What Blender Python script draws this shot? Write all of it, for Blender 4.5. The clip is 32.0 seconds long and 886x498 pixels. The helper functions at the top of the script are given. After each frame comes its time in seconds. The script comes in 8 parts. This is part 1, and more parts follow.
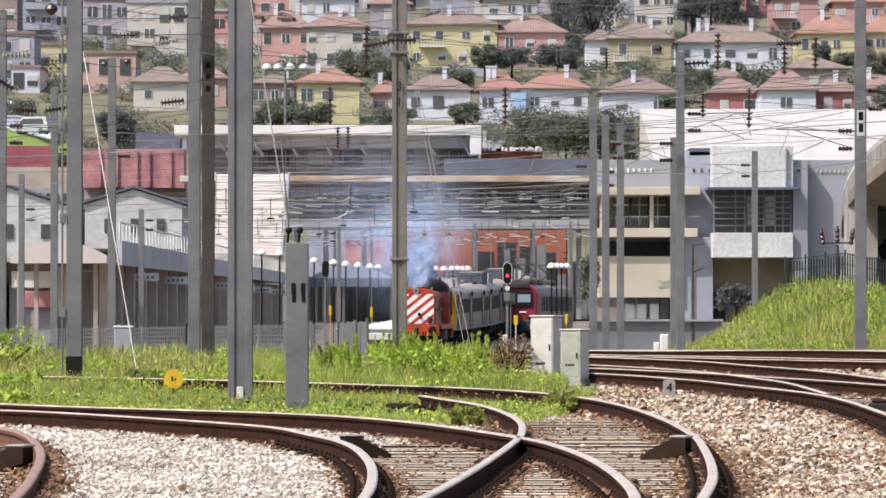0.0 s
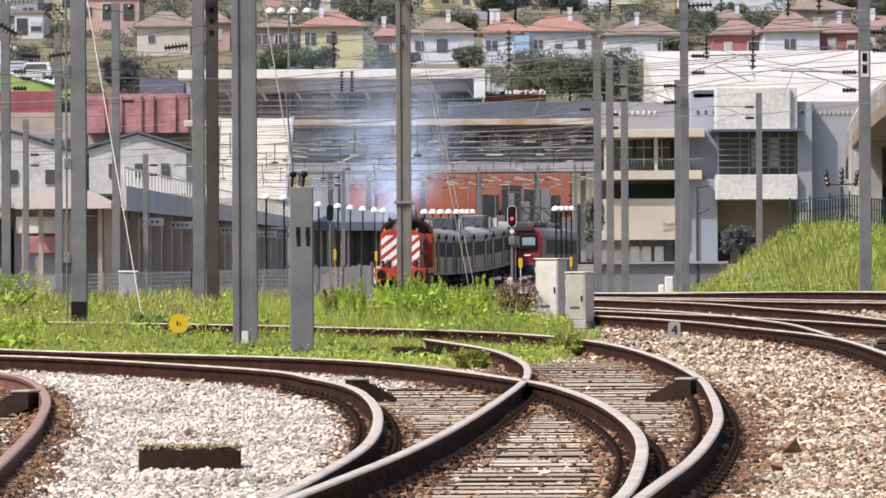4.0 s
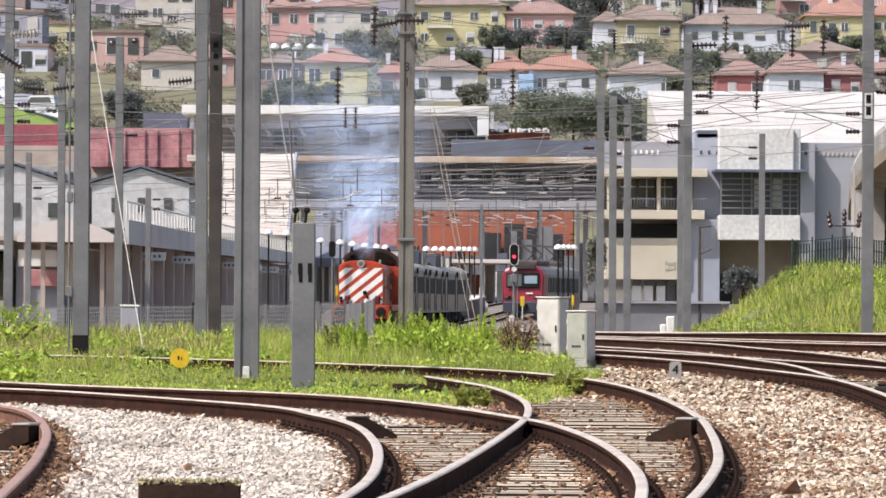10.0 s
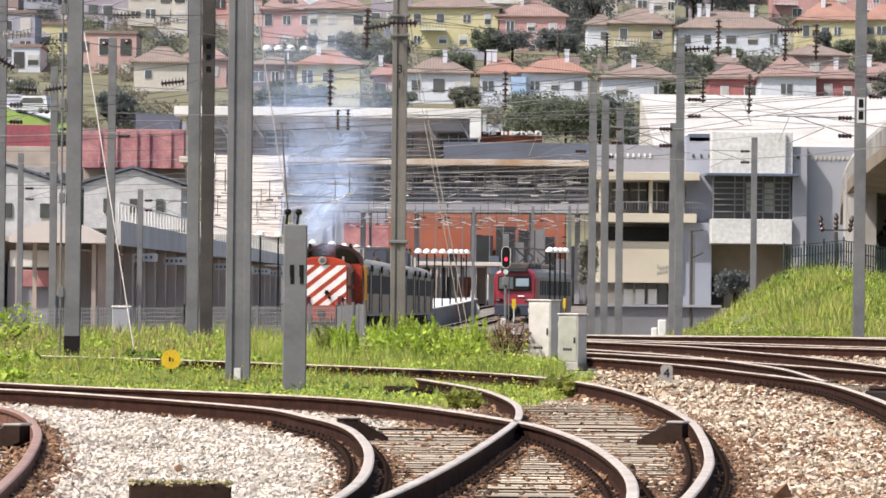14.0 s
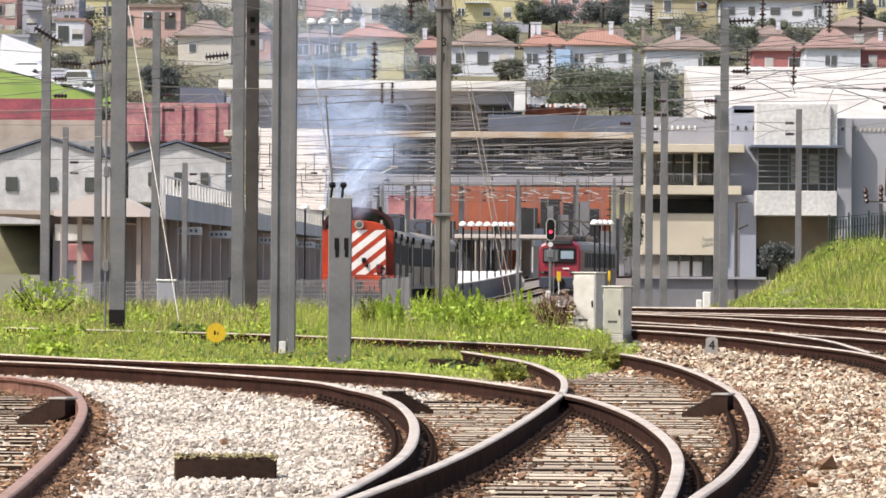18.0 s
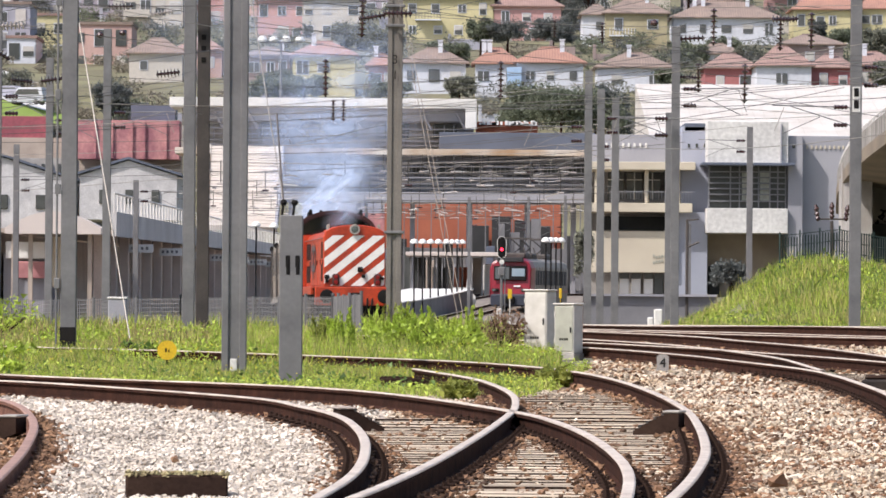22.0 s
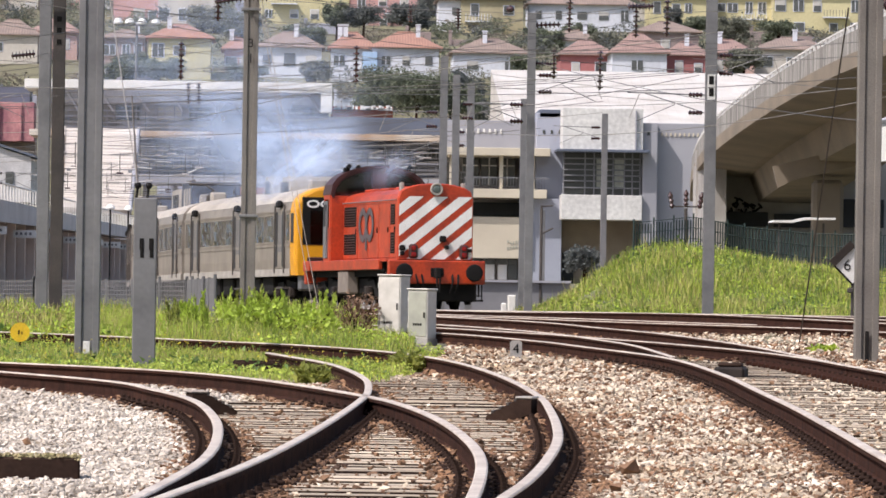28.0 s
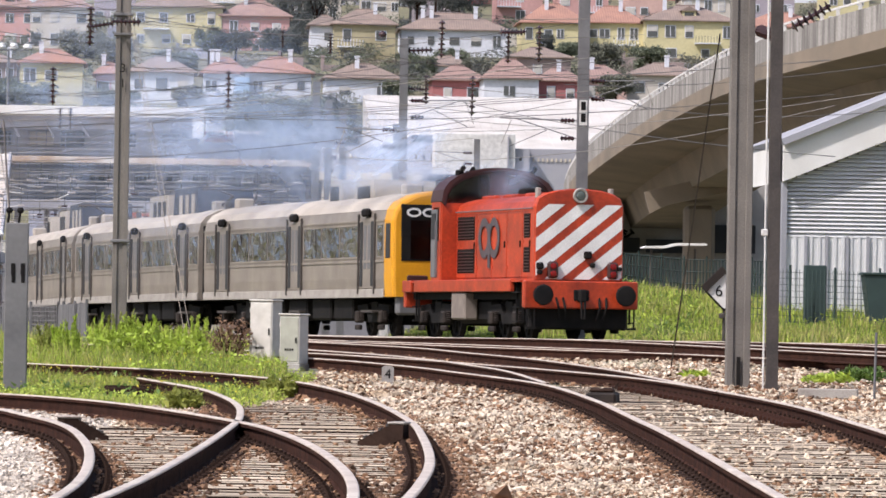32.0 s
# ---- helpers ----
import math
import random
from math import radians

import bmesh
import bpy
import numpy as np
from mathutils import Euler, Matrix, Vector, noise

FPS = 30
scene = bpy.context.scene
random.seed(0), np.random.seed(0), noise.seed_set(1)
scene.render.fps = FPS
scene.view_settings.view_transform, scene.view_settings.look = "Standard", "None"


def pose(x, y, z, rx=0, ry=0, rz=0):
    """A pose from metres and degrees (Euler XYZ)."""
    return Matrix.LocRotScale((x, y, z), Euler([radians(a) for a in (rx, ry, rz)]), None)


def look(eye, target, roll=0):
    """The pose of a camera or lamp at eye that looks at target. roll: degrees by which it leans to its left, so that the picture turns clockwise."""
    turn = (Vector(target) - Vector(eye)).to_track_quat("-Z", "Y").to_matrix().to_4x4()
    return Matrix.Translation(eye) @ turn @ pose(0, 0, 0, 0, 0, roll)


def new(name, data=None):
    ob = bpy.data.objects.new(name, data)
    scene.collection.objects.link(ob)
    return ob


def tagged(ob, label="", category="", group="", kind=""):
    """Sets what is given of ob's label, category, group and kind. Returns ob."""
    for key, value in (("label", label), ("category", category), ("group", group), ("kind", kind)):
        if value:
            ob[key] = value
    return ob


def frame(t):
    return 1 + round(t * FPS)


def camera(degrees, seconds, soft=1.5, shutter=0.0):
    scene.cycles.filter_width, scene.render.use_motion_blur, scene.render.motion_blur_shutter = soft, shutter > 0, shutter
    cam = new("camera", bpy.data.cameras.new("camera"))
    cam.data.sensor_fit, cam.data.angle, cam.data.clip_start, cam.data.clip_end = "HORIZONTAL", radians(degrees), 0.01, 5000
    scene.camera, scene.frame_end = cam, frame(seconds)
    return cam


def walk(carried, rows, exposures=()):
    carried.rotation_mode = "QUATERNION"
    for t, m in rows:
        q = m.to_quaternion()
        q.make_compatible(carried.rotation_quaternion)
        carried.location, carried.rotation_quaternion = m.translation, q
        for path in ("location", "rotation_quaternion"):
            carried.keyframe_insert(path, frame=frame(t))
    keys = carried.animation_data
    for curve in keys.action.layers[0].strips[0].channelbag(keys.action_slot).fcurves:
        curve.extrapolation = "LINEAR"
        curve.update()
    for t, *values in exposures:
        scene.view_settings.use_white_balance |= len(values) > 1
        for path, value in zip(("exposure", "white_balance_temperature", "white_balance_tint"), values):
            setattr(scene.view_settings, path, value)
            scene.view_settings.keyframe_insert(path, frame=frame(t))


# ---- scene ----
T_END = 32.0
EYE_Z = 1.07
LENS = 8.966


def aim(yaw, pitch, roll):
    return pose(0, 0, EYE_Z, 0, 0, yaw) @ pose(0, 0, 0, 90 + pitch) @ pose(0, 0, 0, 0, 0, roll)


cam = camera(LENS, T_END, soft=1.65)
walk(cam, [(row[0], aim(*row[1:])) for row in np.reshape((
    (0.0, 0.0, 0.751, 0.0), (0.5, 0.116, 0.814, 0.027), (1.0, 0.257, 0.91, -0.11), (1.5, 0.394, 0.96, -0.211),
    (2.0, 0.344, 0.771, -0.059), (2.5, 0.189, 0.444, -0.094), (3.0, 0.147, 0.282, -0.059), (3.5, 0.108, 0.221, -0.243),
    (5.5, -0.051, 0.108, -0.268), (6.0, 0.094, 0.153, -0.077), (6.5, 0.086, 0.257, 0.058), (7.0, 0.13, 0.338, 0.303),
    (7.5, 0.177, 0.412, 0.195), (8.0, 0.179, 0.48, 0.19), (8.5, 0.155, 0.538, 0.314), (9.0, 0.16, 0.522, 0.349),
    (9.5, 0.134, 0.515, 0.178), (10.0, 0.069, 0.556, 0.307), (10.5, -0.005, 0.529, 0.442), (11.0, -0.009, 0.557, 0.456),
    (11.5, -0.009, 0.571, 0.305), (12.0, -0.026, 0.582, 0.409), (12.5, -0.032, 0.593, 0.497), (13.0, -0.025, 0.617, 0.561),
    (13.5, 0.001, 0.678, 0.58), (14.0, -0.014, 0.581, 0.569), (14.5, -0.005, 0.52, 0.552), (16.5, 0.174, 0.271, 0.58),
    (17.0, 0.269, 0.303, 0.654), (17.5, 0.342, 0.29, 0.553), (18.0, 0.437, 0.301, 0.406), (18.5, 0.511, 0.308, 0.424),
    (19.0, 0.51, 0.213, 0.53), (19.5, 0.2, 0.194, 0.408), (20.0, 0.113, 0.216, 0.245), (20.5, 0.052, 0.256, 0.326),
    (21.0, 0.01, 0.326, 0.393), (21.5, -0.018, 0.402, 0.347), (22.0, -0.057, 0.482, 0.408), (22.5, -0.096, 0.569, 0.437),
    (23.0, -0.116, 0.668, 0.454), (23.5, -0.183, 0.729, 0.394), (24.0, -0.257, 0.787, 0.522), (24.5, -0.358, 0.797, 0.399),
    (26.5, -0.876, 0.563, 0.807), (27.0, -1.008, 0.458, 0.71), (27.5, -1.277, 0.394, 0.822), (28.0, -1.537, 0.344, 0.871),
    (28.5, -1.714, 0.315, 0.955), (29.0, -1.881, 0.299, 0.887), (29.5, -2.132, 0.363, 1.065), (30.0, -2.321, 0.451, 1.019),
    (30.5, -2.484, 0.519, 0.987), (31.0, -2.54, 0.603, 1.19), (31.5, -2.639, 0.611, 0.986), (32.0, -2.831, 0.621, 0.921)), (-1, 4)).tolist()],
     exposures=((0, 0.47, 6250, 14), (6, 0.46, 6350, 14), (9, 0.52, 6300, 14), (17, 0.58, 6500, 12), (20, 0.54, 6450, 14), (24, 0.50, 6300, 15), (28, 0.45, 6350, 16), (32, 0.45, 6250, 17)))

# ---- light ----
SUN_FROM = Vector((-0.62, -0.42, 0.92)).normalized()
world = bpy.data.worlds.new("world")
scene.world = world
world.use_nodes = True
wn = world.node_tree
sky = wn.nodes.new("ShaderNodeTexSky")
sky.sky_type, sky.sun_disc = "NISHITA", False
sky.sun_elevation = math.asin(SUN_FROM.z)
sky.sun_rotation = math.atan2(SUN_FROM.x, SUN_FROM.y)
sky.air_density, sky.dust_density = 1.2, 3.0
wn.links.new(sky.outputs[0], wn.nodes["Background"].inputs[0])
wn.nodes["Background"].inputs[1].default_value = 0.115
sun = new("sun", bpy.data.lights.new("sun", "SUN"))
sun.data.energy, sun.data.angle, sun.data.color = 3.4, radians(1.2), (1.0, 0.95, 0.87)
sun.matrix_world = look(SUN_FROM * 50, (0, 0, 0))
scene.view_settings.exposure = 0.47


# ---- materials ----
def surf(name, colour, other=None, scale=4.0, rough=0.75, metal=0.0, bump=0.15, fine=40.0, spread=0.35, island=0.0, each=0.0, gloss=0.5, grain_low=0.82, grain_high=1.12):
    """A painted or raw surface: two colours mixed by patches, a fine grain on top, and a small relief."""
    m = bpy.data.materials.new(name)
    m.use_nodes = True
    t = m.node_tree
    b = t.nodes["Principled BSDF"]
    co = t.nodes.new("ShaderNodeTexCoord")
    big, small = t.nodes.new("ShaderNodeTexNoise"), t.nodes.new("ShaderNodeTexNoise")
    big.inputs["Scale"].default_value, small.inputs["Scale"].default_value = scale, fine
    big.inputs["Detail"].default_value, small.inputs["Detail"].default_value = 6, 4
    t.links.new(co.outputs["Object"], big.inputs["Vector"])
    t.links.new(co.outputs["Object"], small.inputs["Vector"])
    other = other or tuple(c * 0.75 for c in colour)
    ramp = t.nodes.new("ShaderNodeValToRGB")
    ramp.color_ramp.elements[0].position, ramp.color_ramp.elements[1].position = 0.5 - spread / 2, 0.5 + spread / 2
    ramp.color_ramp.elements[0].color, ramp.color_ramp.elements[1].color = (*other, 1), (*colour, 1)
    t.links.new(big.outputs["Fac"], ramp.inputs["Fac"])
    grain = t.nodes.new("ShaderNodeMapRange")
    grain.inputs[1].default_value, grain.inputs[2].default_value = 0.3, 0.7
    grain.inputs[3].default_value, grain.inputs[4].default_value = grain_low, grain_high
    t.links.new(small.outputs["Fac"], grain.inputs[0])
    mul = t.nodes.new("ShaderNodeVectorMath")
    mul.operation = "SCALE"
    t.links.new(ramp.outputs["Color"], mul.inputs[0])
    t.links.new(grain.outputs[0], mul.inputs["Scale"])
    last = mul.outputs[0]
    if island:
        geo = t.nodes.new("ShaderNodeNewGeometry")
        sp = t.nodes.new("ShaderNodeMapRange")
        sp.inputs[3].default_value, sp.inputs[4].default_value = 1 - island, 1 + island
        t.links.new(geo.outputs["Random Per Island"], sp.inputs[0])
        mul2 = t.nodes.new("ShaderNodeVectorMath")
        mul2.operation = "SCALE"
        t.links.new(last, mul2.inputs[0])
        t.links.new(sp.outputs[0], mul2.inputs["Scale"])
        last = mul2.outputs[0]
    if each:
        info = t.nodes.new("ShaderNodeObjectInfo")
        se, mul3, add3 = t.nodes.new("ShaderNodeMapRange"), t.nodes.new("ShaderNodeVectorMath"), t.nodes.new("ShaderNodeVectorMath")
        se.inputs[3].default_value, se.inputs[4].default_value = 1 - each, 1 + each
        mul3.operation, add3.operation = "SCALE", "ADD"
        t.links.new(info.outputs["Random"], se.inputs[0])
        t.links.new(info.outputs["Location"], add3.inputs[0])
        t.links.new(co.outputs["Object"], add3.inputs[1])
        t.links.new(add3.outputs[0], big.inputs["Vector"])
        t.links.new(last, mul3.inputs[0])
        t.links.new(se.outputs[0], mul3.inputs["Scale"])
        last = mul3.outputs[0]
    b.inputs["Specular IOR Level"].default_value = gloss
    t.links.new(last, b.inputs["Base Color"])
    b.inputs["Roughness"].default_value, b.inputs["Metallic"].default_value = rough, metal
    if bump:
        bp = t.nodes.new("ShaderNodeBump")
        bp.inputs["Strength"].default_value, bp.inputs["Distance"].default_value = bump, 0.02
        t.links.new(small.outputs["Fac"], bp.inputs["Height"])
        t.links.new(bp.outputs[0], b.inputs["Normal"])
    return m


M_STEEL = surf("galvanised_steel", (0.215, 0.212, 0.212), (0.145, 0.143, 0.146), 1.5, 0.6, 0.3, 0.05, 14, grain_low=0.92, grain_high=1.06)
M_DARKSTEEL = surf("weathered_steel", (0.10, 0.085, 0.075), (0.06, 0.052, 0.048), 2, 0.65, 0.3)
M_RAILTOP = surf("worn_rail_head", (0.66, 0.575, 0.49), (0.46, 0.37, 0.30), 2.2, 0.45, 0.0, 0.05)
M_RUSTWEB = surf("orange_rusted_rail", (0.22, 0.115, 0.085), (0.12, 0.06, 0.045), 4, 0.95, 0.0, 0.3, gloss=0.1)
M_RAILRUST = surf("rusted_rail_head", (0.40, 0.245, 0.19), (0.27, 0.16, 0.125), 2.2, 0.6, 0.0, 0.05)
M_RAIL = surf("rusty_rail", (0.056, 0.025, 0.017), (0.026, 0.013, 0.010), 5, 1.0, 0.0, 0.3, gloss=0.08)
M_SLEEPER = surf("concrete_sleeper", (0.42, 0.36, 0.31), (0.27, 0.22, 0.19), 2, 0.9)
M_GROUND = surf("earth_and_weeds", (0.19, 0.185, 0.10), (0.13, 0.115, 0.075), 0.25, 0.95)
M_BALLASTPALE = surf("pale_ballast_bed", (0.50, 0.43, 0.35), (0.33, 0.28, 0.225), 1.2, 0.95, 0, 0.6, 18)
M_BALLAST = surf("ballast_bed", (0.27, 0.185, 0.115), (0.13, 0.085, 0.055), 1.2, 0.95, 0, 0.6, 18)
M_RED = surf("red_orange_paint", (0.54, 0.058, 0.015), (0.26, 0.03, 0.012), 1.5, 0.4, 0, 0.06, 12, 0.42)
M_YELLOW = surf("yellow_paint", (0.72, 0.33, 0.01), (0.66, 0.29, 0.01), 2, 0.4)
M_STAINLESS = surf("stainless_sheet", (0.335, 0.29, 0.245), (0.24, 0.205, 0.175), 1.2, 0.45, 0.25)
M_BLACK = surf("black_grime", (0.009, 0.0085, 0.009), (0.016, 0.014, 0.013), 3, 0.8, gloss=0.15)
M_WHITE = surf("white_render", (0.78, 0.77, 0.74), (0.66, 0.64, 0.60), 0.5, 0.7)
M_CONCRETE = surf("stained_concrete", (0.42, 0.40, 0.37), (0.27, 0.25, 0.23), 0.5, 0.9)


# ---- mesh building ----
class Shape:
    """Collects faces; obj() makes one mesh object of them."""

    def __init__(self):
        self.v, self.f = [], []

    def add(self, verts, faces, m=None):
        n = len(self.v)
        self.v += [tuple(m @ Vector(p)) for p in verts] if m else [tuple(p) for p in verts]
        self.f += [tuple(i + n for i in f) for f in faces]
        return self

    def box(self, x0, y0, z0, x1, y1, z1, m=None, c=0.0):
        """A box, with its edges cut by c."""
        if not c:
            v = [(x, y, z) for z in (z0, z1) for y in (y0, y1) for x in (x0, x1)]
            return self.add(v, [(0, 2, 3, 1), (4, 5, 7, 6), (0, 1, 5, 4), (2, 6, 7, 3), (0, 4, 6, 2), (1, 3, 7, 5)], m)
        cx, cy, cz, hx, hy, hz = (x0 + x1) / 2, (y0 + y1) / 2, (z0 + z1) / 2, (x1 - x0) / 2, (y1 - y0) / 2, (z1 - z0) / 2
        c = min(c, hx * 0.9, hy * 0.9, hz * 0.9)
        v, idx = [], {}
        for sx in (-1, 1):
            for sy in (-1, 1):
                for sz in (-1, 1):
                    for a in range(3):
                        k = [hx - c, hy - c, hz - c]
                        k[a] += c
                        idx[sx, sy, sz, a] = len(v)
                        v.append((cx + sx * k[0], cy + sy * k[1], cz + sz * k[2]))
        f = []
        for a in range(3):
            b, d = (a + 1) % 3, (a + 2) % 3
            for s in (-1, 1):
                q = []
                for sb, sd in ((-1, -1), (1, -1), (1, 1), (-1, 1)):
                    k = [0, 0, 0]
                    k[a], k[b], k[d] = s, sb, sd
                    q.append(idx[(*k, a)])
                f.append(tuple(q if s > 0 else q[::-1]))
            for sb in (-1, 1):
                for sd in (-1, 1):
                    q = []
                    for s, w in ((-1, b), (1, b), (1, d), (-1, d)):
                        k = [0, 0, 0]
                        k[a], k[b], k[d] = s, sb, sd
                        q.append(idx[(*k, w)])
                    f.append(tuple(q if sb * sd < 0 else q[::-1]))
        for sx in (-1, 1):
            for sy in (-1, 1):
                for sz in (-1, 1):
                    q = [idx[sx, sy, sz, a] for a in range(3)]
                    f.append(tuple(q if sx * sy * sz > 0 else q[::-1]))
        return self.add(v, f, m)

    def prism(self, outline, d0, d1, axis="y", m=None):
        """An outline of (a, b) pairs drawn out from d0 to d1 along an axis; a, b are the two other axes in order."""
        put = {"x": lambda a, b, d: (d, a, b), "y": lambda a, b, d: (a, d, b), "z": lambda a, b, d: (a, b, d)}[axis]
        n = len(outline)
        v = [put(a, b, d0) for a, b in outline] + [put(a, b, d1) for a, b in outline]
        f = [tuple(range(n)), tuple(range(2 * n - 1, n - 1, -1))]
        f += [(i, i + n, (i + 1) % n + n, (i + 1) % n) for i in range(n)]
        return self.add(v, f, m)

    def rod(self, a, b, r, r2=None, n=6):
        """A round bar from a to b."""
        a, b = Vector(a), Vector(b)
        r2 = r if r2 is None else r2
        q = (b - a).to_track_quat("Z", "Y").to_matrix()
        v, w = [], []
        for i in range(n):
            e = q @ Vector((math.cos(2 * math.pi * i / n), math.sin(2 * math.pi * i / n), 0))
            v.append(a + e * r)
            w.append(b + e * r2)
        f = [(i, (i + 1) % n, (i + 1) % n + n, i + n) for i in range(n)]
        f += [tuple(range(n - 1, -1, -1)), tuple(range(n, 2 * n))]
        return self.add(v + w, f)

    def turn(self, profile, centre=(0, 0, 0), n=12, m=None):
        """A profile of (radius, height) turned round the upright axis."""
        v, f, k = [], [], len(profile)
        for i in range(n):
            c, s = math.cos(2 * math.pi * i / n), math.sin(2 * math.pi * i / n)
            v += [(centre[0] + r * c, centre[1] + r * s, centre[2] + h) for r, h in profile]
        for i in range(n):
            j = (i + 1) % n
            f += [(i * k + a, j * k + a, j * k + a + 1, i * k + a + 1) for a in range(k - 1)]
        f += [tuple(i * k + k - 1 for i in range(n)), tuple(i * k for i in range(n - 1, -1, -1))]
        return self.add(v, f, m)

    def loft(self, rings, closed=True, caps=True):
        """Skins over rings of equal count."""
        n = len(rings[0])
        v = [p for r in rings for p in r]
        f = []
        for k in range(len(rings) - 1):
            for i in range(n if closed else n - 1):
                j = (i + 1) % n
                f.append((k * n + i, k * n + j, (k + 1) * n + j, (k + 1) * n + i))
        if caps and closed:
            f += [tuple(range(n - 1, -1, -1)), tuple((len(rings) - 1) * n + i for i in range(n))]
        return self.add(v, f)

    def mesh(self, name, material, smooth=False):
        me = bpy.data.meshes.new(name)
        me.from_pydata(self.v, [], self.f)
        me.materials.append(material)
        bm = bmesh.new()
        bm.from_mesh(me)
        if len(bm.faces) < 20000:
            bmesh.ops.recalc_face_normals(bm, faces=bm.faces)
        bm.to_mesh(me)
        bm.free()
        if smooth:
            me.shade_smooth()
        return me

    def obj(self, name, material, parent=None, label="", smooth=False, at=None):
        ob = new(name, self.mesh(name, material, smooth))
        if parent:
            ob.parent = parent
        if at is not None:
            ob.matrix_basis = at
        if label:
            ob["label"] = label
        return ob


def thing(name, label, category, at=None, group="", kind=""):
    """An Empty that carries the parts of one thing."""
    ob = new(name)
    ob.empty_display_size = 0.2
    if at is not None:
        ob.matrix_basis = at
    return tagged(ob, label, category, group, kind)


def step(a, b, x):
    k = min(max((x - a) / (b - a), 0.0), 1.0)
    return k * k * (3 - 2 * k)


def rail_level(y):
    return 0.42 * step(54, 134, y) - 0.84 * step(126, 270, y) + 1.8 * step(340, 460, y)


# ---- the track of the train ----
PATH = (1.0637, 2.8668, -5.7951, -6.2858, 14.3263, -2.8658, -5.2128)


def train_x(y):
    def poly(v):
        return float(np.polyval(PATH, (v - 230) / 100))
    if y > 345:
        return poly(345) + 0.095 * (y - 345)
    if y < 131:
        return poly(131) - (0.205 * (y - 131)) + 0.0009 * (131 - y) ** 2
    return poly(y)


def train_z(y):
    return rail_level(y) + 0.16 * step(134, 112, y)


TRACK = [(train_x(y), y, train_z(y)) for y in np.arange(520.0, 60.0, -1.0).tolist()]
RUN = [0.0]
for p, q in zip(TRACK, TRACK[1:]):
    RUN.append(RUN[-1] + (Vector(q) - Vector(p)).length)


def on_track(s):
    i = int(np.clip(np.searchsorted(RUN, s) - 1, 0, len(TRACK) - 2))
    k = (s - RUN[i]) / (RUN[i + 1] - RUN[i])
    return Vector(TRACK[i]).lerp(Vector(TRACK[i + 1]), k)


def run_at(y):
    return RUN[0] + float(np.interp(-y, [-p[1] for p in TRACK], RUN))


def vehicle_pose(middle, base):
    a, b = on_track(middle - base / 2), on_track(middle + base / 2)
    way = (b - a).normalized()
    side = way.cross(Vector((0, 0, 1))).normalized()
    up = side.cross(way)
    m = Matrix((side, way, up)).transposed().to_4x4()
    m.translation = (a + b) / 2
    return m


def front_run(t):
    return run_at(336.5 - 6.0 * t - 0.0102 * t * t)


# ---- ground ----
def bank(x, y):
    """The grassy embankment below the viaduct."""
    edge = x - 0.012 * (y - 165)
    rise = float(np.interp(edge, (7.3, 8.8, 9.8, 10.7, 11.8, 14.3, 16.4, 30), (0, 0.7, 1.45, 2.05, 2.3, 1.9, 1.55, 1.4)))
    return rise * step(149, 178, y) * step(204, 186, y)


def ground_z(x, y):
    z = rail_level(y) - 0.22
    hill = step(600, 640, y) * 22.5 + max(0.0, min(y, 1500) - 640) * 0.11
    return z + hill + bank(x, y) + 0.16 * step(8, 12, x) * step(134, 112, y) * step(100, 108, y)


def grid(xs, ys, zf):
    s = Shape()
    s.v = [(x, y, zf(x, y)) for y in ys for x in xs]
    n = len(xs)
    s.f = [(j * n + i, j * n + i + 1, (j + 1) * n + i + 1, (j + 1) * n + i) for j in range(len(ys) - 1) for i in range(n - 1)]
    return s


xs = [-1500, -600, -300, -150, -80, *range(-40, 61, 2), 80, 110, 150, 300, 600, 1500]
ys = [-400, -100, *range(0, 400, 5), *range(400, 700, 20), *range(700, 1501, 50), 3000]
tagged(grid(xs, ys, ground_z).obj("ground", M_GROUND, smooth=True), "rough grassy earth around the railway yard", "ground", kind="structure")


# ---- rails ----
def spline(points, step_m=0.8):
    """A smooth line through a few (x, y) points."""
    p = [Vector((*q, 0)) for q in points]
    p = [2 * p[0] - p[1], *p, 2 * p[-1] - p[-2]]
    out = []
    for a, b, c, d in zip(p, p[1:], p[2:], p[3:]):
        n = max(2, int((c - b).length / step_m))
        for i in range(n):
            t = i / n
            out.append(0.5 * (2 * b + (c - a) * t + (2 * a - 5 * b + 4 * c - d) * t * t + (3 * b - a - 3 * c + d) * t ** 3))
    return out + [p[-2]]


def rail(line, name, zf, owner, top=M_RAILTOP, web=M_RAIL):
    sec = ((-0.075, -0.172), (0.075, -0.172), (0.075, -0.16), (0.012, -0.145), (0.01, -0.05), (0.036, -0.04), (0.036, -0.006), (0.028, 0.0),
           (-0.028, 0.0), (-0.036, -0.006), (-0.036, -0.04), (-0.01, -0.05), (-0.012, -0.145), (-0.075, -0.16))
    rings, head = [], []
    for i, p in enumerate(line):
        a, b = line[max(i - 1, 0)], line[min(i + 1, len(line) - 1)]
        d = (b - a).normalized()
        n = Vector((d.y, -d.x, 0))
        z = zf(p.y)
        rings.append([(p.x + n.x * u, p.y + n.y * u, z + w) for u, w in sec])
        head.append([(p.x + n.x * u, p.y + n.y * u, z + w) for u, w in ((-0.037, -0.011), (0.037, -0.011), (0.037, -0.004), (0.028, 0.0035), (-0.028, 0.0035), (-0.037, -0.004))])
    r = Shape().loft(rings).obj(name, web, owner)
    Shape().loft(head).obj("rail_head", top, r, "bright worn running surface" if top is M_RAILTOP else "dull rusted running surface")
    return r


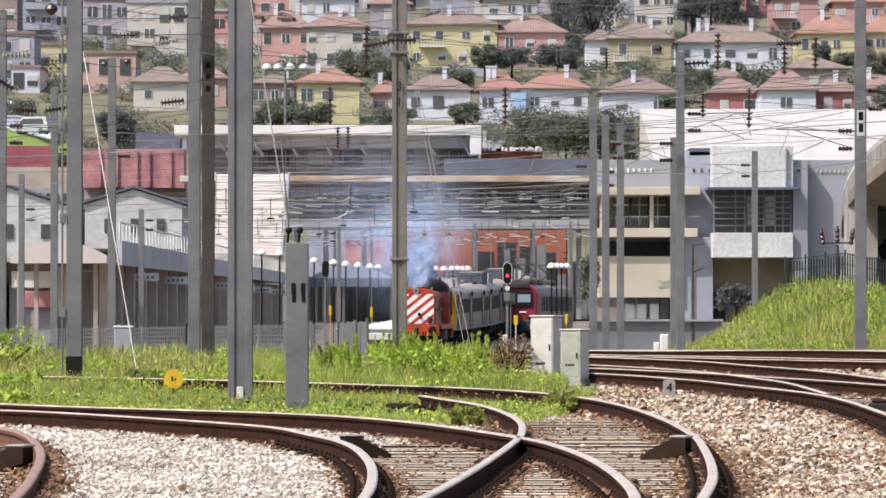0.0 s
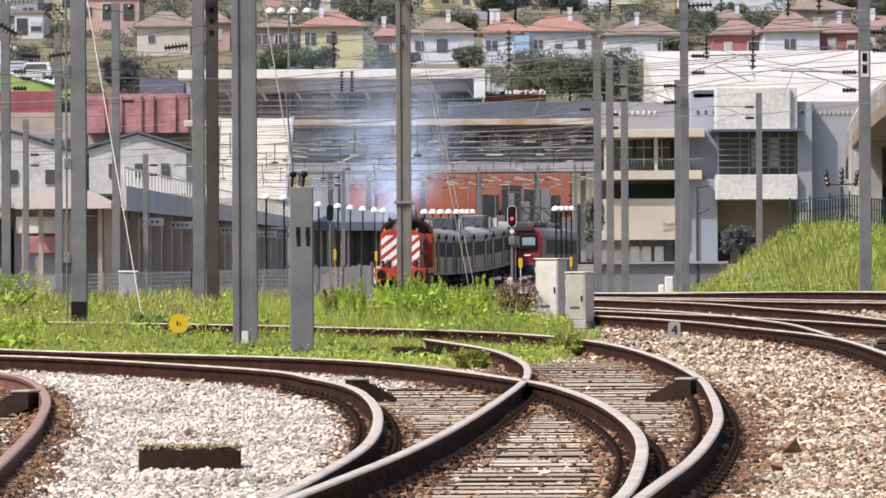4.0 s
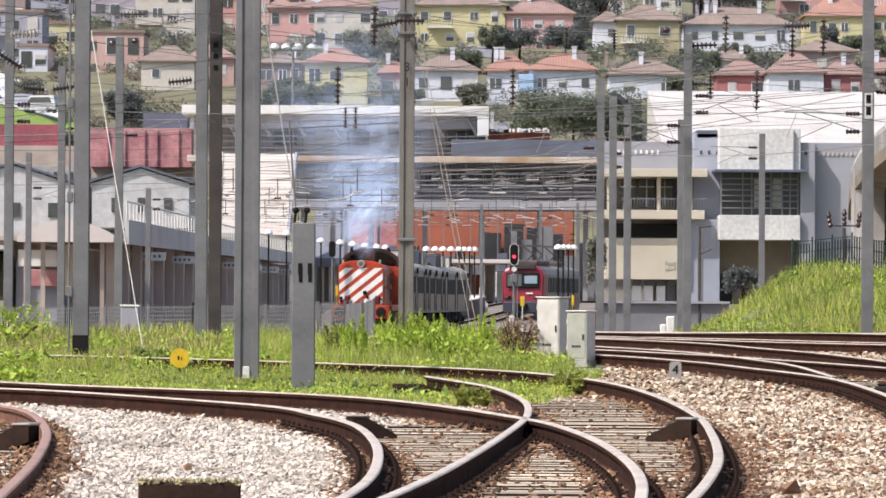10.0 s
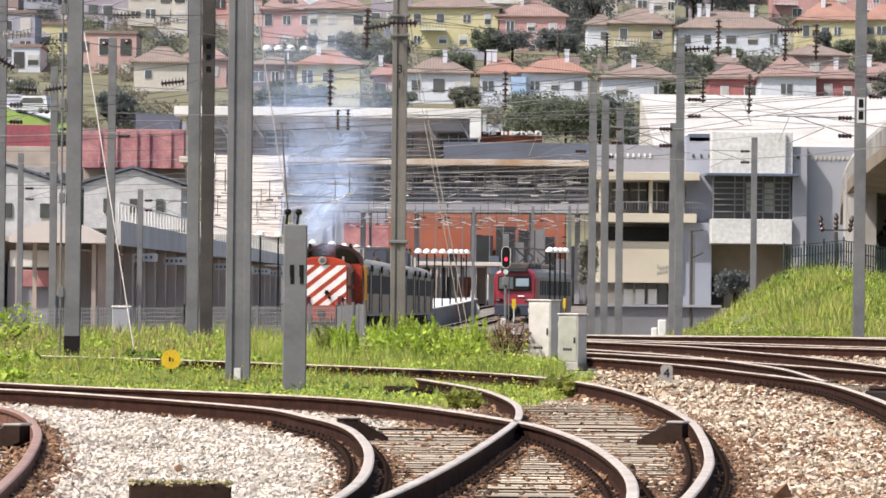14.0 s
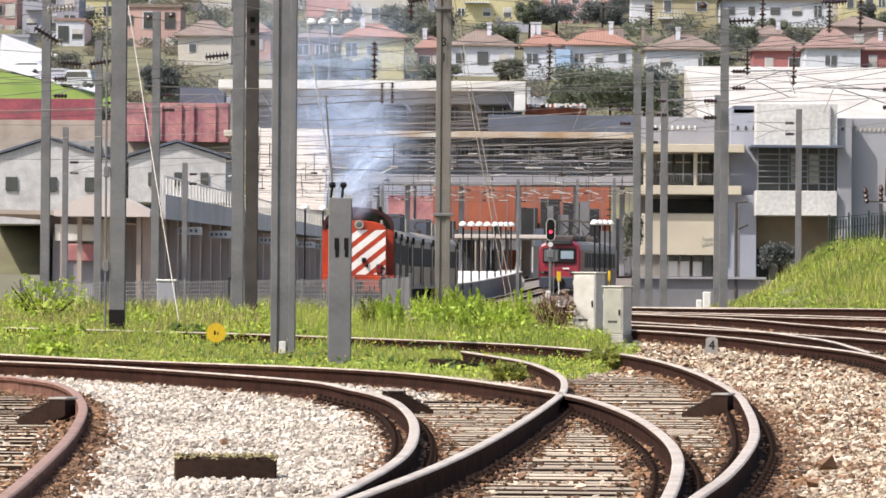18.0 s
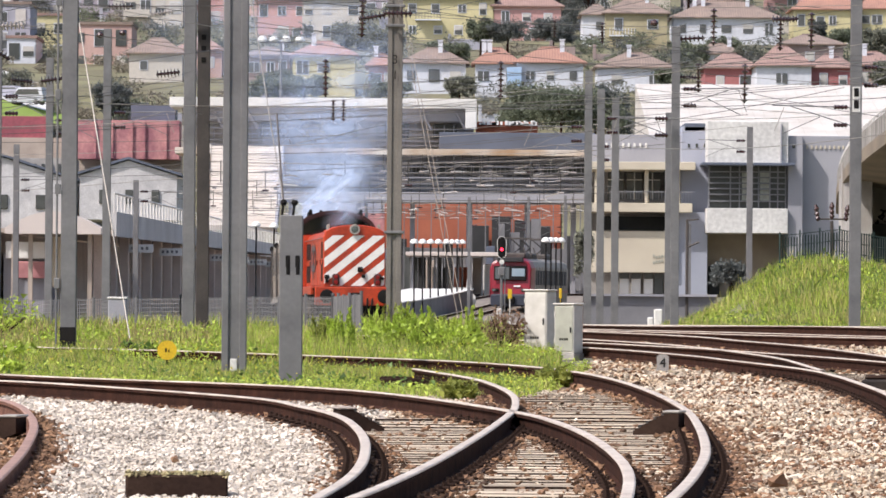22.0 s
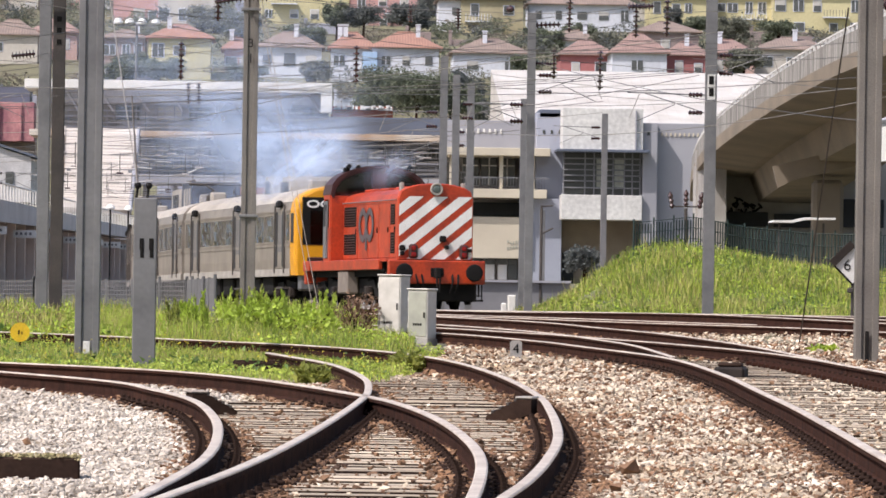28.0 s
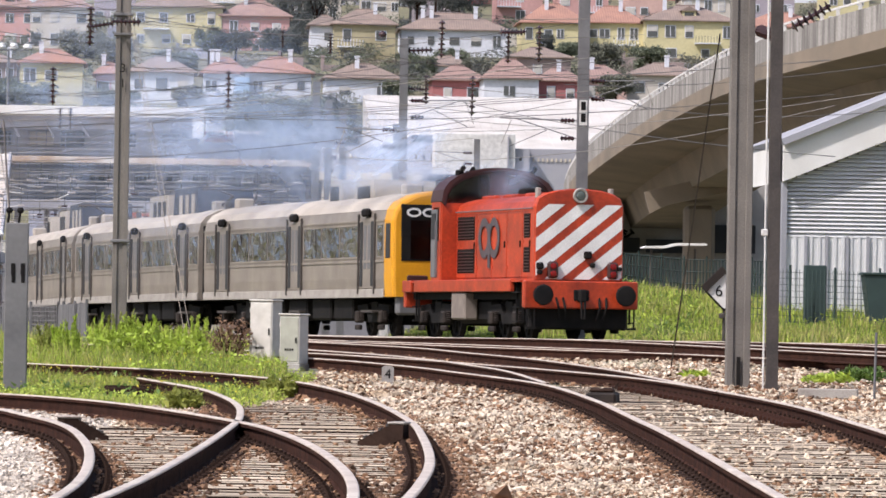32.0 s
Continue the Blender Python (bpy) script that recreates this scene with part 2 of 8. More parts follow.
def offset(line, u):
    out = []
    for i, p in enumerate(line):
        a, b = line[max(i - 1, 0)], line[min(i + 1, len(line) - 1)]
        d = (b - a).normalized()
        out.append(p + Vector((d.y, -d.x, 0)) * u)
    return out


def track(label, lines, zf=rail_level, top=M_RAILTOP):
    tr = thing("track", label, "track", kind="structure")
    for l in lines:
        rail(l, "rail", zf, tr, top, M_RAIL if top is M_RAILTOP else M_RUSTWEB)
    return tr


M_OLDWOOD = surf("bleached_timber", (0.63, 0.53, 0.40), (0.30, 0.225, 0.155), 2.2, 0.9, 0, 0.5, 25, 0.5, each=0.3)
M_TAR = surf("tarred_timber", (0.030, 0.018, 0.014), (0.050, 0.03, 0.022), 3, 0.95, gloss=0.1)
# The tarred sides also carry the shade of the faces towards the eye.
SLEEPER_SHADED_SIDE = Shape().box(-0.5, -0.155, -0.14, 0.5, 0.155, -0.002).mesh("sleeper", M_TAR)
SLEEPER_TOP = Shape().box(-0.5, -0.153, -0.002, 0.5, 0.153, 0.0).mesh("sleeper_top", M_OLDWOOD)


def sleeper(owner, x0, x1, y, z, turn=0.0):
    """One timber across a track, shade painted into its sides, its top bleached by the weather."""
    s = new("sleeper", SLEEPER_SHADED_SIDE)
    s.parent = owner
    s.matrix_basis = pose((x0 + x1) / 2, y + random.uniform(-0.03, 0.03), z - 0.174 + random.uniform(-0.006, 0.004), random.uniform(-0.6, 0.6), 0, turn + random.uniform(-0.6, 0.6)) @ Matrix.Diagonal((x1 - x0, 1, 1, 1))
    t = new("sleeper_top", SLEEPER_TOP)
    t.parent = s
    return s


def at_y(line, y):
    return float(np.interp(y, [p.y for p in line], [p.x for p in line]))


def sleepers_between(owner, left, right, y0, y1, zf=rail_level, over=0.45):
    y = y0
    while y < y1:
        a, b = min(at_y(l, y) for l in left), max(at_y(l, y) for l in right)
        sleeper(owner, a - over, b + over, y, zf(y))
        y += 0.6


def sleepers_along(owner, line, y0, y1, zf=rail_level, wide=2.6):
    run = 0.0
    for a, b in zip(line, line[1:]):
        d = b - a
        run += d.length
        if run >= 0.6 and y0 < a.y < y1:
            run = 0.0
            sleeper(owner, a.x - wide / 2, a.x + wide / 2, a.y, zf(a.y), math.degrees(math.atan2(-d.x, d.y)) if d.y > 0 else math.degrees(math.atan2(d.x, -d.y)))


R1 = spline(((-1.0, 23), (-0.69, 28.8), (-0.5, 34), (-0.49, 39.3), (-0.6, 44.7), (-0.85, 50.2), (-1.3, 54.6), (-2.02, 59.2), (-4.43, 66), (-5.97, 68.5), (-9.5, 73.6)))
R2 = spline(((0.62, 24), (0.9, 27.8), (1.16, 33.9), (1.23, 39), (1.17, 44.7), (0.98, 49.7), (0.73, 52.9), (0.2, 57.3), (-0.44, 61.2), (-1.16, 64), (-2.25, 66.4), (-4.69, 69.9), (-6.37, 73), (-10, 79.5)))
R3 = spline(((-0.95, 23.5), (-0.52, 29), (-0.27, 32.4), (0.01, 37.1), (0.35, 44.1), (0.66, 51.6), (0.78, 55.8), (0.83, 61.4), (0.7, 66.6), (0.42, 71.2), (-0.3, 77)))
R4 = spline(((0.65, 23.5), (1.05, 28), (1.32, 31), (1.62, 35.1), (1.91, 40), (2.19, 47), (2.41, 54.9), (2.42, 63.9), (2.16, 72.1), (1.56, 78), (0.49, 82.3), (-0.94, 85.1), (-3.86, 89.6), (-8, 94)))
L1 = spline(((-2.2, 23), (-2.37, 28.5), (-2.69, 36), (-2.94, 40.7), (-3.23, 45.4), (-3.56, 49.6), (-3.96, 53.8), (-4.36, 56.8), (-4.8, 58.7), (-5.4, 60.3), (-9, 65)))
TURNOUT = track("curving turnout rails with bright worn heads", (R1, R2, R3, R4))
sleepers_between(TURNOUT, (R1, R3), (R2, R4), 22.2, 57)
sleepers_between(TURNOUT, (R3,), (R4,), 57.2, 71)
sleepers_along(TURNOUT, offset(R1, 0.834), 57, 80)
SIDING = track("rusty curved siding rail", (L1, offset(L1, -1.668)), top=M_RAILRUST)
sleepers_along(SIDING, offset(L1, -0.834), 22, 66)
RA = spline(((3.4, 28), (3.68, 33.5), (3.92, 38.2), (4.24, 44.4), (4.61, 52.2), (5.0, 62), (5.15, 66.6), (5.25, 74), (5.1, 79), (4.44, 85.1), (3.87, 89.7), (2.45, 96), (-1, 104)))
RB = spline(((6.2, 44), (6.73, 52.2), (6.97, 56.4), (7.3, 63), (7.4, 68), (7.35, 73), (7.2, 79), (6.8, 84), (5.87, 89.4), (5.2, 92.3), (4.55, 95.4), (3.6, 98.5), (2.3, 102), (-2, 109)))
RC = spline(((7.32, 74), (7.29, 80.6), (7.2, 86.4), (7.0, 91.4), (6.47, 98.6), (5.67, 104.5), (4.8, 111), (2.5, 119)))
RD = spline(((5.32, 78), (5.3, 86.6), (4.98, 91.7), (4.58, 96), (3.8, 101), (2, 108)))
MAINLINE = track("main line turnout rails curving away", (RA, RB, RC, RD))
sleepers_between(MAINLINE, (RA,), (RB,), 44.3, 84)
sleepers_between(MAINLINE, (offset(RA, 1.668),), (offset(RA, 1.668),), 28.5, 44, over=2.1)
DD = spline(((2, 122), (5.51, 116.5), (6.93, 113.5), (8.57, 110.9), (10.3, 108.3), (11.13, 106.3), (12.23, 103), (14.5, 98), (18, 91)))
PARALLEL = track("parallel running track", (offset(DD, 0.834), offset(DD, -0.834)))
sleepers_along(PARALLEL, DD, 95, 120)
M_YARD = surf("oily_yard_gravel", (0.25, 0.215, 0.18), (0.15, 0.125, 0.105), 0.8, 0.95, 0, 0.4, 12)
yard = grid([-30, -20, -12, -8, -4, 0, 4, 8, 12, 16, 20], [*range(205, 540, 5)], lambda x, y: rail_level(y) - 0.17)
tagged(yard.obj("yard_bed", M_YARD), "brown oily gravel of the station yard", "ballast", kind="structure")
TT = [Vector((x, y, 0)) for x, y, z in TRACK[::2]]
RUNNING = track("curved running track under the train", (offset(TT, 0.834), offset(TT, -0.834)), train_z)
sleepers_along(RUNNING, TT, 320, 405, lambda y: train_z(y) + 0.02)
SECOND = track("second curved station track", (offset(TT, 5.4), offset(TT, 3.7)), train_z)
sleepers_along(SECOND, offset(TT, 4.55), 320, 405, lambda y: train_z(y) + 0.02)


# ---- the train ----
M_GLASS = bpy.data.materials.new("tinted_glass")
M_GLASS.use_nodes = True
gb = M_GLASS.node_tree.nodes["Principled BSDF"]
gb.inputs["Base Color"].default_value = (0.55, 0.6, 0.6, 1)
gb.inputs["Roughness"].default_value, gb.inputs["Transmission Weight"].default_value = 0.03, 1.0
M_WAVYGLASS = surf("reflective_wavy_glass", (0.42, 0.415, 0.41), (0.16, 0.16, 0.165), 0.6, 0.05, 0.85, 0.0, 3.0, gloss=0.9)
wt = M_WAVYGLASS.node_tree
wb, wz, wc, wm = wt.nodes.new("ShaderNodeBump"), wt.nodes.new("ShaderNodeTexNoise"), wt.nodes.new("ShaderNodeTexCoord"), wt.nodes.new("ShaderNodeMapping")
wm.inputs["Scale"].default_value = (1, 0.9, 1.3)
wz.inputs["Scale"].default_value, wz.inputs["Detail"].default_value = 1.6, 3
wb.inputs["Strength"].default_value, wb.inputs["Distance"].default_value = 0.9, 0.45
wt.links.new(wc.outputs["Object"], wm.inputs[0])
wt.links.new(wm.outputs[0], wz.inputs["Vector"])
wt.links.new(wz.outputs["Fac"], wb.inputs["Height"])
wt.links.new(wb.outputs[0], wt.nodes["Principled BSDF"].inputs["Normal"])
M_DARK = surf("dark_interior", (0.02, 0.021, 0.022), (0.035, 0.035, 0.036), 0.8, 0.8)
M_MAROON = surf("dark_maroon_paint", (0.055, 0.016, 0.014), (0.04, 0.014, 0.013), 2, 0.45)
M_STRIPE = surf("white_stripe_paint", (0.88, 0.86, 0.83), (0.74, 0.72, 0.68), 1.5, 0.5)
M_GREYPAINT = surf("grey_paint", (0.17, 0.165, 0.17), (0.12, 0.12, 0.125), 1.5, 0.5)
M_LOGO = surf("slate_logo_paint", (0.09, 0.07, 0.08), (0.07, 0.06, 0.065), 2, 0.5)
M_BOXGREY = surf("light_grey_box", (0.40, 0.37, 0.33), (0.28, 0.25, 0.22), 2, 0.7)
M_UNDER = surf("oily_undergear", (0.04, 0.03, 0.025), (0.016, 0.013, 0.012), 2.5, 0.8, gloss=0.25)
M_DUSTY = surf("dusty_box", (0.26, 0.22, 0.185), (0.17, 0.14, 0.12), 2, 0.8)
M_LENS = surf("lamp_lens", (0.16, 0.18, 0.165), (0.10, 0.12, 0.11), 4, 0.1)
M_REDLENS = surf("red_lamp_lens", (0.25, 0.01, 0.01), None, 4, 0.2)
M_ROOFGREY = surf("sooty_roof_box", (0.40, 0.36, 0.31), (0.25, 0.23, 0.21), 1.0, 0.7)
M_COACHROOF = surf("pale_coach_roof", (0.50, 0.445, 0.375), (0.36, 0.31, 0.26), 0.7, 0.6, 0.1)
M_ROOFDARK = surf("dark_roof_box", (0.045, 0.055, 0.085), (0.03, 0.035, 0.05), 1.0, 0.6)


def hood_ring(y, half, shoulder, top, base, n=9):
    ring = [(-half, y, base), (-half, y, shoulder)]
    for i in range(1, n):
        a = math.pi * (1 - i / n)
        ring.append((half * math.cos(a), y, shoulder + (top - shoulder) * math.sin(a) ** 0.75))
    return ring + [(half, y, shoulder), (half, y, base)]


def wheelset(owner, y, r=0.5, gauge=1.668):
    w = Shape()
    turned = Matrix.Rotation(math.pi / 2, 4, "Y")
    for s in (-1, 1):
        w.turn(((0.08, -0.05), (r - 0.1, -0.045), (r - 0.07, -0.07), (r + 0.03, -0.07), (r + 0.02, -0.04), (r, 0.07), (r - 0.07, 0.07), (r - 0.1, 0.02), (0.12, 0.05)),
               m=Matrix.Translation((s * gauge / 2, 0, 0)) @ (turned if s > 0 else turned @ Matrix.Rotation(math.pi, 4, "X")), n=20)
        for k in range(6):
            a = k * math.pi / 3
            w.box(-0.03, -0.04, 0.1, 0.03, 0.04, r - 0.12, Matrix.Translation((s * (gauge / 2 + 0.03), 0, 0)) @ Matrix.Rotation(a, 4, "X"))
    w.rod((-gauge / 2 - 0.2, 0, 0), (gauge / 2 + 0.2, 0, 0), 0.08, n=8)
    ob = w.obj("wheelset", M_BLACK, owner, "dark steel wheels on their axle", at=pose(0, y, r))
    ob["rolls"] = r
    return ob


def bogie(owner, y, base=2.2, r=0.5, width=1.1, lit=None):
    m = lit or M_BLACK
    b = Shape()
    for s in (-1, 1):
        b.prism(((y - base / 2 - 0.5, 0.6), (y - base / 2 - 0.5, 0.8), (y - 0.6, 0.85), (y - 0.4, 0.6), (y + 0.4, 0.6), (y + 0.6, 0.85), (y + base / 2 + 0.5, 0.8), (y + base / 2 + 0.5, 0.6),
                 (y + 0.6, 0.6), (y + 0.45, 0.36), (y - 0.45, 0.36), (y - 0.6, 0.6)), s * width - 0.05, s * width + 0.05, "x")
    b.box(-width, y - 0.3, 0.55, width, y + 0.3, 0.9)
    bo = b.obj("bogie_frame", m, owner)
    # Black block added to close the bright gap below, in place of shade.
    Shape().box(-0.7, y - base / 2 - 0.2, 0.3, 0.7, y + base / 2 + 0.2, 0.62, c=0.04).obj("brake_rigging", M_BLACK, bo)
    for s in (-1, 1):
        for k in (-1, 1):
            yy = y + k * base / 2
            Shape().box(s * (width + 0.1) - 0.1, yy - 0.17, 0.34, s * (width + 0.1) + 0.1, yy + 0.17, 0.66, c=0.04).obj("axle_box", M_UNDER, bo, "worn steel axle box")
            sp = Shape()
            for q in (-0.28, 0.28):
                for c in range(5):
                    sp.turn(((0.05, 0), (0.085, 0.02), (0.05, 0.04)), (s * (width + 0.08), yy + q, 0.42 + c * 0.05), 8)
            sp.obj("coil_spring", M_UNDER, bo)
            Shape().box(s * (width + 0.12) - 0.05, yy - 0.24, 0.16, s * (width + 0.12) + 0.05, yy + 0.24, 0.3, c=0.03).obj("brake_shoe", M_UNDER, bo)
    for k in (-1, 1):
        wheelset(owner, y + k * base / 2, r)


def ring_shape(s, cx, cz, rx, rz, wide, x, flat=False):
    """A flat oval ring on a side wall, standing 8 mm proud."""
    n = 20
    o = [(x, cx + rx * math.cos(2 * math.pi * i / n), cz + rz * math.sin(2 * math.pi * i / n)) for i in range(n)]
    k = [(x, cx + (rx - wide) * math.cos(2 * math.pi * i / n), cz + (rz - wide) * math.sin(2 * math.pi * i / n)) for i in range(n)]
    o2, k2 = [(p[0] + 0.008, p[1], p[2]) for p in o], [(p[0] + 0.008, p[1], p[2]) for p in k]
    return s.loft([o, o2, k2, k], True, False)


def clip_stripe(a, width, slope, v0, v1, z0, z1):
    """A slanting band through (a, z1) cut to a rectangle."""
    poly = [(a, z1), (a + width, z1), (a + width - (z1 - z0) / slope, z0), (a - (z1 - z0) / slope, z0)]
    for lim, sign in ((v0, 1), (v1, -1)):
        out = []
        for (p, q) in zip(poly, poly[1:] + poly[:1]):
            ip, iq = (p[0] - lim) * sign >= 0, (q[0] - lim) * sign >= 0
            if ip:
                out.append(p)
            if ip != iq:
                k = (lim - p[0]) / (q[0] - p[0])
                out.append((lim, p[1] + k * (q[1] - p[1])))
        poly = out
        if len(poly) < 3:
            return None
    return poly


def loco():
    e = thing("shunting_locomotive", "red-orange diesel shunting locomotive with white striped nose", "locomotive")
    # frame, sills and ends
    fr = Shape().box(-1.2, -5.6, 0.95, 1.2, 5.5, 1.38).obj("underframe", M_BLACK, e)
    for s in (-1, 1):
        Shape().box(s * 1.42 - 0.06, -5.6, 1.13, s * 1.42 + 0.06, -4.75, 1.43, c=0.02).obj("side_sill", M_RED, e)
        Shape().box(s * 1.42 - 0.06, -4.45, 1.13, s * 1.42 + 0.06, 4.7, 1.43, c=0.02).obj("side_sill", M_RED, e)
        Shape().box(s * 1.25 - 0.2, -4.75, 1.36, s * 1.25 + 0.2, 5.5, 1.4).obj("running_board", M_RED, e)
        for ya, yb in ((4.78, 5.3), (-4.72, -4.48)):
            st = Shape()
            for z in (0.4, 0.75, 1.1):
                st.box(s * 1.3 - 0.14, ya, z, s * 1.3 + 0.14, yb, z + 0.03)
            for y in (ya, yb):
                st.box(s * 1.32 - 0.02, y - 0.02, 0.38, s * 1.32 + 0.02, y + 0.02, 1.4)
            st.obj("step_ladder", M_BLACK, e, "black steel boarding steps")
        h = Shape()
        h.rod((s * 1.13, -1.7, 3.12), (s * 1.13, 5.3, 3.12), 0.018)
        for y in (-1.6, -0.3, 1.4, 3.3, 5.2):
            h.rod((s * 1.08, y, 3.12), (s * 1.14, y, 3.12), 0.015)
        h.obj("handrail", M_GREYPAINT, e)
    for s, name in ((1, "buffer_beam"), (-1, "rear_beam")):
        y = 5.62 * s
        bb = Shape().box(-1.41, y - 0.12, 0.74, 1.41, y + 0.1, 1.4, c=0.03).obj(name, M_RED, e)
        for q in (-1, 1):
            b = Shape().prism([(q * 1.02 + 0.16 * math.cos(i * math.pi / 6), 1.06 + 0.16 * math.sin(i * math.pi / 6)) for i in range(12)], y, y + s * 0.34).obj("buffer_casing", M_BLACK, bb)
            n = 20
            rings = [[(q * 1.02 + r * math.cos(2 * math.pi * i / n), y + s * d, 1.06 + r * math.sin(2 * math.pi * i / n)) for i in range(n)]
                     for r, d in ((0.2, 0.32), (0.245, 0.36), (0.25, 0.4), (0.22, 0.425), (0.1, 0.435))]
            Shape().loft(rings).obj("buffer_disc", M_BLACK, bb, "round dark grey buffer disc")
        hk = Shape().box(-0.09, y, 0.9, 0.09, y + s * 0.3, 1.2, c=0.03).box(-0.2, y, 0.92, 0.2, y + s * 0.12, 1.2, c=0.03)
        hk.rod((-0.05, y + s * 0.26, 0.95), (-0.03, y + s * 0.3, 0.5), 0.03).rod((0.05, y + s * 0.26, 0.95), (0.03, y + s * 0.3, 0.5), 0.03)
        hk.obj("coupling_hook", M_BLACK, bb)
        for x in (-0.62, -0.45, 0.45, 0.62):
            Shape().rod((x, y + s * 0.08, 1.0), (x * 0.95, y + s * 0.22, 0.75), 0.03).rod((x * 0.95, y + s * 0.22, 0.75), (x * 0.85, y + s * 0.12, 0.48), 0.03).obj("brake_hose", M_BLACK, bb)
    Shape().box(-1.22, 5.2, 0.24, 1.22, 5.5, 0.78, c=0.05).prism([(4.2, 0.4), (4.2, 0.95), (5.4, 0.95), (5.4, 0.32)], -1.15, 1.15, "x").obj("rail_guard", M_BLACK, e, "black plate guarding the front wheels")
    for q in (-1, 1):
        Shape().rod((q * 1.32, 5.68, 0.28), (q * 1.32, 5.68, 0.74), 0.02).rod((q * 1.14, 5.68, 0.28), (q * 1.14, 5.68, 0.74), 0.02).box(q * 1.23 - 0.12, 5.6, 0.25, q * 1.23 + 0.12, 5.76, 0.3).obj("shunter_step", M_BLACK, e)
    # hood
    rings = [hood_ring(-1.85, 1.06, 3.12, 3.5, 1.4), hood_ring(5.3, 1.06, 3.12, 3.5, 1.4)]
    Shape().loft(rings).obj("hood", M_RED, e, smooth=False)
    rings = [hood_ring(5.18, 1.1, 3.18, 3.58, 1.4), hood_ring(5.42, 1.1, 3.18, 3.6, 1.4), hood_ring(5.47, 1.07, 3.16, 3.57, 1.42)]
    nose = Shape().loft(rings).obj("nose", M_RED, e)
    k = 0
    for i in range(7):
        poly = clip_stripe(-0.77 + 0.715 * i, 0.41, 0.80, -1.07, 1.06, 1.44, 3.22)
        if poly:
            Shape().prism([(-a, b) for a, b in poly], 5.466, 5.474).obj("white_stripe", M_STRIPE, nose, "slanting white warning stripe")
    n = 20
    lamp = Shape().loft([[(r * math.cos(2 * math.pi * i / n), 5.44 + d, 3.43 + r * math.sin(2 * math.pi * i / n)) for i in range(n)]
                         for r, d in ((0.17, 0), (0.185, 0.1), (0.17, 0.13), (0.13, 0.125), (0.12, 0.1))]).obj("headlight", M_BOXGREY, nose, "round headlight with a pale rim")
    Shape().loft([[(r * math.cos(2 * math.pi * i / n), 5.545 + d, 3.43 + r * math.sin(2 * math.pi * i / n)) for i in range(n)] for r, d in ((0.12, 0), (0.08, 0.025), (0.02, 0.03))]).obj("lens", M_LENS, lamp)
    for v in (-0.66, 0.82):
        t = Shape().box(-v - 0.13, 5.45, 1.46, -v + 0.13, 5.6, 1.86, c=0.05).obj("tail_lamp", M_MAROON, nose, "dark red twin tail lamp")
        for z in (1.57, 1.75):
            Shape().loft([[(-v + r * math.cos(2 * math.pi * i / 12), 5.6 + d, z + r * math.sin(2 * math.pi * i / 12)) for i in range(12)] for r, d in ((0.075, 0), (0.07, 0.03), (0.02, 0.035))]).obj("lens", M_REDLENS, t)
    for v, z, w in ((0.2, 2.02, 0.09), (0.32, 1.78, 0.06), (-0.98, 1.75, 0.08), (-0.98, 1.6, 0.06), (1.0, 1.7, 0.05)):
        Shape().box(-v - w, 5.46, z - w, -v + w, 5.6, z + w, c=0.03).obj("socket", M_BLACK, nose, "black electric socket")
    # hood doors, grilles, mark
    for s in (-1, 1):
        for y0, y1 in ((-1.75, 0.1), (0.2, 1.55), (1.6, 2.9), (2.95, 4.3), (4.35, 5.15)):
            d = Shape().box(s * 1.07 - 0.015, y0, 1.48, s * 1.07 + 0.015, y1, 3.04, c=0.01).obj("hood_door", M_RED, e)
            for z in (1.7, 2.3, 2.85):
                Shape().box(s * 1.09 - 0.012, y0 + 0.02, z, s * 1.09 + 0.012, y0 + 0.1, z + 0.06).obj("hinge", M_RED, d)
            Shape().box(s * 1.095 - 0.015, y1 - 0.14, 2.2, s * 1.095 + 0.02, y1 - 0.1, 2.36).obj("door_latch", M_BLACK, d)
            if y0 in (-1.75, 4.35):
                for z0, z1 in ((1.6, 2.2), (2.42, 3.0)):
                    g = Shape().box(s * 1.085 - 0.006, y0 + 0.12, z0, s * 1.085 + 0.006, y1 - 0.12, z1).obj("grille", M_BLACK, d, "sooty black ventilation grille")
                    for k in range(7):
                        z = z0 + 0.04 + k * (z1 - z0 - 0.06) / 7
                        Shape().box(s * 1.1 - 0.012, y0 + 0.14, z, s * 1.1 + 0.012, y1 - 0.14, z + 0.025).obj("slat", M_MAROON, g)
        mark = Shape()
        x = s * 1.09 - (0.008 if s < 0 else 0)
        x += s * 0.02
        ring_shape(mark, 1.85, 2.45, 0.52, 0.5, 0.2, x)
        ring_shape(mark, 0.95, 2.45, 0.52, 0.5, 0.2, x)
        mark.box(x, 1.3, 1.72, x + 0.012, 1.52, 2.8)
        mark.obj("logo", M_LOGO, e, "dark round logo painted on the hood door")
    # hood top
    for y in (-1.6, 0.4, 2.4):
        Shape().box(-0.5, y, 3.44, 0.5, y + 1.2, 3.54, c=0.03).obj("roof_hatch", M_RED, e)
    Shape().box(-0.25, 0.9, 3.5, 0.25, 1.5, 3.68, c=0.04).obj("exhaust_stack", M_BLACK, e)
    Shape().box(-0.95, 4.9, 3.3, -0.85, 5.1, 3.62, c=0.02).box(0.85, 4.9, 3.3, 0.95, 5.1, 3.62, c=0.02).obj("marker_lamp", M_BOXGREY, e)
    # cab
    cf, cr = -1.85, -2.8
    def arch(y, half, low, high, n=12):
        return [(half * math.cos(math.pi * (1 - i / n)), y, low + (high - low) * math.sin(math.pi * i / n) ** 0.8) for i in range(n + 1)]
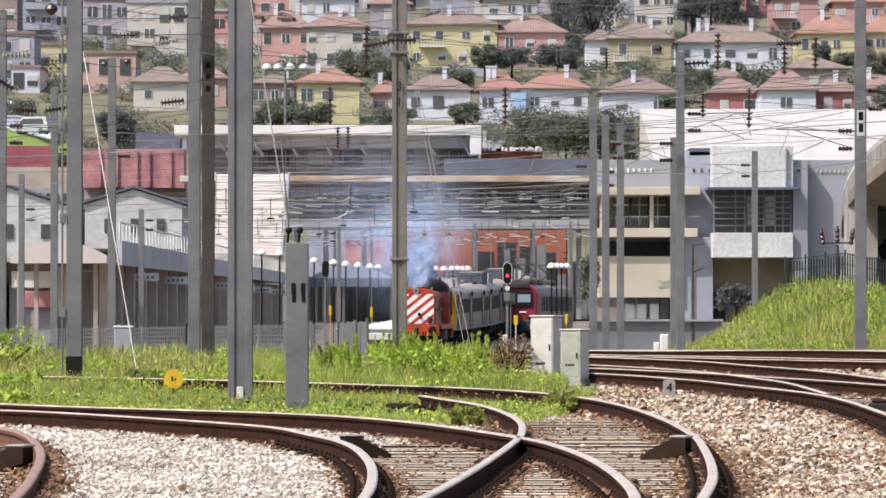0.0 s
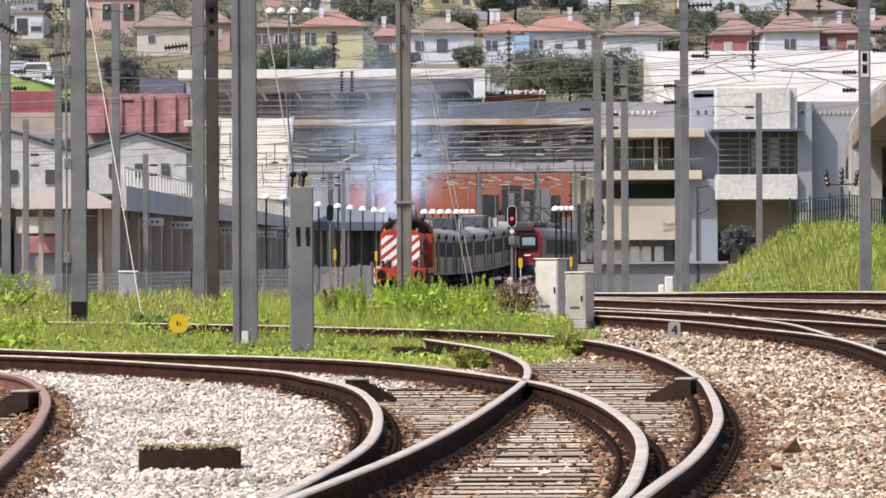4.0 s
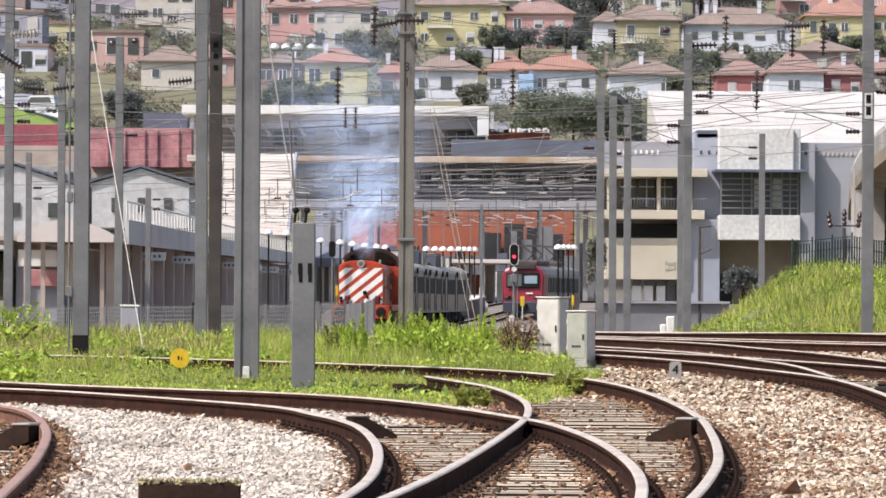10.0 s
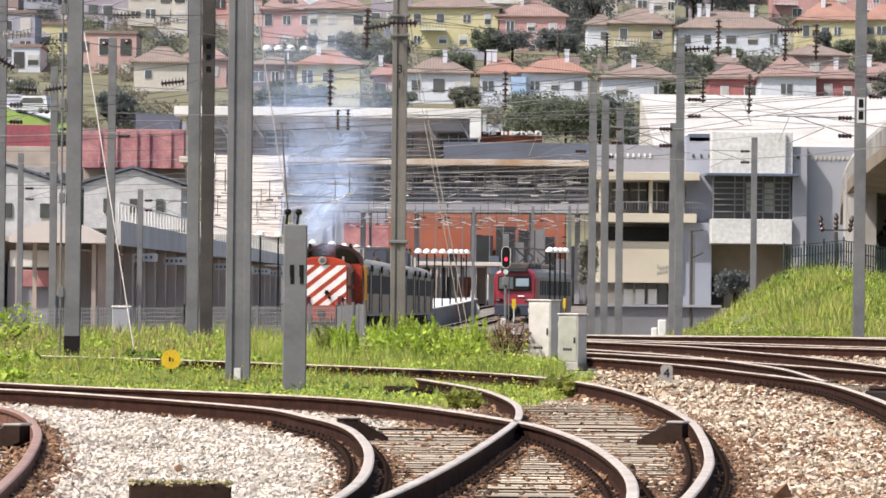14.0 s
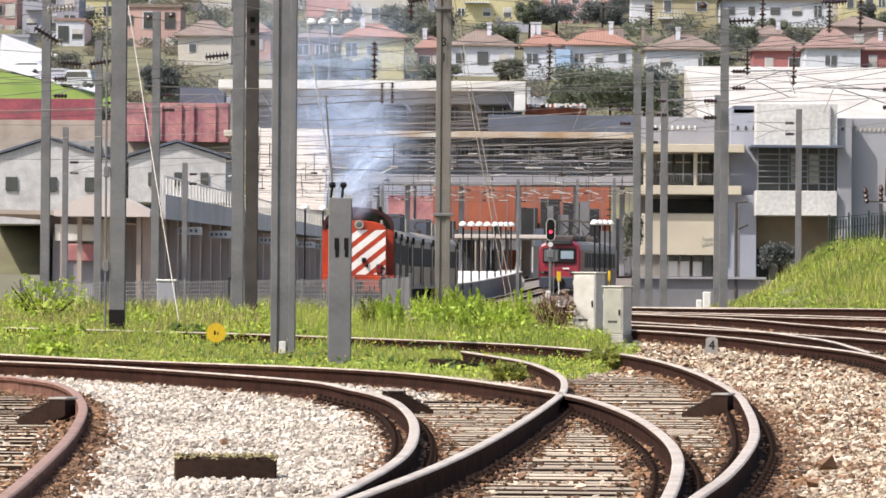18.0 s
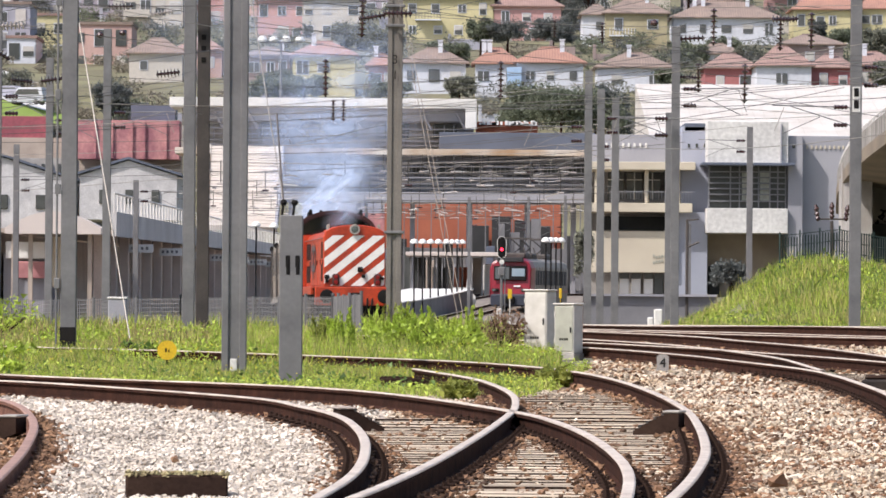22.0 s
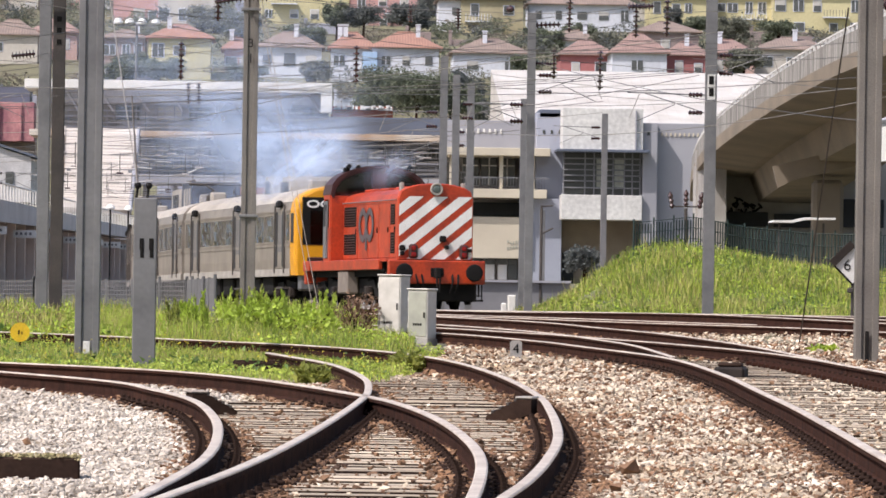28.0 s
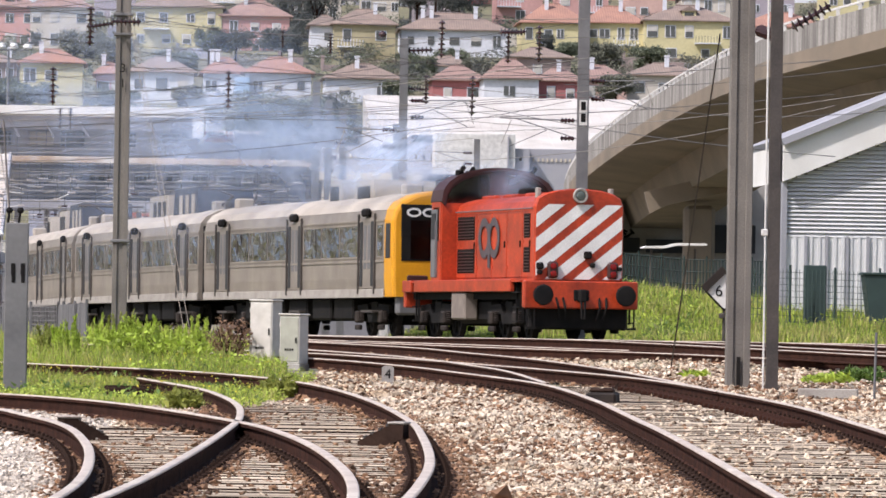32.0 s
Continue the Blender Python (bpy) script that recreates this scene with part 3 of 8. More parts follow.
    cb = Shape().box(-1.45, cf - 0.05, 1.42, 1.45, cf + 0.03, 3.36).obj("cab", M_RED, e)
    Shape().box(-1.45, cr - 0.04, 1.42, 1.45, cr + 0.04, 3.3).obj("rear_wall", M_RED, cb)
    for s in (-1, 1):
        Shape().box(s * 1.43 - 0.04, cr + 0.04, 1.42, s * 1.43 + 0.04, cf - 0.05, 2.4).obj("side_panel", M_RED, cb)
        for y in (cr + 0.04, cf - 0.2):
            Shape().box(s * 1.43 - 0.04, y, 2.4, s * 1.43 + 0.04, y + 0.15, 3.25).obj("corner_post", M_RED, cb)
        Shape().box(s * 1.43 - 0.04, cr + 0.04, 3.25, s * 1.43 + 0.04, cf - 0.05, 3.42).obj("cant_rail", M_RED, cb)
    roof = Shape().loft([[(p[0] * 1.03, p[1], p[2]) for p in arch(cr - 0.06, 1.44, 3.4, 4.22)] + [(p[0], p[1], p[2] - 0.1) for p in arch(cr - 0.06, 1.40, 3.38, 4.24)][::-1],
                         [(p[0] * 1.03, p[1], p[2]) for p in arch(cf + 0.1, 1.44, 3.4, 4.27)] + [(p[0], p[1], p[2] - 0.1) for p in arch(cf + 0.1, 1.40, 3.38, 4.29)][::-1]])
    roof.obj("cab_roof", M_MAROON, cb, "dark arched cab roof")
    for y in (cf - 0.01, cr):
        wall = Shape()
        a = arch(y, 1.42, 3.36, 4.18)
        wall.prism([(-0.22, 3.36), (-0.22, 4.16), (0.22, 4.16), (0.22, 3.36)], y - 0.05, y + 0.05)
        for s in (-1, 1):
            o = [p for p in a if s * p[0] >= -0.01]
            wall.loft([[(p[0], y - 0.05, p[2]) for p in o], [(p[0], y + 0.05, p[2]) for p in o], [(p[0] * 0.95, y + 0.05, p[2] - 0.07) for p in o], [(p[0] * 0.95, y - 0.05, p[2] - 0.07) for p in o]], False, False)
        wall.obj("window_surround", M_MAROON, cb)
        for s in (-1, 1):
            o = [p for p in a if s * p[0] > 0.2]
            o = sorted(o, key=lambda p: s * p[0])
            out = [(s * 0.22, 3.38)] + [(s * 0.22, o[0][2] - 0.04)] + [(p[0], p[2] - 0.05) for p in o]
            Shape().prism(out, y - 0.008, y + 0.008).obj("cab_window", M_GLASS if y > cr + 0.1 else M_DARK, cb, "arched cab windscreen" if y > cr + 0.1 else "dark rear cab window")
    Shape().box(-1.3, cr + 0.1, 1.45, 1.3, cf - 0.1, 2.3).obj("control_desk", M_DARK, cb)
    for s in (-1, 1):
        dr = Shape().box(s * 1.475 - 0.015, cr + 0.05, 1.5, s * 1.475 + 0.015, cr + 0.6, 3.2, c=0.01).obj("cab_door", M_GREYPAINT, cb, "grey cab side door")
        Shape().box(s * 1.495 - 0.01, cr + 0.14, 2.45, s * 1.495 + 0.01, cr + 0.52, 3.1).obj("pane", M_DARK, dr)
        Shape().rod((s * 1.53, cr + 0.66, 1.5), (s * 1.53, cr + 0.66, 2.9), 0.02).obj("grab_rail", M_GREYPAINT, cb)
        Shape().box(s * 1.45 - 0.006, cr + 0.62, 2.42, s * 1.45 + 0.006, cf - 0.2, 3.24).obj("side_window", M_GLASS, cb)
    for x, y in ((0.95, cf - 0.2), (-0.9, cf - 0.2), (0.5, cr)):
        Shape().box(x - 0.09, y - 0.12, 3.95, x + 0.09, y + 0.1, 4.2, c=0.03).rod((x, y, 4.15), (x, y + 0.35, 4.24), 0.04, 0.07).obj("horn", M_BLACK, cb)
    # running gear
    bogie(e, 3.3)
    bogie(e, -3.4)
    for s in (-1, 1):
        Shape().box(s * 1.25 - 0.18, -0.9, 0.45, s * 1.25 + 0.18, 0.35, 1.12, c=0.04).obj("battery_box", M_DUSTY, e, "pale grey battery box under the sill")
    Shape().box(-1.05, -1.7, 0.35, 1.05, 1.6, 1.0, c=0.12).obj("fuel_tank", M_BLACK, e)
    return e


COACH_LENGTH = 22.0
DOORS = (2.6, 10.6, 19.4)


def coach(front, roof_units, label):
    e = thing("railcar", label, "railcar")
    half = COACH_LENGTH / 2
    def ring(y, s=1.0, drop=0.0):
        r = [(-1.44 * s, y, 1.02), (-1.47 * s, y, 1.5), (-1.47 * s, y, 3.0), (-1.41 * s, y, 3.28 - drop), (-1.25 * s, y, 3.48 - drop), (-0.9 * s, y, 3.66 - drop), (-0.45 * s, y, 3.76 - drop), (0, y, 3.79 - drop)]
        return r + [(-x, y, z) for x, y, z in r[-2::-1]]
    fy = half - (0.85 if front else 0.12)
    def low(y):
        r = ring(y)
        return r[:4] + r[-4:]
    def upper(y):
        return [(x * 1.005, b, z + 0.002) for x, b, z in ring(y)[3:-3]]
    Shape().loft([low(-half + 0.12), low(fy)]).obj("body", M_STAINLESS, e)
    Shape().loft([upper(-half + 0.12), upper(fy)]).obj("roof", M_COACHROOF, e, "pale sooty curved roof")
    if front:
        nose = Shape().loft([ring(fy), ring(half - 0.12), ring(half - 0.03, 0.98, 0.03), ring(half, 0.94, 0.08)]).obj("cab_end", M_YELLOW, e, "bright yellow cab end")
        Shape().box(-1.26, half - 0.05, 2.55, 1.26, half + 0.02, 3.42, c=0.06).obj("destination_panel", M_BLACK, nose)
        Shape().box(-1.24, half - 0.05, 1.95, 1.24, half + 0.014, 2.6).obj("windscreen_frame", M_BLACK, nose)
        Shape().box(-1.0, half + 0.02, 2.0, 1.0, half + 0.03, 3.0).obj("windscreen", M_GLASS, nose, "wide dark windscreen")
        lg = Shape()
        for cx in (0.92, 0.5):
            n = 16
            lg.loft([[(cx + (0.2 - w) * math.cos(2 * math.pi * i / n), half + dy, 3.2 + (0.12 - w * 0.8) * math.sin(2 * math.pi * i / n)) for i in range(n)] for w, dy in ((0, 0.022), (0, 0.04), (0.065, 0.04), (0.065, 0.022))], True, False)
        lg.obj("logo", M_STRIPE, nose, "white rounded logo rings")
        for x in (-0.8, 0.8):
            l = Shape().box(x - 0.3, half - 0.08, 1.3, x + 0.3, half + 0.03, 1.6, c=0.06).obj("twin_lamp", M_MAROON, nose)
        Shape().box(-1.3, half - 0.4, 0.55, 1.3, half - 0.05, 1.08, c=0.06).obj("skirt", M_GREYPAINT, nose)
        for s in (-1, 1):
            Shape().box(s * 1.475 - 0.012, fy + 0.16, 2.02, s * 1.475 + 0.012, fy + 0.6, 2.92, c=0.03).obj("cab_side_window", M_DARK, nose)
    for s in (-1, 1):
        sx = s * 1.475
        Shape().box(sx - 0.02, -half + 0.15, 1.0, sx + 0.02, fy, 1.22, c=0.008).obj("sole_bar", M_BOXGREY, e)
        Shape().box(sx - 0.012, -half + 0.15, 1.92, sx + 0.02, fy, 1.98).obj("waist_rail", M_STAINLESS, e)
        Shape().box(sx - 0.012, -half + 0.15, 2.98, sx + 0.018, fy, 3.03).obj("cant_rail", M_STAINLESS, e)
        edges = [half - d for d in DOORS]
        for y in edges:
            d = Shape().box(sx - 0.02, y - 0.78, 1.24, sx + 0.008, y + 0.78, 3.1, c=0.01).obj("door", M_STAINLESS, e, "folding passenger door")
            for k in (-1, 1):
                Shape().box(sx + 0.004, y + k * 0.56 - 0.12, 1.3, sx + 0.03, y + k * 0.56 + 0.12, 3.0, c=0.02).obj("door_pane", M_DARK, d)
                Shape().box(sx + 0.0, y + k * 0.2 - 0.13, 1.75, sx + 0.014, y + k * 0.2 + 0.13, 2.9).obj("rubber_seal", M_GREYPAINT, d)
                Shape().box(sx, y + k * 0.84 - 0.04, 1.1, sx + s * 0.05, y + k * 0.84 + 0.04, 3.2).obj("grab_rail", M_DARKSTEEL, d)
            Shape().box(sx - 0.03, y - 0.28, 3.12, sx + s * 0.12, y + 0.28, 3.34, c=0.05).obj("door_lamp", M_BLACK, d, "black lamp over the door")
            Shape().box(s * 1.2, y - 0.6, 0.62, s * 1.48, y + 0.6, 0.68).obj("foot_step", M_DARKSTEEL, d)
        marks = [fy - 0.15, *[y for m in edges for y in (m + 1.0, m - 1.0)], -half + 0.35]
        for a, b in zip(marks[::2], marks[1::2]):
            if a - b < 0.5:
                continue
            n = max(1, round((a - b) / 2.0))
            w = (a - b) / n
            for i in range(n):
                y0, y1 = b + i * w + 0.03, b + (i + 1) * w - 0.03
                win = Shape().box(sx - 0.03, y0, 2.05, sx - 0.002, y1, 2.92).obj("window", M_DARK, e)
                Shape().box(sx + s * 0.004 - 0.003, y0 + 0.03, 2.08, sx + s * 0.004 + 0.003, y1 - 0.03, 2.89).obj("pane", M_WAVYGLASS, win)
                f = Shape()
                f.box(sx - 0.01, y0 - 0.02, 2.03, sx + 0.014, y1 + 0.02, 2.08).box(sx - 0.01, y0 - 0.02, 2.89, sx + 0.014, y1 + 0.02, 2.94).box(sx - 0.01, y0 - 0.02, 2.08, sx + 0.014, y0 + 0.03, 2.89)
                f.obj("window_frame", M_STAINLESS, win)
    end = Shape()
    for y in ((-half, half) if not front else (-half,)):
        end.box(-0.75, y - 0.12, 1.1, 0.75, y + 0.12, 3.3)
        end.box(-1.35, y - 0.06, 1.0, 1.35, y + 0.06, 3.2)
    end.obj("gangway", M_BLACK, e)
    for y0, y1, h, kind in roof_units:
        m = M_ROOFDARK if kind else M_ROOFGREY
        u = Shape().prism(((half - y0, 3.55), (half - y0 - 0.25, 3.72 + h), (half - y1 + 0.3, 3.72 + h), (half - y1, 3.55)), -0.85, 0.85, "x").obj("roof_unit", m, e, "boxy air conditioning unit")
        for k in range(3):
            yy = half - y0 - 0.6 - k * (y1 - y0 - 1.2) / 3
            Shape().box(0.85, yy - 0.5, 3.66, 0.87, yy, 3.66 + h * 0.8).obj("vent_panel", M_ROOFGREY if kind else M_DARK, u)
        Shape().box(-0.8, half - y1 + 0.4, 3.72 + h, 0.8, half - y0 - 0.4, 3.74 + h).obj("unit_lid", M_ROOFGREY, u)
    for y in (-half + 0.6, half - 2.2):
        Shape().box(0.2, y, 3.6, 0.7, y + 0.5, 4.0, c=0.05).obj("roof_vent", M_ROOFGREY, e)
    if not front:
        pg = Shape()
        y = half - 1.2
        for x in (-0.5, 0.5):
            pg.rod((x, y - 1.0, 3.78), (x * 0.7, y + 0.7, 4.12), 0.04).rod((x * 0.7, y + 0.7, 4.12), (x, y - 0.5, 4.3), 0.03)
            pg.box(x - 0.1, y - 1.2, 3.7, x + 0.1, y - 0.9, 3.95, c=0.03).box(x - 0.1, y + 0.5, 3.7, x + 0.1, y + 0.8, 3.95, c=0.03)
        pg.rod((-1.1, y - 0.5, 4.34), (1.1, y - 0.5, 4.34), 0.045).rod((-1.1, y - 0.2, 4.34), (1.1, y - 0.2, 4.34), 0.045).obj("pantograph", M_DARKSTEEL, e, "lowered pantograph on the roof")
    under = Shape()
    for y in (-5.2, -2.6, 0.1, 2.8, 5.2):
        under.box(-1.3, y - 1.0, 0.42, 1.3, y + 1.0, 1.0, c=0.05)
    under.obj("underfloor_case", M_BLACK, e)
    for y in (-half + 3.2, half - 3.2):
        bogie(e, y, 2.4, 0.45)
    return e


LOCO = loco()
COACHES = [coach(True, ((4.2, 6.6, 0.42, 0), (7.6, 9.4, 0.5, 0)), "stainless railcar coach with a yellow cab end"),
           coach(False, ((3.4, 7.6, 0.75, 1), (8.2, 11.8, 0.6, 0)), "middle stainless railcar coach with roof boxes"),
           coach(False, ((2.6, 7.0, 0.75, 1), (7.8, 10.5, 0.6, 0), (13.0, 14.5, 0.5, 0)), "rear stainless railcar coach with roof boxes")]

# ---- ballast, stones and grass ----
M_STONE = surf("pale_ballast_stone", (0.73, 0.63, 0.50), (0.42, 0.315, 0.21), 0.55, 0.9, 0, 0.2, 30, 0.3, 0.45)
M_STONEBROWN = surf("rust_stained_stone", (0.29, 0.165, 0.09), (0.12, 0.065, 0.04), 0.8, 0.9, 0, 0.2, 30, 0.4, 0.6)
M_STONEGREY = surf("clean_grey_stone", (0.69, 0.615, 0.525), (0.46, 0.40, 0.335), 0.6, 0.9, 0, 0.2, 30, 0.3, 0.42)


def leafy(name, colour, other):
    m = surf(name, colour, other, 0.6, 0.6, 0, 0.0, 8, 0.4, 0.45)
    t = m.node_tree
    b = t.nodes["Principled BSDF"]
    tr = t.nodes.new("ShaderNodeBsdfTranslucent")
    mix = t.nodes.new("ShaderNodeMixShader")
    mix.inputs[0].default_value = 0.35
    t.links.new(b.inputs["Base Color"].links[0].from_socket, tr.inputs[0])
    t.links.new(b.outputs[0], mix.inputs[1])
    t.links.new(tr.outputs[0], mix.inputs[2])
    t.links.new(mix.outputs[0], t.nodes["Material Output"].inputs[0])
    return m


M_GRASS = leafy("spring_grass", (0.47, 0.56, 0.07), (0.30, 0.42, 0.05))
M_GRASSLIGHT = leafy("sunny_yellow_green_leaf", (0.60, 0.68, 0.12), (0.42, 0.54, 0.08))
M_GRASSDRY = leafy("dry_grass", (0.55, 0.50, 0.18), (0.42, 0.36, 0.13))
M_GRASSOLIVE = leafy("olive_grass", (0.36, 0.37, 0.08), (0.23, 0.26, 0.05))
M_REDSTEM = leafy("reddish_dry_stem", (0.34, 0.22, 0.12), (0.24, 0.16, 0.09))
M_WEED = leafy("dark_weed_leaf", (0.15, 0.24, 0.045), (0.09, 0.16, 0.035))
M_FLOWER = leafy("yellow_petal", (0.72, 0.62, 0.06), (0.62, 0.55, 0.06))


def fast_mesh(name, verts, tris, material):
    """A mesh from arrays of points and triangles."""
    me = bpy.data.meshes.new(name)
    me.vertices.add(len(verts))
    me.vertices.foreach_set("co", np.asarray(verts, dtype=np.float32).ravel())
    me.loops.add(len(tris) * 3)
    me.loops.foreach_set("vertex_index", np.asarray(tris, dtype=np.int32).ravel())
    me.polygons.add(len(tris))
    me.polygons.foreach_set("loop_start", np.arange(0, len(tris) * 3, 3, dtype=np.int32))
    me.update(calc_edges=True)
    me.shade_flat()
    me.materials.append(material)
    return new(name, me)


def v_step(a, b, x):
    k = np.clip((x - a) / (b - a), 0, 1)
    return k * k * (3 - 2 * k)


def v_level(y):
    return 0.42 * v_step(54, 134, y) - 0.84 * v_step(126, 270, y)


def v_rise(x, y):
    return 0.16 * v_step(8, 12, x) * v_step(134, 112, y) * v_step(100, 108, y)


GRASS_X = (-14, -10, -6, -3, -1, 0, 1.2, 2.0, 2.6, 2.9)
GRASS_Y = (92, 84, 76.5, 71.5, 68.5, 67.5, 69, 80, 92, 104)


def grass_front(x):
    return np.where(x > 2.9, 400.0, np.interp(x, GRASS_X, GRASS_Y))


def patch(x, y, f):
    return np.array([noise.noise((a * f, b * f, 3.3)) for a, b in zip(x, y)])


def line_gap(x, y, lines):
    """Distance, in x, from the nearest of the rails."""
    d = np.full(len(x), 99.0)
    for l in lines:
        ys = np.array([p.y for p in l])
        xs_ = np.array([p.x for p in l])
        near = np.interp(y, ys, xs_, left=99, right=99) - x
        d = np.minimum(d, np.abs(near))
    return d


def inside_track(x, y):
    """True between the rails, where the timbers lie open."""
    def f(l):
        return np.interp(y, [p.y for p in l], [p.x for p in l])
    a = (x > np.minimum(f(R1), f(R3)) - 0.1) & (x < np.maximum(f(R2), f(R4)) + 0.1) & (y < 58)
    b = (x > f(RA)) & (x < f(RB)) & (y < 92) & (y > 30)
    a |= (x > f(R3) - 0.1) & (x < f(R4) + 0.1) & (y > 57) & (y < 70)
    c = (x < f(L1)) & (x > f(L1) - 1.7) & (y < 62)
    return a | b | c


bed, pale_bed = Shape(), Shape()
bx, by = np.arange(-16, 24.01, 0.4), np.arange(10, 128.1, 0.8)
rows_ = []
for y in by.tolist():
    low = inside_track(bx, np.full(len(bx), y))
    rows_.append([(x, y, rail_level(y) - (0.24 if k else 0.215) + 0.02 * noise.noise((x * 1.3, y * 0.8, 0)) + r) for x, k, r in zip(bx.tolist(), low, v_rise(bx, y).tolist())])
for r0, r1, y in zip(rows_, rows_[1:], by.tolist()):
    inn = inside_track(bx + 0.2, np.full(len(bx), y + 0.4))
    front = grass_front(bx + 0.2)
    for i, x in enumerate(bx[:-1].tolist()):
        if y + 0.8 < front[i] + 0.6 and abs(x) < 0.16 * y + 2:
            (pale_bed if x < -0.9 and not inn[i] else bed).add([r0[i], r0[i + 1], r1[i + 1], r1[i]], [(0, 1, 2, 3)])
tagged(bed.obj("ballast_bed", M_BALLAST), "brown stone bed under the tracks", "ballast", kind="structure")
tagged(pale_bed.obj("ballast_bed", M_BALLASTPALE), "pale stone bed between the tracks", "ballast", kind="structure")


def stones(name, label, x, y, z, size, material, rng):
    """Broken stones: a twisted prism each, with a flat uneven top, flattened and turned."""
    n = len(x)
    c60 = 0.866
    base = np.array([(0.9, 0, 0.7), (-0.45, 0.9 * c60, 0.7), (-0.45, -0.9 * c60, 0.7), (0.6, 1.1 * c60, -0.7), (-1.15, 0, -0.7), (0.6, -1.1 * c60, -0.7)])
    tri = np.array([(0, 1, 2), (0, 3, 1), (1, 3, 4), (1, 4, 2), (2, 4, 5), (2, 5, 0), (0, 5, 3), (5, 4, 3)])
    v = base[None] * rng.uniform(0.6, 1.2, (n, 6, 1)) + rng.uniform(-0.3, 0.3, (n, 6, 3))
    v *= rng.uniform(0.7, 1.3, (n, 1, 3)) * np.array([0.92, 0.92, 0.6])
    a, b = rng.uniform(0, 6.28, n), rng.uniform(-0.5, 0.5, n)
    ca, sa, cb, sb = np.cos(a), np.sin(a), np.cos(b), np.sin(b)
    X, Y, Z = v[..., 0].copy(), v[..., 1].copy(), v[..., 2].copy()
    Y, Z = Y * cb[:, None] - Z * sb[:, None], Y * sb[:, None] + Z * cb[:, None]
    X, Y = X * ca[:, None] - Y * sa[:, None], X * sa[:, None] + Y * ca[:, None]
    v = np.stack((X, Y, Z), -1) * size[:, None, None] + np.stack((x, y, z), -1)[:, None]
    t = tri[None] + (np.arange(n) * 6)[:, None, None]
    return tagged(fast_mesh(name, v.reshape(-1, 3), t.reshape(-1, 3), material), label, "gravel", kind="stuff")


def strewn(x, y):
    """How much ballast lies over the timbers: heaped along the rails, thin between, more on the main line."""
    gap = line_gap(x, y, ALL_RAILS)
    p = 0.035 + 0.6 * np.clip(1.2 - gap / 0.3, 0, 1)
    p += 0.14 * (patch(x, y, 1.1) > 0.12) + 0.1 * (x > 3.2)
    return np.clip(p, 0, 1)


rng = np.random.default_rng(4)
ALL_RAILS = (R1, R2, R3, R4, L1, RA, RB, RC, RD)
parts_ = []
for y0, y1, n, smin, smax in ((22, 34, 82000, 0.009, 0.026), (34, 48, 82000, 0.011, 0.029), (48, 72, 76000, 0.014, 0.036), (72, 122, 46000, 0.02, 0.052)):
    y = rng.uniform(y0, y1, n)
    x = rng.uniform(-0.088, 0.148, n) * y
    ok = (y < grass_front(x) + 0.8) & ((y < 72) | (x > 1.8))
    ok &= ~(inside_track(x, y) & (rng.random(n) > strewn(x, y)))
    x, y = x[ok], y[ok]
    inn = inside_track(x, y)
    near = np.clip(1 - line_gap(x, y, ALL_RAILS) / 0.4, 0, 1)
    z = v_level(y) + v_rise(x, y) - np.where(inn, 0.195 - 0.03 * near, 0.195) + rng.uniform(-0.025, 0.036, len(x))
    z += 0.085 * np.clip(1.3 - line_gap(x, y, (L1,)) / 0.42, 0, 1) * (x < 0) * ~inn
    parts_.append((x, y, z, smin + (smax - smin) * 1.25 * rng.random(len(x)) ** 1.8))
x, y, z, s = (np.concatenate([p[i] for p in parts_]) for i in range(4))
gap = line_gap(x, y, ALL_RAILS)
brown = (gap < np.where(x < -0.4, 0.16, 0.26) + 0.2 * rng.random(len(x))) | ((x > 1.5) & (rng.random(len(x)) < 0.34 + 0.6 * patch(x, y, 0.55)))
brown |= inside_track(x, y) & (x < 3.0) & (rng.random(len(x)) < 0.85)
grey = ~brown & (x < -0.5)
clear = gap > 0.05
for name, label, sel, m in (("ballast_stones", "rust-stained brown ballast stones along the rails", brown & clear, M_STONEBROWN), ("ballast_stones", "pale grey crushed stone between the tracks", grey, M_STONEGREY),
                            ("ballast_stones", "cream and brown crushed ballast stones", ~brown & ~grey, M_STONE)):
    stones(name, label, x[sel], y[sel], z[sel], s[sel], m, rng)
bigs = [(2.2, 36.5, 0.085), (2.0, 38.8, 0.05), (1.95, 33.5, 0.045), (-0.62, 30.2, 0.05), (2.45, 45, 0.05), (-1.9, 41, 0.05)]
for bxx, byy, r in bigs:
    st = stones("rock", "dark broken rock lying on the ballast", np.array([bxx]), np.array([byy]), np.array([rail_level(byy) - 0.15 + r * 0.5]), np.array([r]), M_STONEBROWN, rng)
    st["kind"], st["category"] = "", "stone"


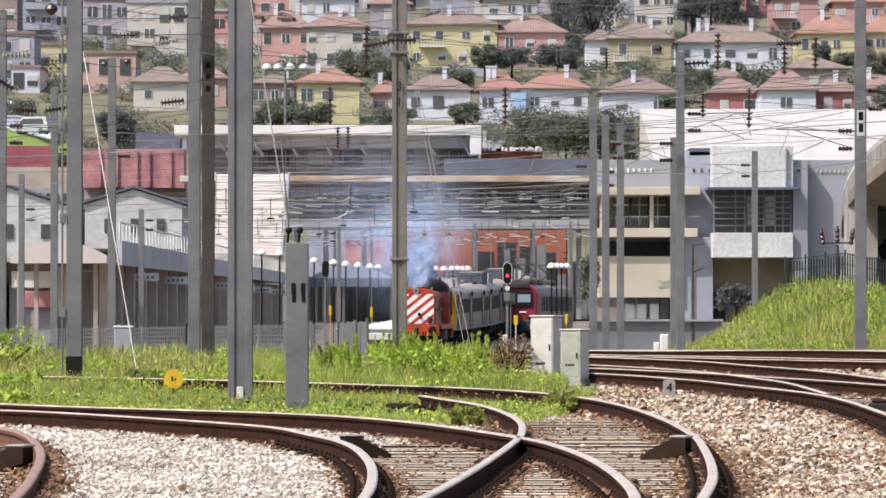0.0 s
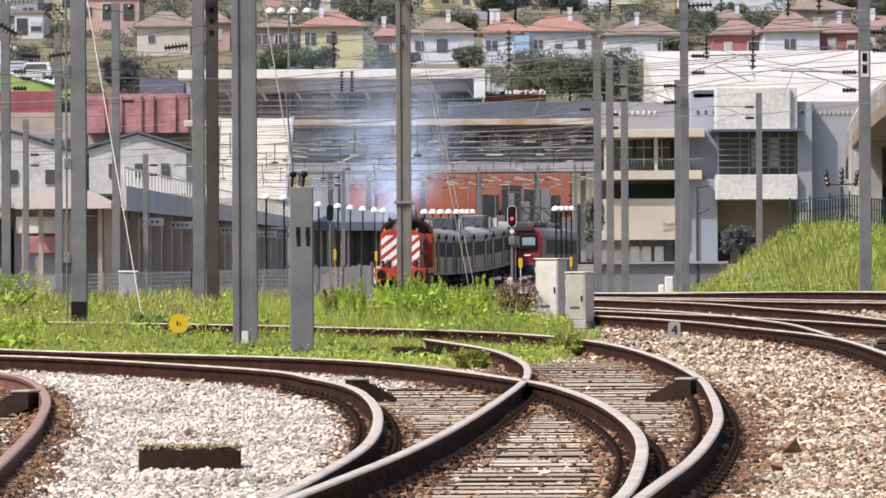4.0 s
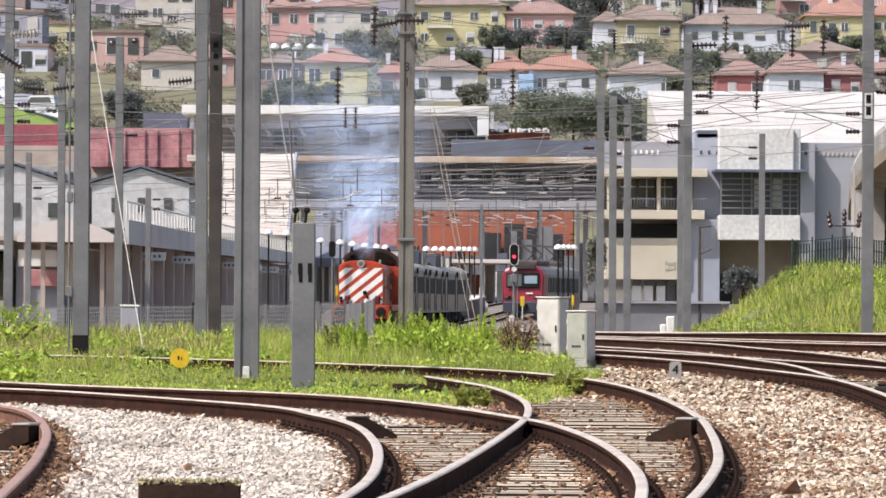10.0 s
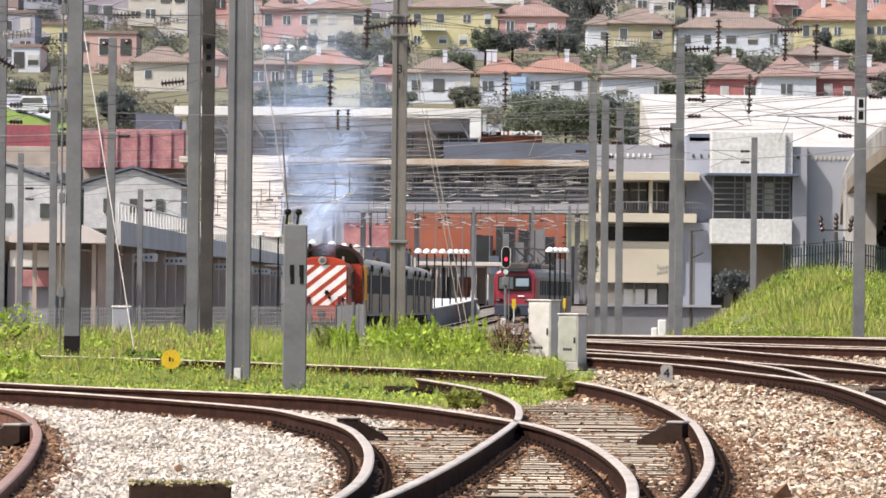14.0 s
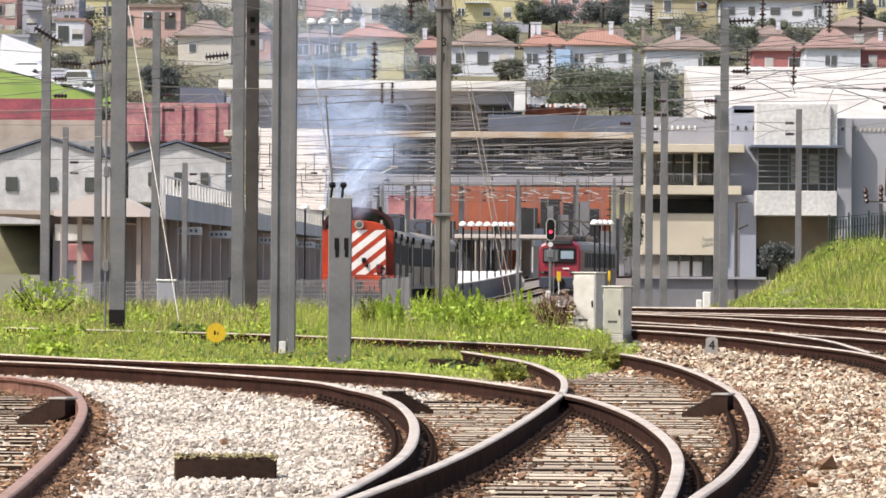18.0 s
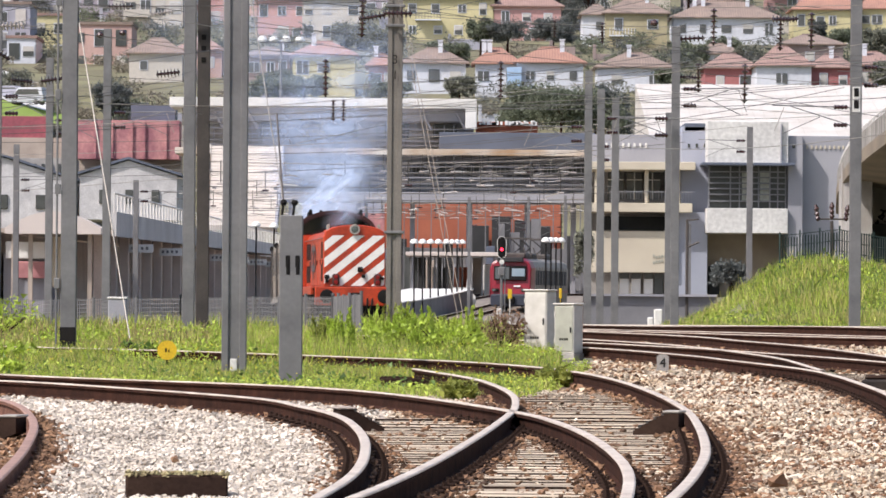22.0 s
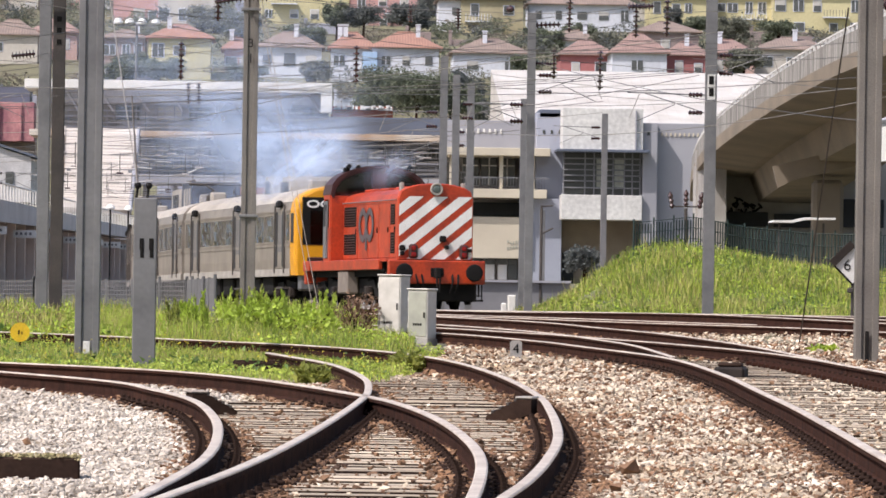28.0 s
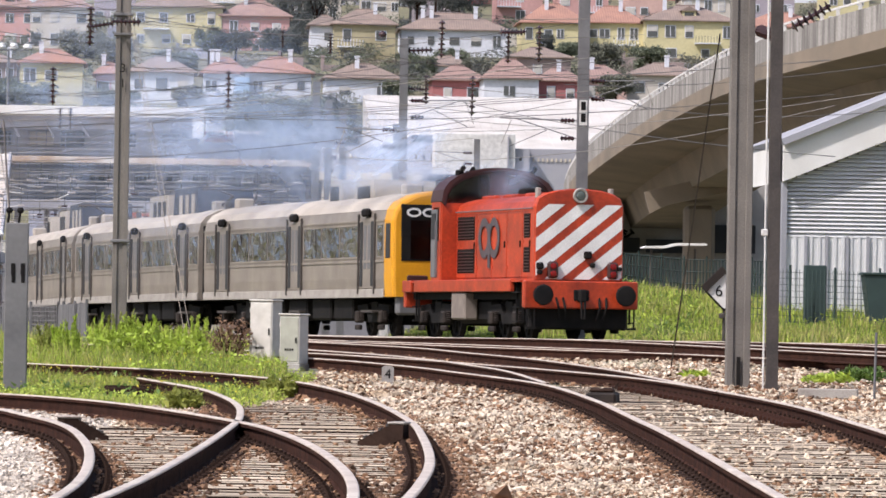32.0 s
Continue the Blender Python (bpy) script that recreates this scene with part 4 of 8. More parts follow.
def blades(name, label, x, y, z, height, width, lean, material, rng):
    """Grass: bent pointed blades."""
    n = len(x)
    a = rng.uniform(0, 6.28, n)
    dx, dy = np.cos(a) * width / 2, np.sin(a) * width / 2
    b = rng.uniform(0, 6.28, n)
    l = lean * height * rng.uniform(0.2, 1.0, n)
    lx, ly = np.cos(b) * l, np.sin(b) * l
    p0 = np.stack((x - dx, y - dy, z), -1)
    p1 = np.stack((x + dx, y + dy, z), -1)
    p2 = np.stack((x + dx * 0.7 + lx * 0.35, y + dy * 0.7 + ly * 0.35, z + height * 0.6), -1)
    p3 = np.stack((x - dx * 0.7 + lx * 0.35, y - dy * 0.7 + ly * 0.35, z + height * 0.6), -1)
    p4 = np.stack((x + lx, y + ly, z + height), -1)
    v = np.stack((p0, p1, p2, p3, p4), 1).reshape(-1, 3)
    t = np.array([(0, 1, 2), (0, 2, 3), (3, 2, 4)])[None] + (np.arange(n) * 5)[:, None, None]
    return tagged(fast_mesh(name, v, t.reshape(-1, 3), material), label, "grass", kind="stuff")


def meadow(n, y0, y1, left, right, hmin, hmax, wide, zf, keep, seed):
    r = np.random.default_rng(seed)
    y = y0 + (y1 - y0) * r.random(n) ** 1.0
    x = r.uniform(left, right, n) * y
    ok = keep(x, y)
    x, y = x[ok], y[ok]
    p = patch(x, y, 0.45)
    h = (hmin + (hmax - hmin) * np.clip(p + 0.45, 0, 1)) * r.uniform(0.5, 1.2, len(x))
    return x, y, zf(x, y), h, np.full(len(x), wide) * r.uniform(0.6, 1.4, len(x)), p, r


def lay(data, names):
    x, y, z, h, w, p, r = data
    kind = r.random(len(x)) + 0.35 * p
    for lo, hi, label, m, tall in names:
        s = (kind >= lo) & (kind < hi)
        if s.sum() > 10:
            blades("grass", label, x[s], y[s], z[s], h[s] * tall, w[s], 0.5, m, r)


MIX = ((-9, 0.16, "dark green weeds among the grass", M_WEED, 1.1), (0.16, 0.6, "bright green spring grass beside the rails", M_GRASS, 1.0), (0.6, 0.78, "olive green grass beside the rails", M_GRASSOLIVE, 1.05), (0.78, 9, "dry yellow grass stems", M_GRASSDRY, 1.0))
lay(meadow(66000, 66, 86, -0.09, 0.04, 0.06, 0.21, 0.011, lambda x, y: v_level(y) - 0.23, lambda x, y: y > grass_front(x), 11), MIX)
lay(meadow(84000, 84, 118, -0.09, 0.022, 0.08, 0.36, 0.013, lambda x, y: v_level(y) - 0.24, lambda x, y: y > grass_front(x), 12), MIX)
lay(meadow(8000, 84, 106, -0.022, 0.013, 0.2, 0.55, 0.012, lambda x, y: v_level(y) - 0.24, lambda x, y: patch(x, y, 0.9) > -0.1, 16), MIX)
lay(meadow(4000, 88, 106, -0.036, -0.016, 0.25, 0.7, 0.011, lambda x, y: v_level(y) - 0.24, lambda x, y: patch(x, y, 1.3) > 0.0, 17), ((-9, 0.5, "tall dry reeds in the meadow", M_GRASSDRY, 1.0), (0.5, 9, "tall grass stems in the meadow", M_GRASS, 1.0)))
lay(meadow(6000, 97, 118, -0.09, -0.04, 0.2, 0.55, 0.02, lambda x, y: v_level(y) - 0.24, lambda x, y: patch(x, y, 0.8) > 0.0, 18), ((-9, 0.62, "dry straw-coloured grass in the meadow", M_GRASSDRY, 1.0), (0.62, 9, "reddish dry stems in the meadow", M_REDSTEM, 1.0)))
lay(meadow(30000, 116, 215, -0.09, 0.012, 0.12, 0.5, 0.035, lambda x, y: v_level(y) - 0.25, lambda x, y: np.abs(x - np.array([train_x(v) for v in y])) > 2.2, 13), MIX)
BANKMIX = ((-9, 0.24, "darker weeds on the bank", M_WEED, 1.1), (0.24, 0.62, "fresh green grass covering the bank", M_GRASS, 1.0), (0.62, 0.86, "olive grass on the bank", M_GRASSOLIVE, 1.0), (0.86, 9, "dry stems on the bank", M_GRASSDRY, 1.2))
lay(meadow(110000, 147, 182, 0.036, 0.15, 0.12, 0.42, 0.025, lambda x, y: np.array([ground_z(a, b) for a, b in zip(x, y)]) - 0.03, lambda x, y: x > 6.6 + 0.012 * (y - 150), 14), BANKMIX)
lay(meadow(9000, 118, 147, 0.085, 0.15, 0.15, 0.45, 0.04, lambda x, y: np.array([ground_z(a, b) for a, b in zip(x, y)]), lambda x, y: x - np.array([train_x(v) for v in y]) > 2.3, 15), BANKMIX)
lay(meadow(11000, 147, 182, 0.036, 0.15, 0.3, 0.75, 0.022, lambda x, y: np.array([ground_z(a, b) for a, b in zip(x, y)]) - 0.03, lambda x, y: (x > 6.9 + 0.012 * (y - 150)) & (patch(x, y, 0.8) > 0.12), 19),
    ((-9, 0.35, "dark tall weeds on the bank", M_WEED, 0.9), (0.35, 0.75, "tall pale grass tufts on the bank", M_GRASSLIGHT, 1.0), (0.75, 9, "dry tall stems on the bank", M_GRASSDRY, 1.1)))
fx = np.random.default_rng(21)
n = 2600
y = fx.uniform(70, 118, n)
x = fx.uniform(-0.085, 0.022, n) * y
ok = (y > grass_front(x)) & (patch(x, y, 0.6) > -0.05)
x, y = x[ok], y[ok]
stones("flowers", "small yellow wild flowers in the grass", x, y, v_level(y) - 0.16 + 0.3 * fx.random(len(x)) ** 1.6, fx.uniform(0.008, 0.019, len(x)), M_FLOWER, fx)["category"] = "flowers"


def clover(label, n, y0, y1, left, right, high, size, zf, keep, material, seed):
    """Low leafy growth: small leaves at all angles."""
    r = np.random.default_rng(seed)
    y = r.uniform(y0, y1, n)
    x = r.uniform(left, right, n) * y
    ok = keep(x, y)
    x, y = x[ok], y[ok]
    h = high * np.clip(patch(x, y, 0.5) + 0.5, 0.15, 1) * r.random(len(x)) ** 1.4
    c = np.stack((x, y, zf(x, y) + h), -1)
    v = (c[:, None] + r.normal(0, size, (len(x), 3, 3))).reshape(-1, 3)
    return tagged(fast_mesh("leafy_growth", v, np.arange(len(v)).reshape(-1, 3), material), label, "weeds", kind="stuff")


low_z = lambda x, y: v_level(y) - 0.22
in_meadow = lambda x, y: y > grass_front(x)
clover("low yellow-green clover between the grass", 52000, 66, 90, -0.09, 0.04, 0.17, 0.02, low_z, in_meadow, M_GRASSLIGHT, 51)
clover("leafy green growth in the meadow", 40000, 88, 118, -0.09, 0.022, 0.42, 0.025, low_z, in_meadow, M_GRASS, 52)
clover("darker leaves in the meadow", 9000, 70, 118, -0.09, 0.022, 0.3, 0.025, low_z, in_meadow, M_WEED, 53)
bank_z = lambda x, y: np.array([ground_z(a, b) for a, b in zip(x, y)])
clover("leafy growth on the bank", 40000, 147, 182, 0.036, 0.15, 0.45, 0.03, bank_z, lambda x, y: x > 6.6 + 0.012 * (y - 150), M_GRASS, 54)
clover("dark leafy growth on the bank", 16000, 147, 182, 0.036, 0.15, 0.55, 0.035, bank_z, lambda x, y: (x > 6.6 + 0.012 * (y - 150)) & (patch(x, y, 0.7) > 0.1), M_WEED, 55)


def bush(name, x, y, w, h, material, label, seed, n=1500, leaf=0.035):
    """A shrub: twigs and many small leaves."""
    r = np.random.default_rng(seed)
    b = thing(name, label, "bush", pose(x, y, ground_z(x, y)))
    tw = Shape()
    for i in range(26):
        a = r.uniform(0, 6.28)
        tw.rod((0, 0, 0), (math.cos(a) * w * 0.4, math.sin(a) * w * 0.3, h * r.uniform(0.5, 0.95)), 0.015, 0.004, 4)
    tw.obj("branchwork", M_RAIL, b)["kind"] = "stuff"
    d = r.normal(0, 1, (n, 3))
    d /= np.linalg.norm(d, axis=1)[:, None]
    d *= r.uniform(0.35, 1.0, (n, 1)) ** 0.6 * (1 + 0.25 * np.sin(d[:, :1] * 7 + d[:, 2:] * 5))
    c = d * np.array([w / 2, w / 2, h * 0.5]) + np.array([0, 0, h * 0.5])
    u = r.normal(0, leaf, (n, 3, 3))
    v = (c[:, None] + u).reshape(-1, 3)
    v[:, 2] = np.maximum(v[:, 2], 0.01)
    ob = fast_mesh("foliage", v, np.arange(n * 3).reshape(-1, 3), material)
    ob.parent = b
    return b


M_BROWNBUSH = leafy("reddish_dry_bush", (0.30, 0.18, 0.11), (0.19, 0.11, 0.07))
bush("shrub", 1.15, 97, 0.72, 0.86, M_BROWNBUSH, "dry reddish brown shrub beside the cabinets", 31, 1300, 0.022)
for i, (bx0, by0, bw, bh) in enumerate(((-6.1, 79, 0.6, 0.25), (0.25, 66.6, 0.4, 0.26), (-6.7, 88, 0.8, 0.35), (0.2, 97, 1.2, 0.55), (-0.5, 101, 1.1, 0.6), (-4.9, 92, 0.7, 0.3), (-8.6, 110, 1.6, 0.9), (1.6, 76, 0.5, 0.25), (10.7, 90.5, 0.7, 0.16), (11.4, 92, 0.8, 0.24), (8.9, 94, 0.4, 0.1))):
    bush("weed_clump", bx0, by0, bw, bh, M_GRASS if i in (3, 4) else M_GRASSOLIVE if i in (1, 7) else M_WEED if i % 2 else M_GRASS, "leafy green weeds beside the track", 40 + i, 700, 0.04)


def fennel(x, y, w, h, seed):
    """A tall feathery weed: upright stems, each with a plume of narrow leaves."""
    r = np.random.default_rng(seed)
    b = thing("tall_weed", "tall feathery bright green weed in the meadow", "weed", pose(x, y, ground_z(x, y)), "tall weeds")
    n, k = 9, 90
    base = np.stack((r.normal(0, w * 0.3, n), r.normal(0, w * 0.3, n), np.zeros(n)), -1)
    tip = base * 1.3 + np.stack((r.normal(0, 0.06, n), r.normal(0, 0.06, n), h * r.uniform(0.6, 1.05, n)), -1)
    st = Shape()
    for p, q in zip(base, tip):
        st.rod(p, q, 0.008, 0.003, 4)
    st.obj("stems", M_GRASS, b)["kind"] = "stuff"
    f = r.uniform(0.12, 1.0, (n, k, 1))
    c = base[:, None] * (1 - f) + tip[:, None] * f + r.normal(0, 1, (n, k, 3)) * (1.08 - f) * np.array([w * 0.2, w * 0.2, 0.02])
    c = c.reshape(-1, 3)
    d = r.normal(0, 0.022, (len(c), 3)) + np.array([0, 0, 0.055])
    e = r.normal(0, 0.014, (len(c), 3))
    v = np.stack((c - e, c + e, c + d), 1).reshape(-1, 3)
    v[:, 2] = np.maximum(v[:, 2], 0.01)
    fast_mesh("foliage", v, np.arange(len(v)).reshape(-1, 3), (M_GRASS, M_GRASSLIGHT, M_GRASS, M_GRASSOLIVE)[seed % 4]).parent = b


rf = random.Random(61)
for i in range(30):
    d = rf.uniform(95, 112)
    u = rf.uniform(690, 850) if i < 20 else rf.uniform(560, 690)
    fennel((u - 784) / 10000 * d, d, rf.uniform(0.16, 0.34), rf.uniform(0.35, 0.85), 300 + i)

# ---- masts, wires and line-side things ----
M_PLATE = surf("enamel_plate", (0.72, 0.71, 0.68), (0.6, 0.58, 0.55), 4, 0.5)
M_CAB = surf("cabinet_paint", (0.64, 0.61, 0.56), (0.50, 0.47, 0.42), 3, 0.6, 0, 0.04, 9, grain_low=0.93, grain_high=1.04)
M_CABGREEN = surf("cabinet_green_grey", (0.40, 0.40, 0.33), (0.31, 0.31, 0.26), 3, 0.6, 0, 0.04, 9, grain_low=0.93, grain_high=1.04)
M_INSUL = surf("brown_porcelain", (0.06, 0.026, 0.027), (0.04, 0.019, 0.02), 4, 0.12, 0, 0.0, gloss=0.8)
M_INSULPALE = surf("pale_porcelain", (0.5, 0.45, 0.42), (0.4, 0.35, 0.33), 4, 0.3)
M_WIRE = surf("weathered_copper", (0.13, 0.12, 0.11), (0.08, 0.075, 0.07), 1, 0.5, 0.3)
M_WIREPALE = surf("bright_steel_wire", (0.36, 0.33, 0.29), (0.26, 0.24, 0.21), 1, 0.45, 0.4)
M_SIGNYELLOW = surf("signal_yellow", (0.72, 0.47, 0.01), (0.62, 0.4, 0.02), 3, 0.5)
M_GREENFENCE = surf("dark_green_fence", (0.03, 0.055, 0.05), (0.022, 0.04, 0.036), 2, 0.6)


def letters(text, size, material, owner, at, name="lettering"):
    c = bpy.data.curves.new(name, "FONT")
    c.body, c.size, c.extrude, c.align_x, c.align_y = text, size, 0.004, "CENTER", "CENTER"
    c.materials.append(material)
    ob = new(name, c)
    ob.parent = owner
    ob.matrix_basis = at
    return ob


def mast(x, y, w, height, label, material, kind="beam", deep=None, turn=0.0, base=None):
    """A catenary mast: a rolled beam with flanges, or two channels tied by battens."""
    z0 = ground_z(x, y) - 0.05 if base is None else base
    p = thing("catenary_mast", label, "mast", pose(x, y, z0, 0, 0, turn), "masts along the line")
    d = deep or w
    if kind == "beam":
        Shape().box(-w / 2, -d / 2, 0, w / 2, -d / 2 + 0.03, height, c=0.006).obj("front_flange", material, p)
        Shape().box(-w / 2, d / 2 - 0.03, 0, w / 2, d / 2, height, c=0.006).obj("rear_flange", material, p)
        Shape().box(-0.02, -d / 2 + 0.03, 0, 0.02, d / 2 - 0.03, height).obj("web", material, p)
    else:
        for s in (-1, 1):
            Shape().box(s * w / 2 - 0.05, -d / 2, 0, s * w / 2 + 0.05, d / 2, height, c=0.008).obj("channel", material, p)
        Shape().box(-w / 2 + 0.05, -d / 2 + 0.03, 0, w / 2 - 0.05, -d / 2 + 0.05, height).obj("plate_web", material, p)
    Shape().box(-w * 0.9, -d * 0.9, -0.2, w * 0.9, d * 0.9, 0.06, c=0.03).obj("foundation", M_CONCRETE, p)
    return p


M_MASTTAN = surf("dull_mast_paint", (0.22, 0.20, 0.175), (0.15, 0.135, 0.12), 1.2, 0.7, 0.1)
GREY = "grey galvanised steel catenary mast beside the track"
m1 = mast(-6.26, 96, 0.26, 9.2, "grey steel catenary mast with a black painted foot", M_STEEL)
Shape().box(-0.135, -0.155, 0.22, 0.135, -0.132, 0.55).obj("black_band", M_BLACK, m1)
Shape().rod((-0.2, -0.13, 0), (-0.2, -0.13, 9), 0.018).obj("conduit", M_STEEL, m1)
for z in (1.2, 2.8, 4.4, 6.0):
    Shape().box(-0.24, -0.16, z, -0.14, -0.1, z + 0.18, c=0.01).obj("conduit_clip", M_STEEL, m1)
mast(-5.24, 119, 0.24, 9.2, GREY, M_STEEL)
m3 = mast(-4.97, 119.6, 0.26, 9.2, "dark weathered steel catenary mast", M_DARKSTEEL)
Shape().rod((-0.17, -0.12, 0), (-0.17, -0.12, 9), 0.02).obj("conduit", M_CONCRETE, m3)
for k in range(3):
    Shape().box(-0.05, -0.142, 6.35 - k * 0.24, 0.05, -0.132, 6.46 - k * 0.24).obj("number_bar", M_BLACK, m3)
m4 = mast(-2.94, 82, 0.255, 9.5, "broad grey steel catenary mast in the grass", M_STEEL, "channel", 0.3)
Shape().box(-0.05, -0.17, 0.12, 0.05, -0.152, 0.3, c=0.02).obj("stencil_mark", M_PLATE, m4)
m6 = mast(-0.9, 117, 0.21, 9.3, "brownish grey catenary mast with painted number", M_MASTTAN, "channel", 0.24)
letters("3", 0.26, M_BLACK, m6, pose(0, -0.16, 5.857, 90))
letters("1", 0.26, M_BLACK, m6, pose(0, -0.16, 5.541, 90))
for z in (6.946, 6.536, 2.263):
    Shape().box(-0.2, -0.16, z, 0.2, 0.16, z + 0.06, c=0.01).obj("clamp_band", M_STEEL, m6)
mast(6.385, 152, 0.22, 8.3, GREY, M_STEEL)
mast(8.161, 200, 0.22, 7.9, GREY, M_STEEL)
m8 = mast(10.495, 142, 0.28, 9.4, "grey steel mast with a white number plate", M_STEEL)
Shape().box(-0.1, -0.16, 5.657, 0.1, -0.15, 6.296).obj("number_plate", M_PLATE, m8)
for k in range(2):
    Shape().box(-0.06, -0.168, 5.742 + k * 0.3, 0.06, -0.16, 5.955 + k * 0.3).obj("number_bar", M_BLACK, m8)
for u, d, top in ((1050, 180, 8.4), (1072, 184, 8.0), (1098, 188, 7.9), (1336, 230, 8.6), (1228, 250, 5.0), (198, 172, 9.2), (96, 190, 9.2), (3, 150, 9.3), (38, 240, 8.0), (250, 260, 7.0), (600, 330, 7.5), (840, 380, 8), (945, 400, 8), (1010, 420, 8)):
    mast((u - 784) / 10000 * d, d, 0.24 if d < 300 else 0.2, top, GREY, M_STEEL, turn=0)
m11 = mast(8.813, 86.3, 0.26, 9.5, "broad brownish grey catenary mast on the ballast", M_MASTTAN, "channel", 0.3)
Shape().box(-0.03, -0.17, 0.1, 0.03, -0.152, 0.55).obj("earth_strap", M_BLACK, m11)
m12 = mast(9.203, 85, 0.175, 9.5, "slender dark steel catenary mast", M_DARKSTEEL)
Shape().rod((-0.14, -0.1, 0), (-0.14, -0.1, 9), 0.015).obj("conduit", M_PLATE, m12)
Shape().box(-0.2, -0.12, 2.4, -0.1, -0.05, 2.5, c=0.01).obj("junction_box", M_PLATE, m12)

# tensioning column with its anchors
tc = thing("tension_column", "flat grey steel column with two dark anchor slots", "column", pose(-1.99, 77, rail_level(77) - 0.35))
Shape().box(-0.158, -0.08, 0, 0.158, 0.08, 2.43, c=0.012).obj("casing", M_STEEL, tc)
for x in (-0.045, 0.085):
    Shape().box(x - 0.03, -0.09, 1.72, x + 0.03, -0.078, 1.88, c=0.02).box(x - 0.02, -0.09, 1.62, x + 0.03, -0.078, 1.74, c=0.01).obj("anchor_slot", M_BLACK, tc)
for x in (-0.13, 0.02):
    Shape().rod((x, 0, 2.43), (x + 0.02, 0, 2.6), 0.02).turn(((0.03, 0), (0.05, 0.04), (0.03, 0.08)), (x + 0.02, 0, 2.56), 8).obj("anchor_rod", M_BLACK, tc)


def cabinet(x, y, w, d, h, turn, label, material):
    c = thing("relay_cabinet", label, "cabinet", pose(x, y, rail_level(y) - 0.22, 0, 0, turn), "relay cabinets")
    Shape().box(-w / 2 - 0.015, -d / 2 - 0.015, 0, w / 2 + 0.015, d / 2 + 0.015, 0.12, c=0.01).obj("plinth", M_CONCRETE, c)
    Shape().box(-w / 2, -d / 2, 0.12, w / 2, d / 2, h, c=0.012).obj("body", M_CAB, c)
    dr = Shape().box(-w / 2 + 0.02, -d / 2 - 0.012, 0.16, w / 2 - 0.02, -d / 2 - 0.001, h - 0.03, c=0.006).obj("door", material, c)
    Shape().box(-w / 2 - 0.02, -d / 2 - 0.025, h, w / 2 + 0.02, d / 2 + 0.02, h + 0.03, c=0.012).obj("lid", M_CAB, c)
    Shape().box(w / 2 - 0.07, -d / 2 - 0.03, h * 0.5, w / 2 - 0.045, -d / 2 - 0.012, h * 0.6, c=0.004).obj("handle", M_BLACK, dr)
    for k in range(4):
        Shape().box(-w * 0.22 + k * 0.045, -d / 2 - 0.016, 0.34, -w * 0.22 + k * 0.045 + 0.032, -d / 2 - 0.012, 0.38).obj("lettering_bar", M_BLACK, dr)
    for z in (0.3, h - 0.2):
        Shape().box(-w / 2 + 0.005, -d / 2 - 0.022, z, -w / 2 + 0.03, -d / 2 - 0.006, z + 0.08).obj("hinge", M_CAB, dr)
    return c


ca = cabinet(1.78, 97.2, 0.44, 0.34, 1.16, -30, "off-white relay cabinet with scribbled side", M_CAB)
scr = Shape()
rr = random.Random(5)
for k in range(16):
    a = (rr.uniform(-0.13, 0.13), rr.uniform(0.25, 0.95))
    b = (a[0] + rr.uniform(-0.08, 0.08), a[1] + rr.uniform(-0.14, 0.14))
    scr.rod((-0.223, a[0], a[1]), (-0.223, b[0], b[1]), 0.011, n=4)
scr.obj("graffiti", M_BLACK, ca, "black scribble on the cabinet side")
cabinet(2.23, 95.6, 0.38, 0.32, 0.94, -30, "smaller greenish grey relay cabinet", M_CABGREEN)

ms = thing("distance_marker", "white concrete marker stone with a black number", "marker", pose(3.43, 85.7, rail_level(85.7) - 0.2))
Shape().prism(((-0.09, 0), (0.09, 0), (0.09, 0.24), (0.05, 0.27), (-0.05, 0.27), (-0.09, 0.24)), -0.04, 0.04).obj("stone", M_CONCRETE, ms)
letters("4", 0.2, M_BLACK, ms, pose(0, -0.042, 0.14, 90))
yd = thing("ground_signal", "round yellow disc signal in the grass", "signal", pose(-4.006, 84, rail_level(84) - 0.22))
Shape().prism([(0.145 * math.cos(i * math.pi / 12), 0.33 + 0.145 * math.sin(i * math.pi / 12)) for i in range(24)], -0.02, 0.02).obj("disc", M_SIGNYELLOW, yd)
Shape().rod((0, 0.03, 0), (0, 0.03, 0.3), 0.02).box(-0.03, -0.026, 0.3, -0.005, -0.02, 0.36).box(0.02, -0.026, 0.3, 0.035, -0.02, 0.34).obj("stem", M_BLACK, yd)
sp = thing("speed_board", "white diamond board with a black six on a post", "sign", pose(12.751, 128, ground_z(14.5, 128)))
zb = 1.603 - ground_z(14.5, 128)
for s, a in ((0.46, M_BLACK), (0.4, M_PLATE)):
    Shape().prism(((0, zb - s), (s, zb), (0, zb + s), (-s, zb)), -0.02 - (0.46 - s) * 0.1, 0.01 - (0.46 - s) * 0.1).obj("board", a, sp)
Shape().box(-0.33, -0.06, -0.09, 0.33, 0.02, 0.09, pose(-0.25, -0.03, zb + 0.27, 0, -45)).obj("cover_plate", M_UNDER, sp, "dark plate covering one edge")
letters("6", 0.36, M_BLACK, sp, pose(-0.13, -0.036, zb, 90))
Shape().rod((0, 0.05, 0), (0, 0.05, zb + 0.3), 0.035).box(-0.12, -0.05, zb - 0.62, 0.02, 0.05, zb - 0.5, c=0.02).obj("post", M_DARKSTEEL, sp)


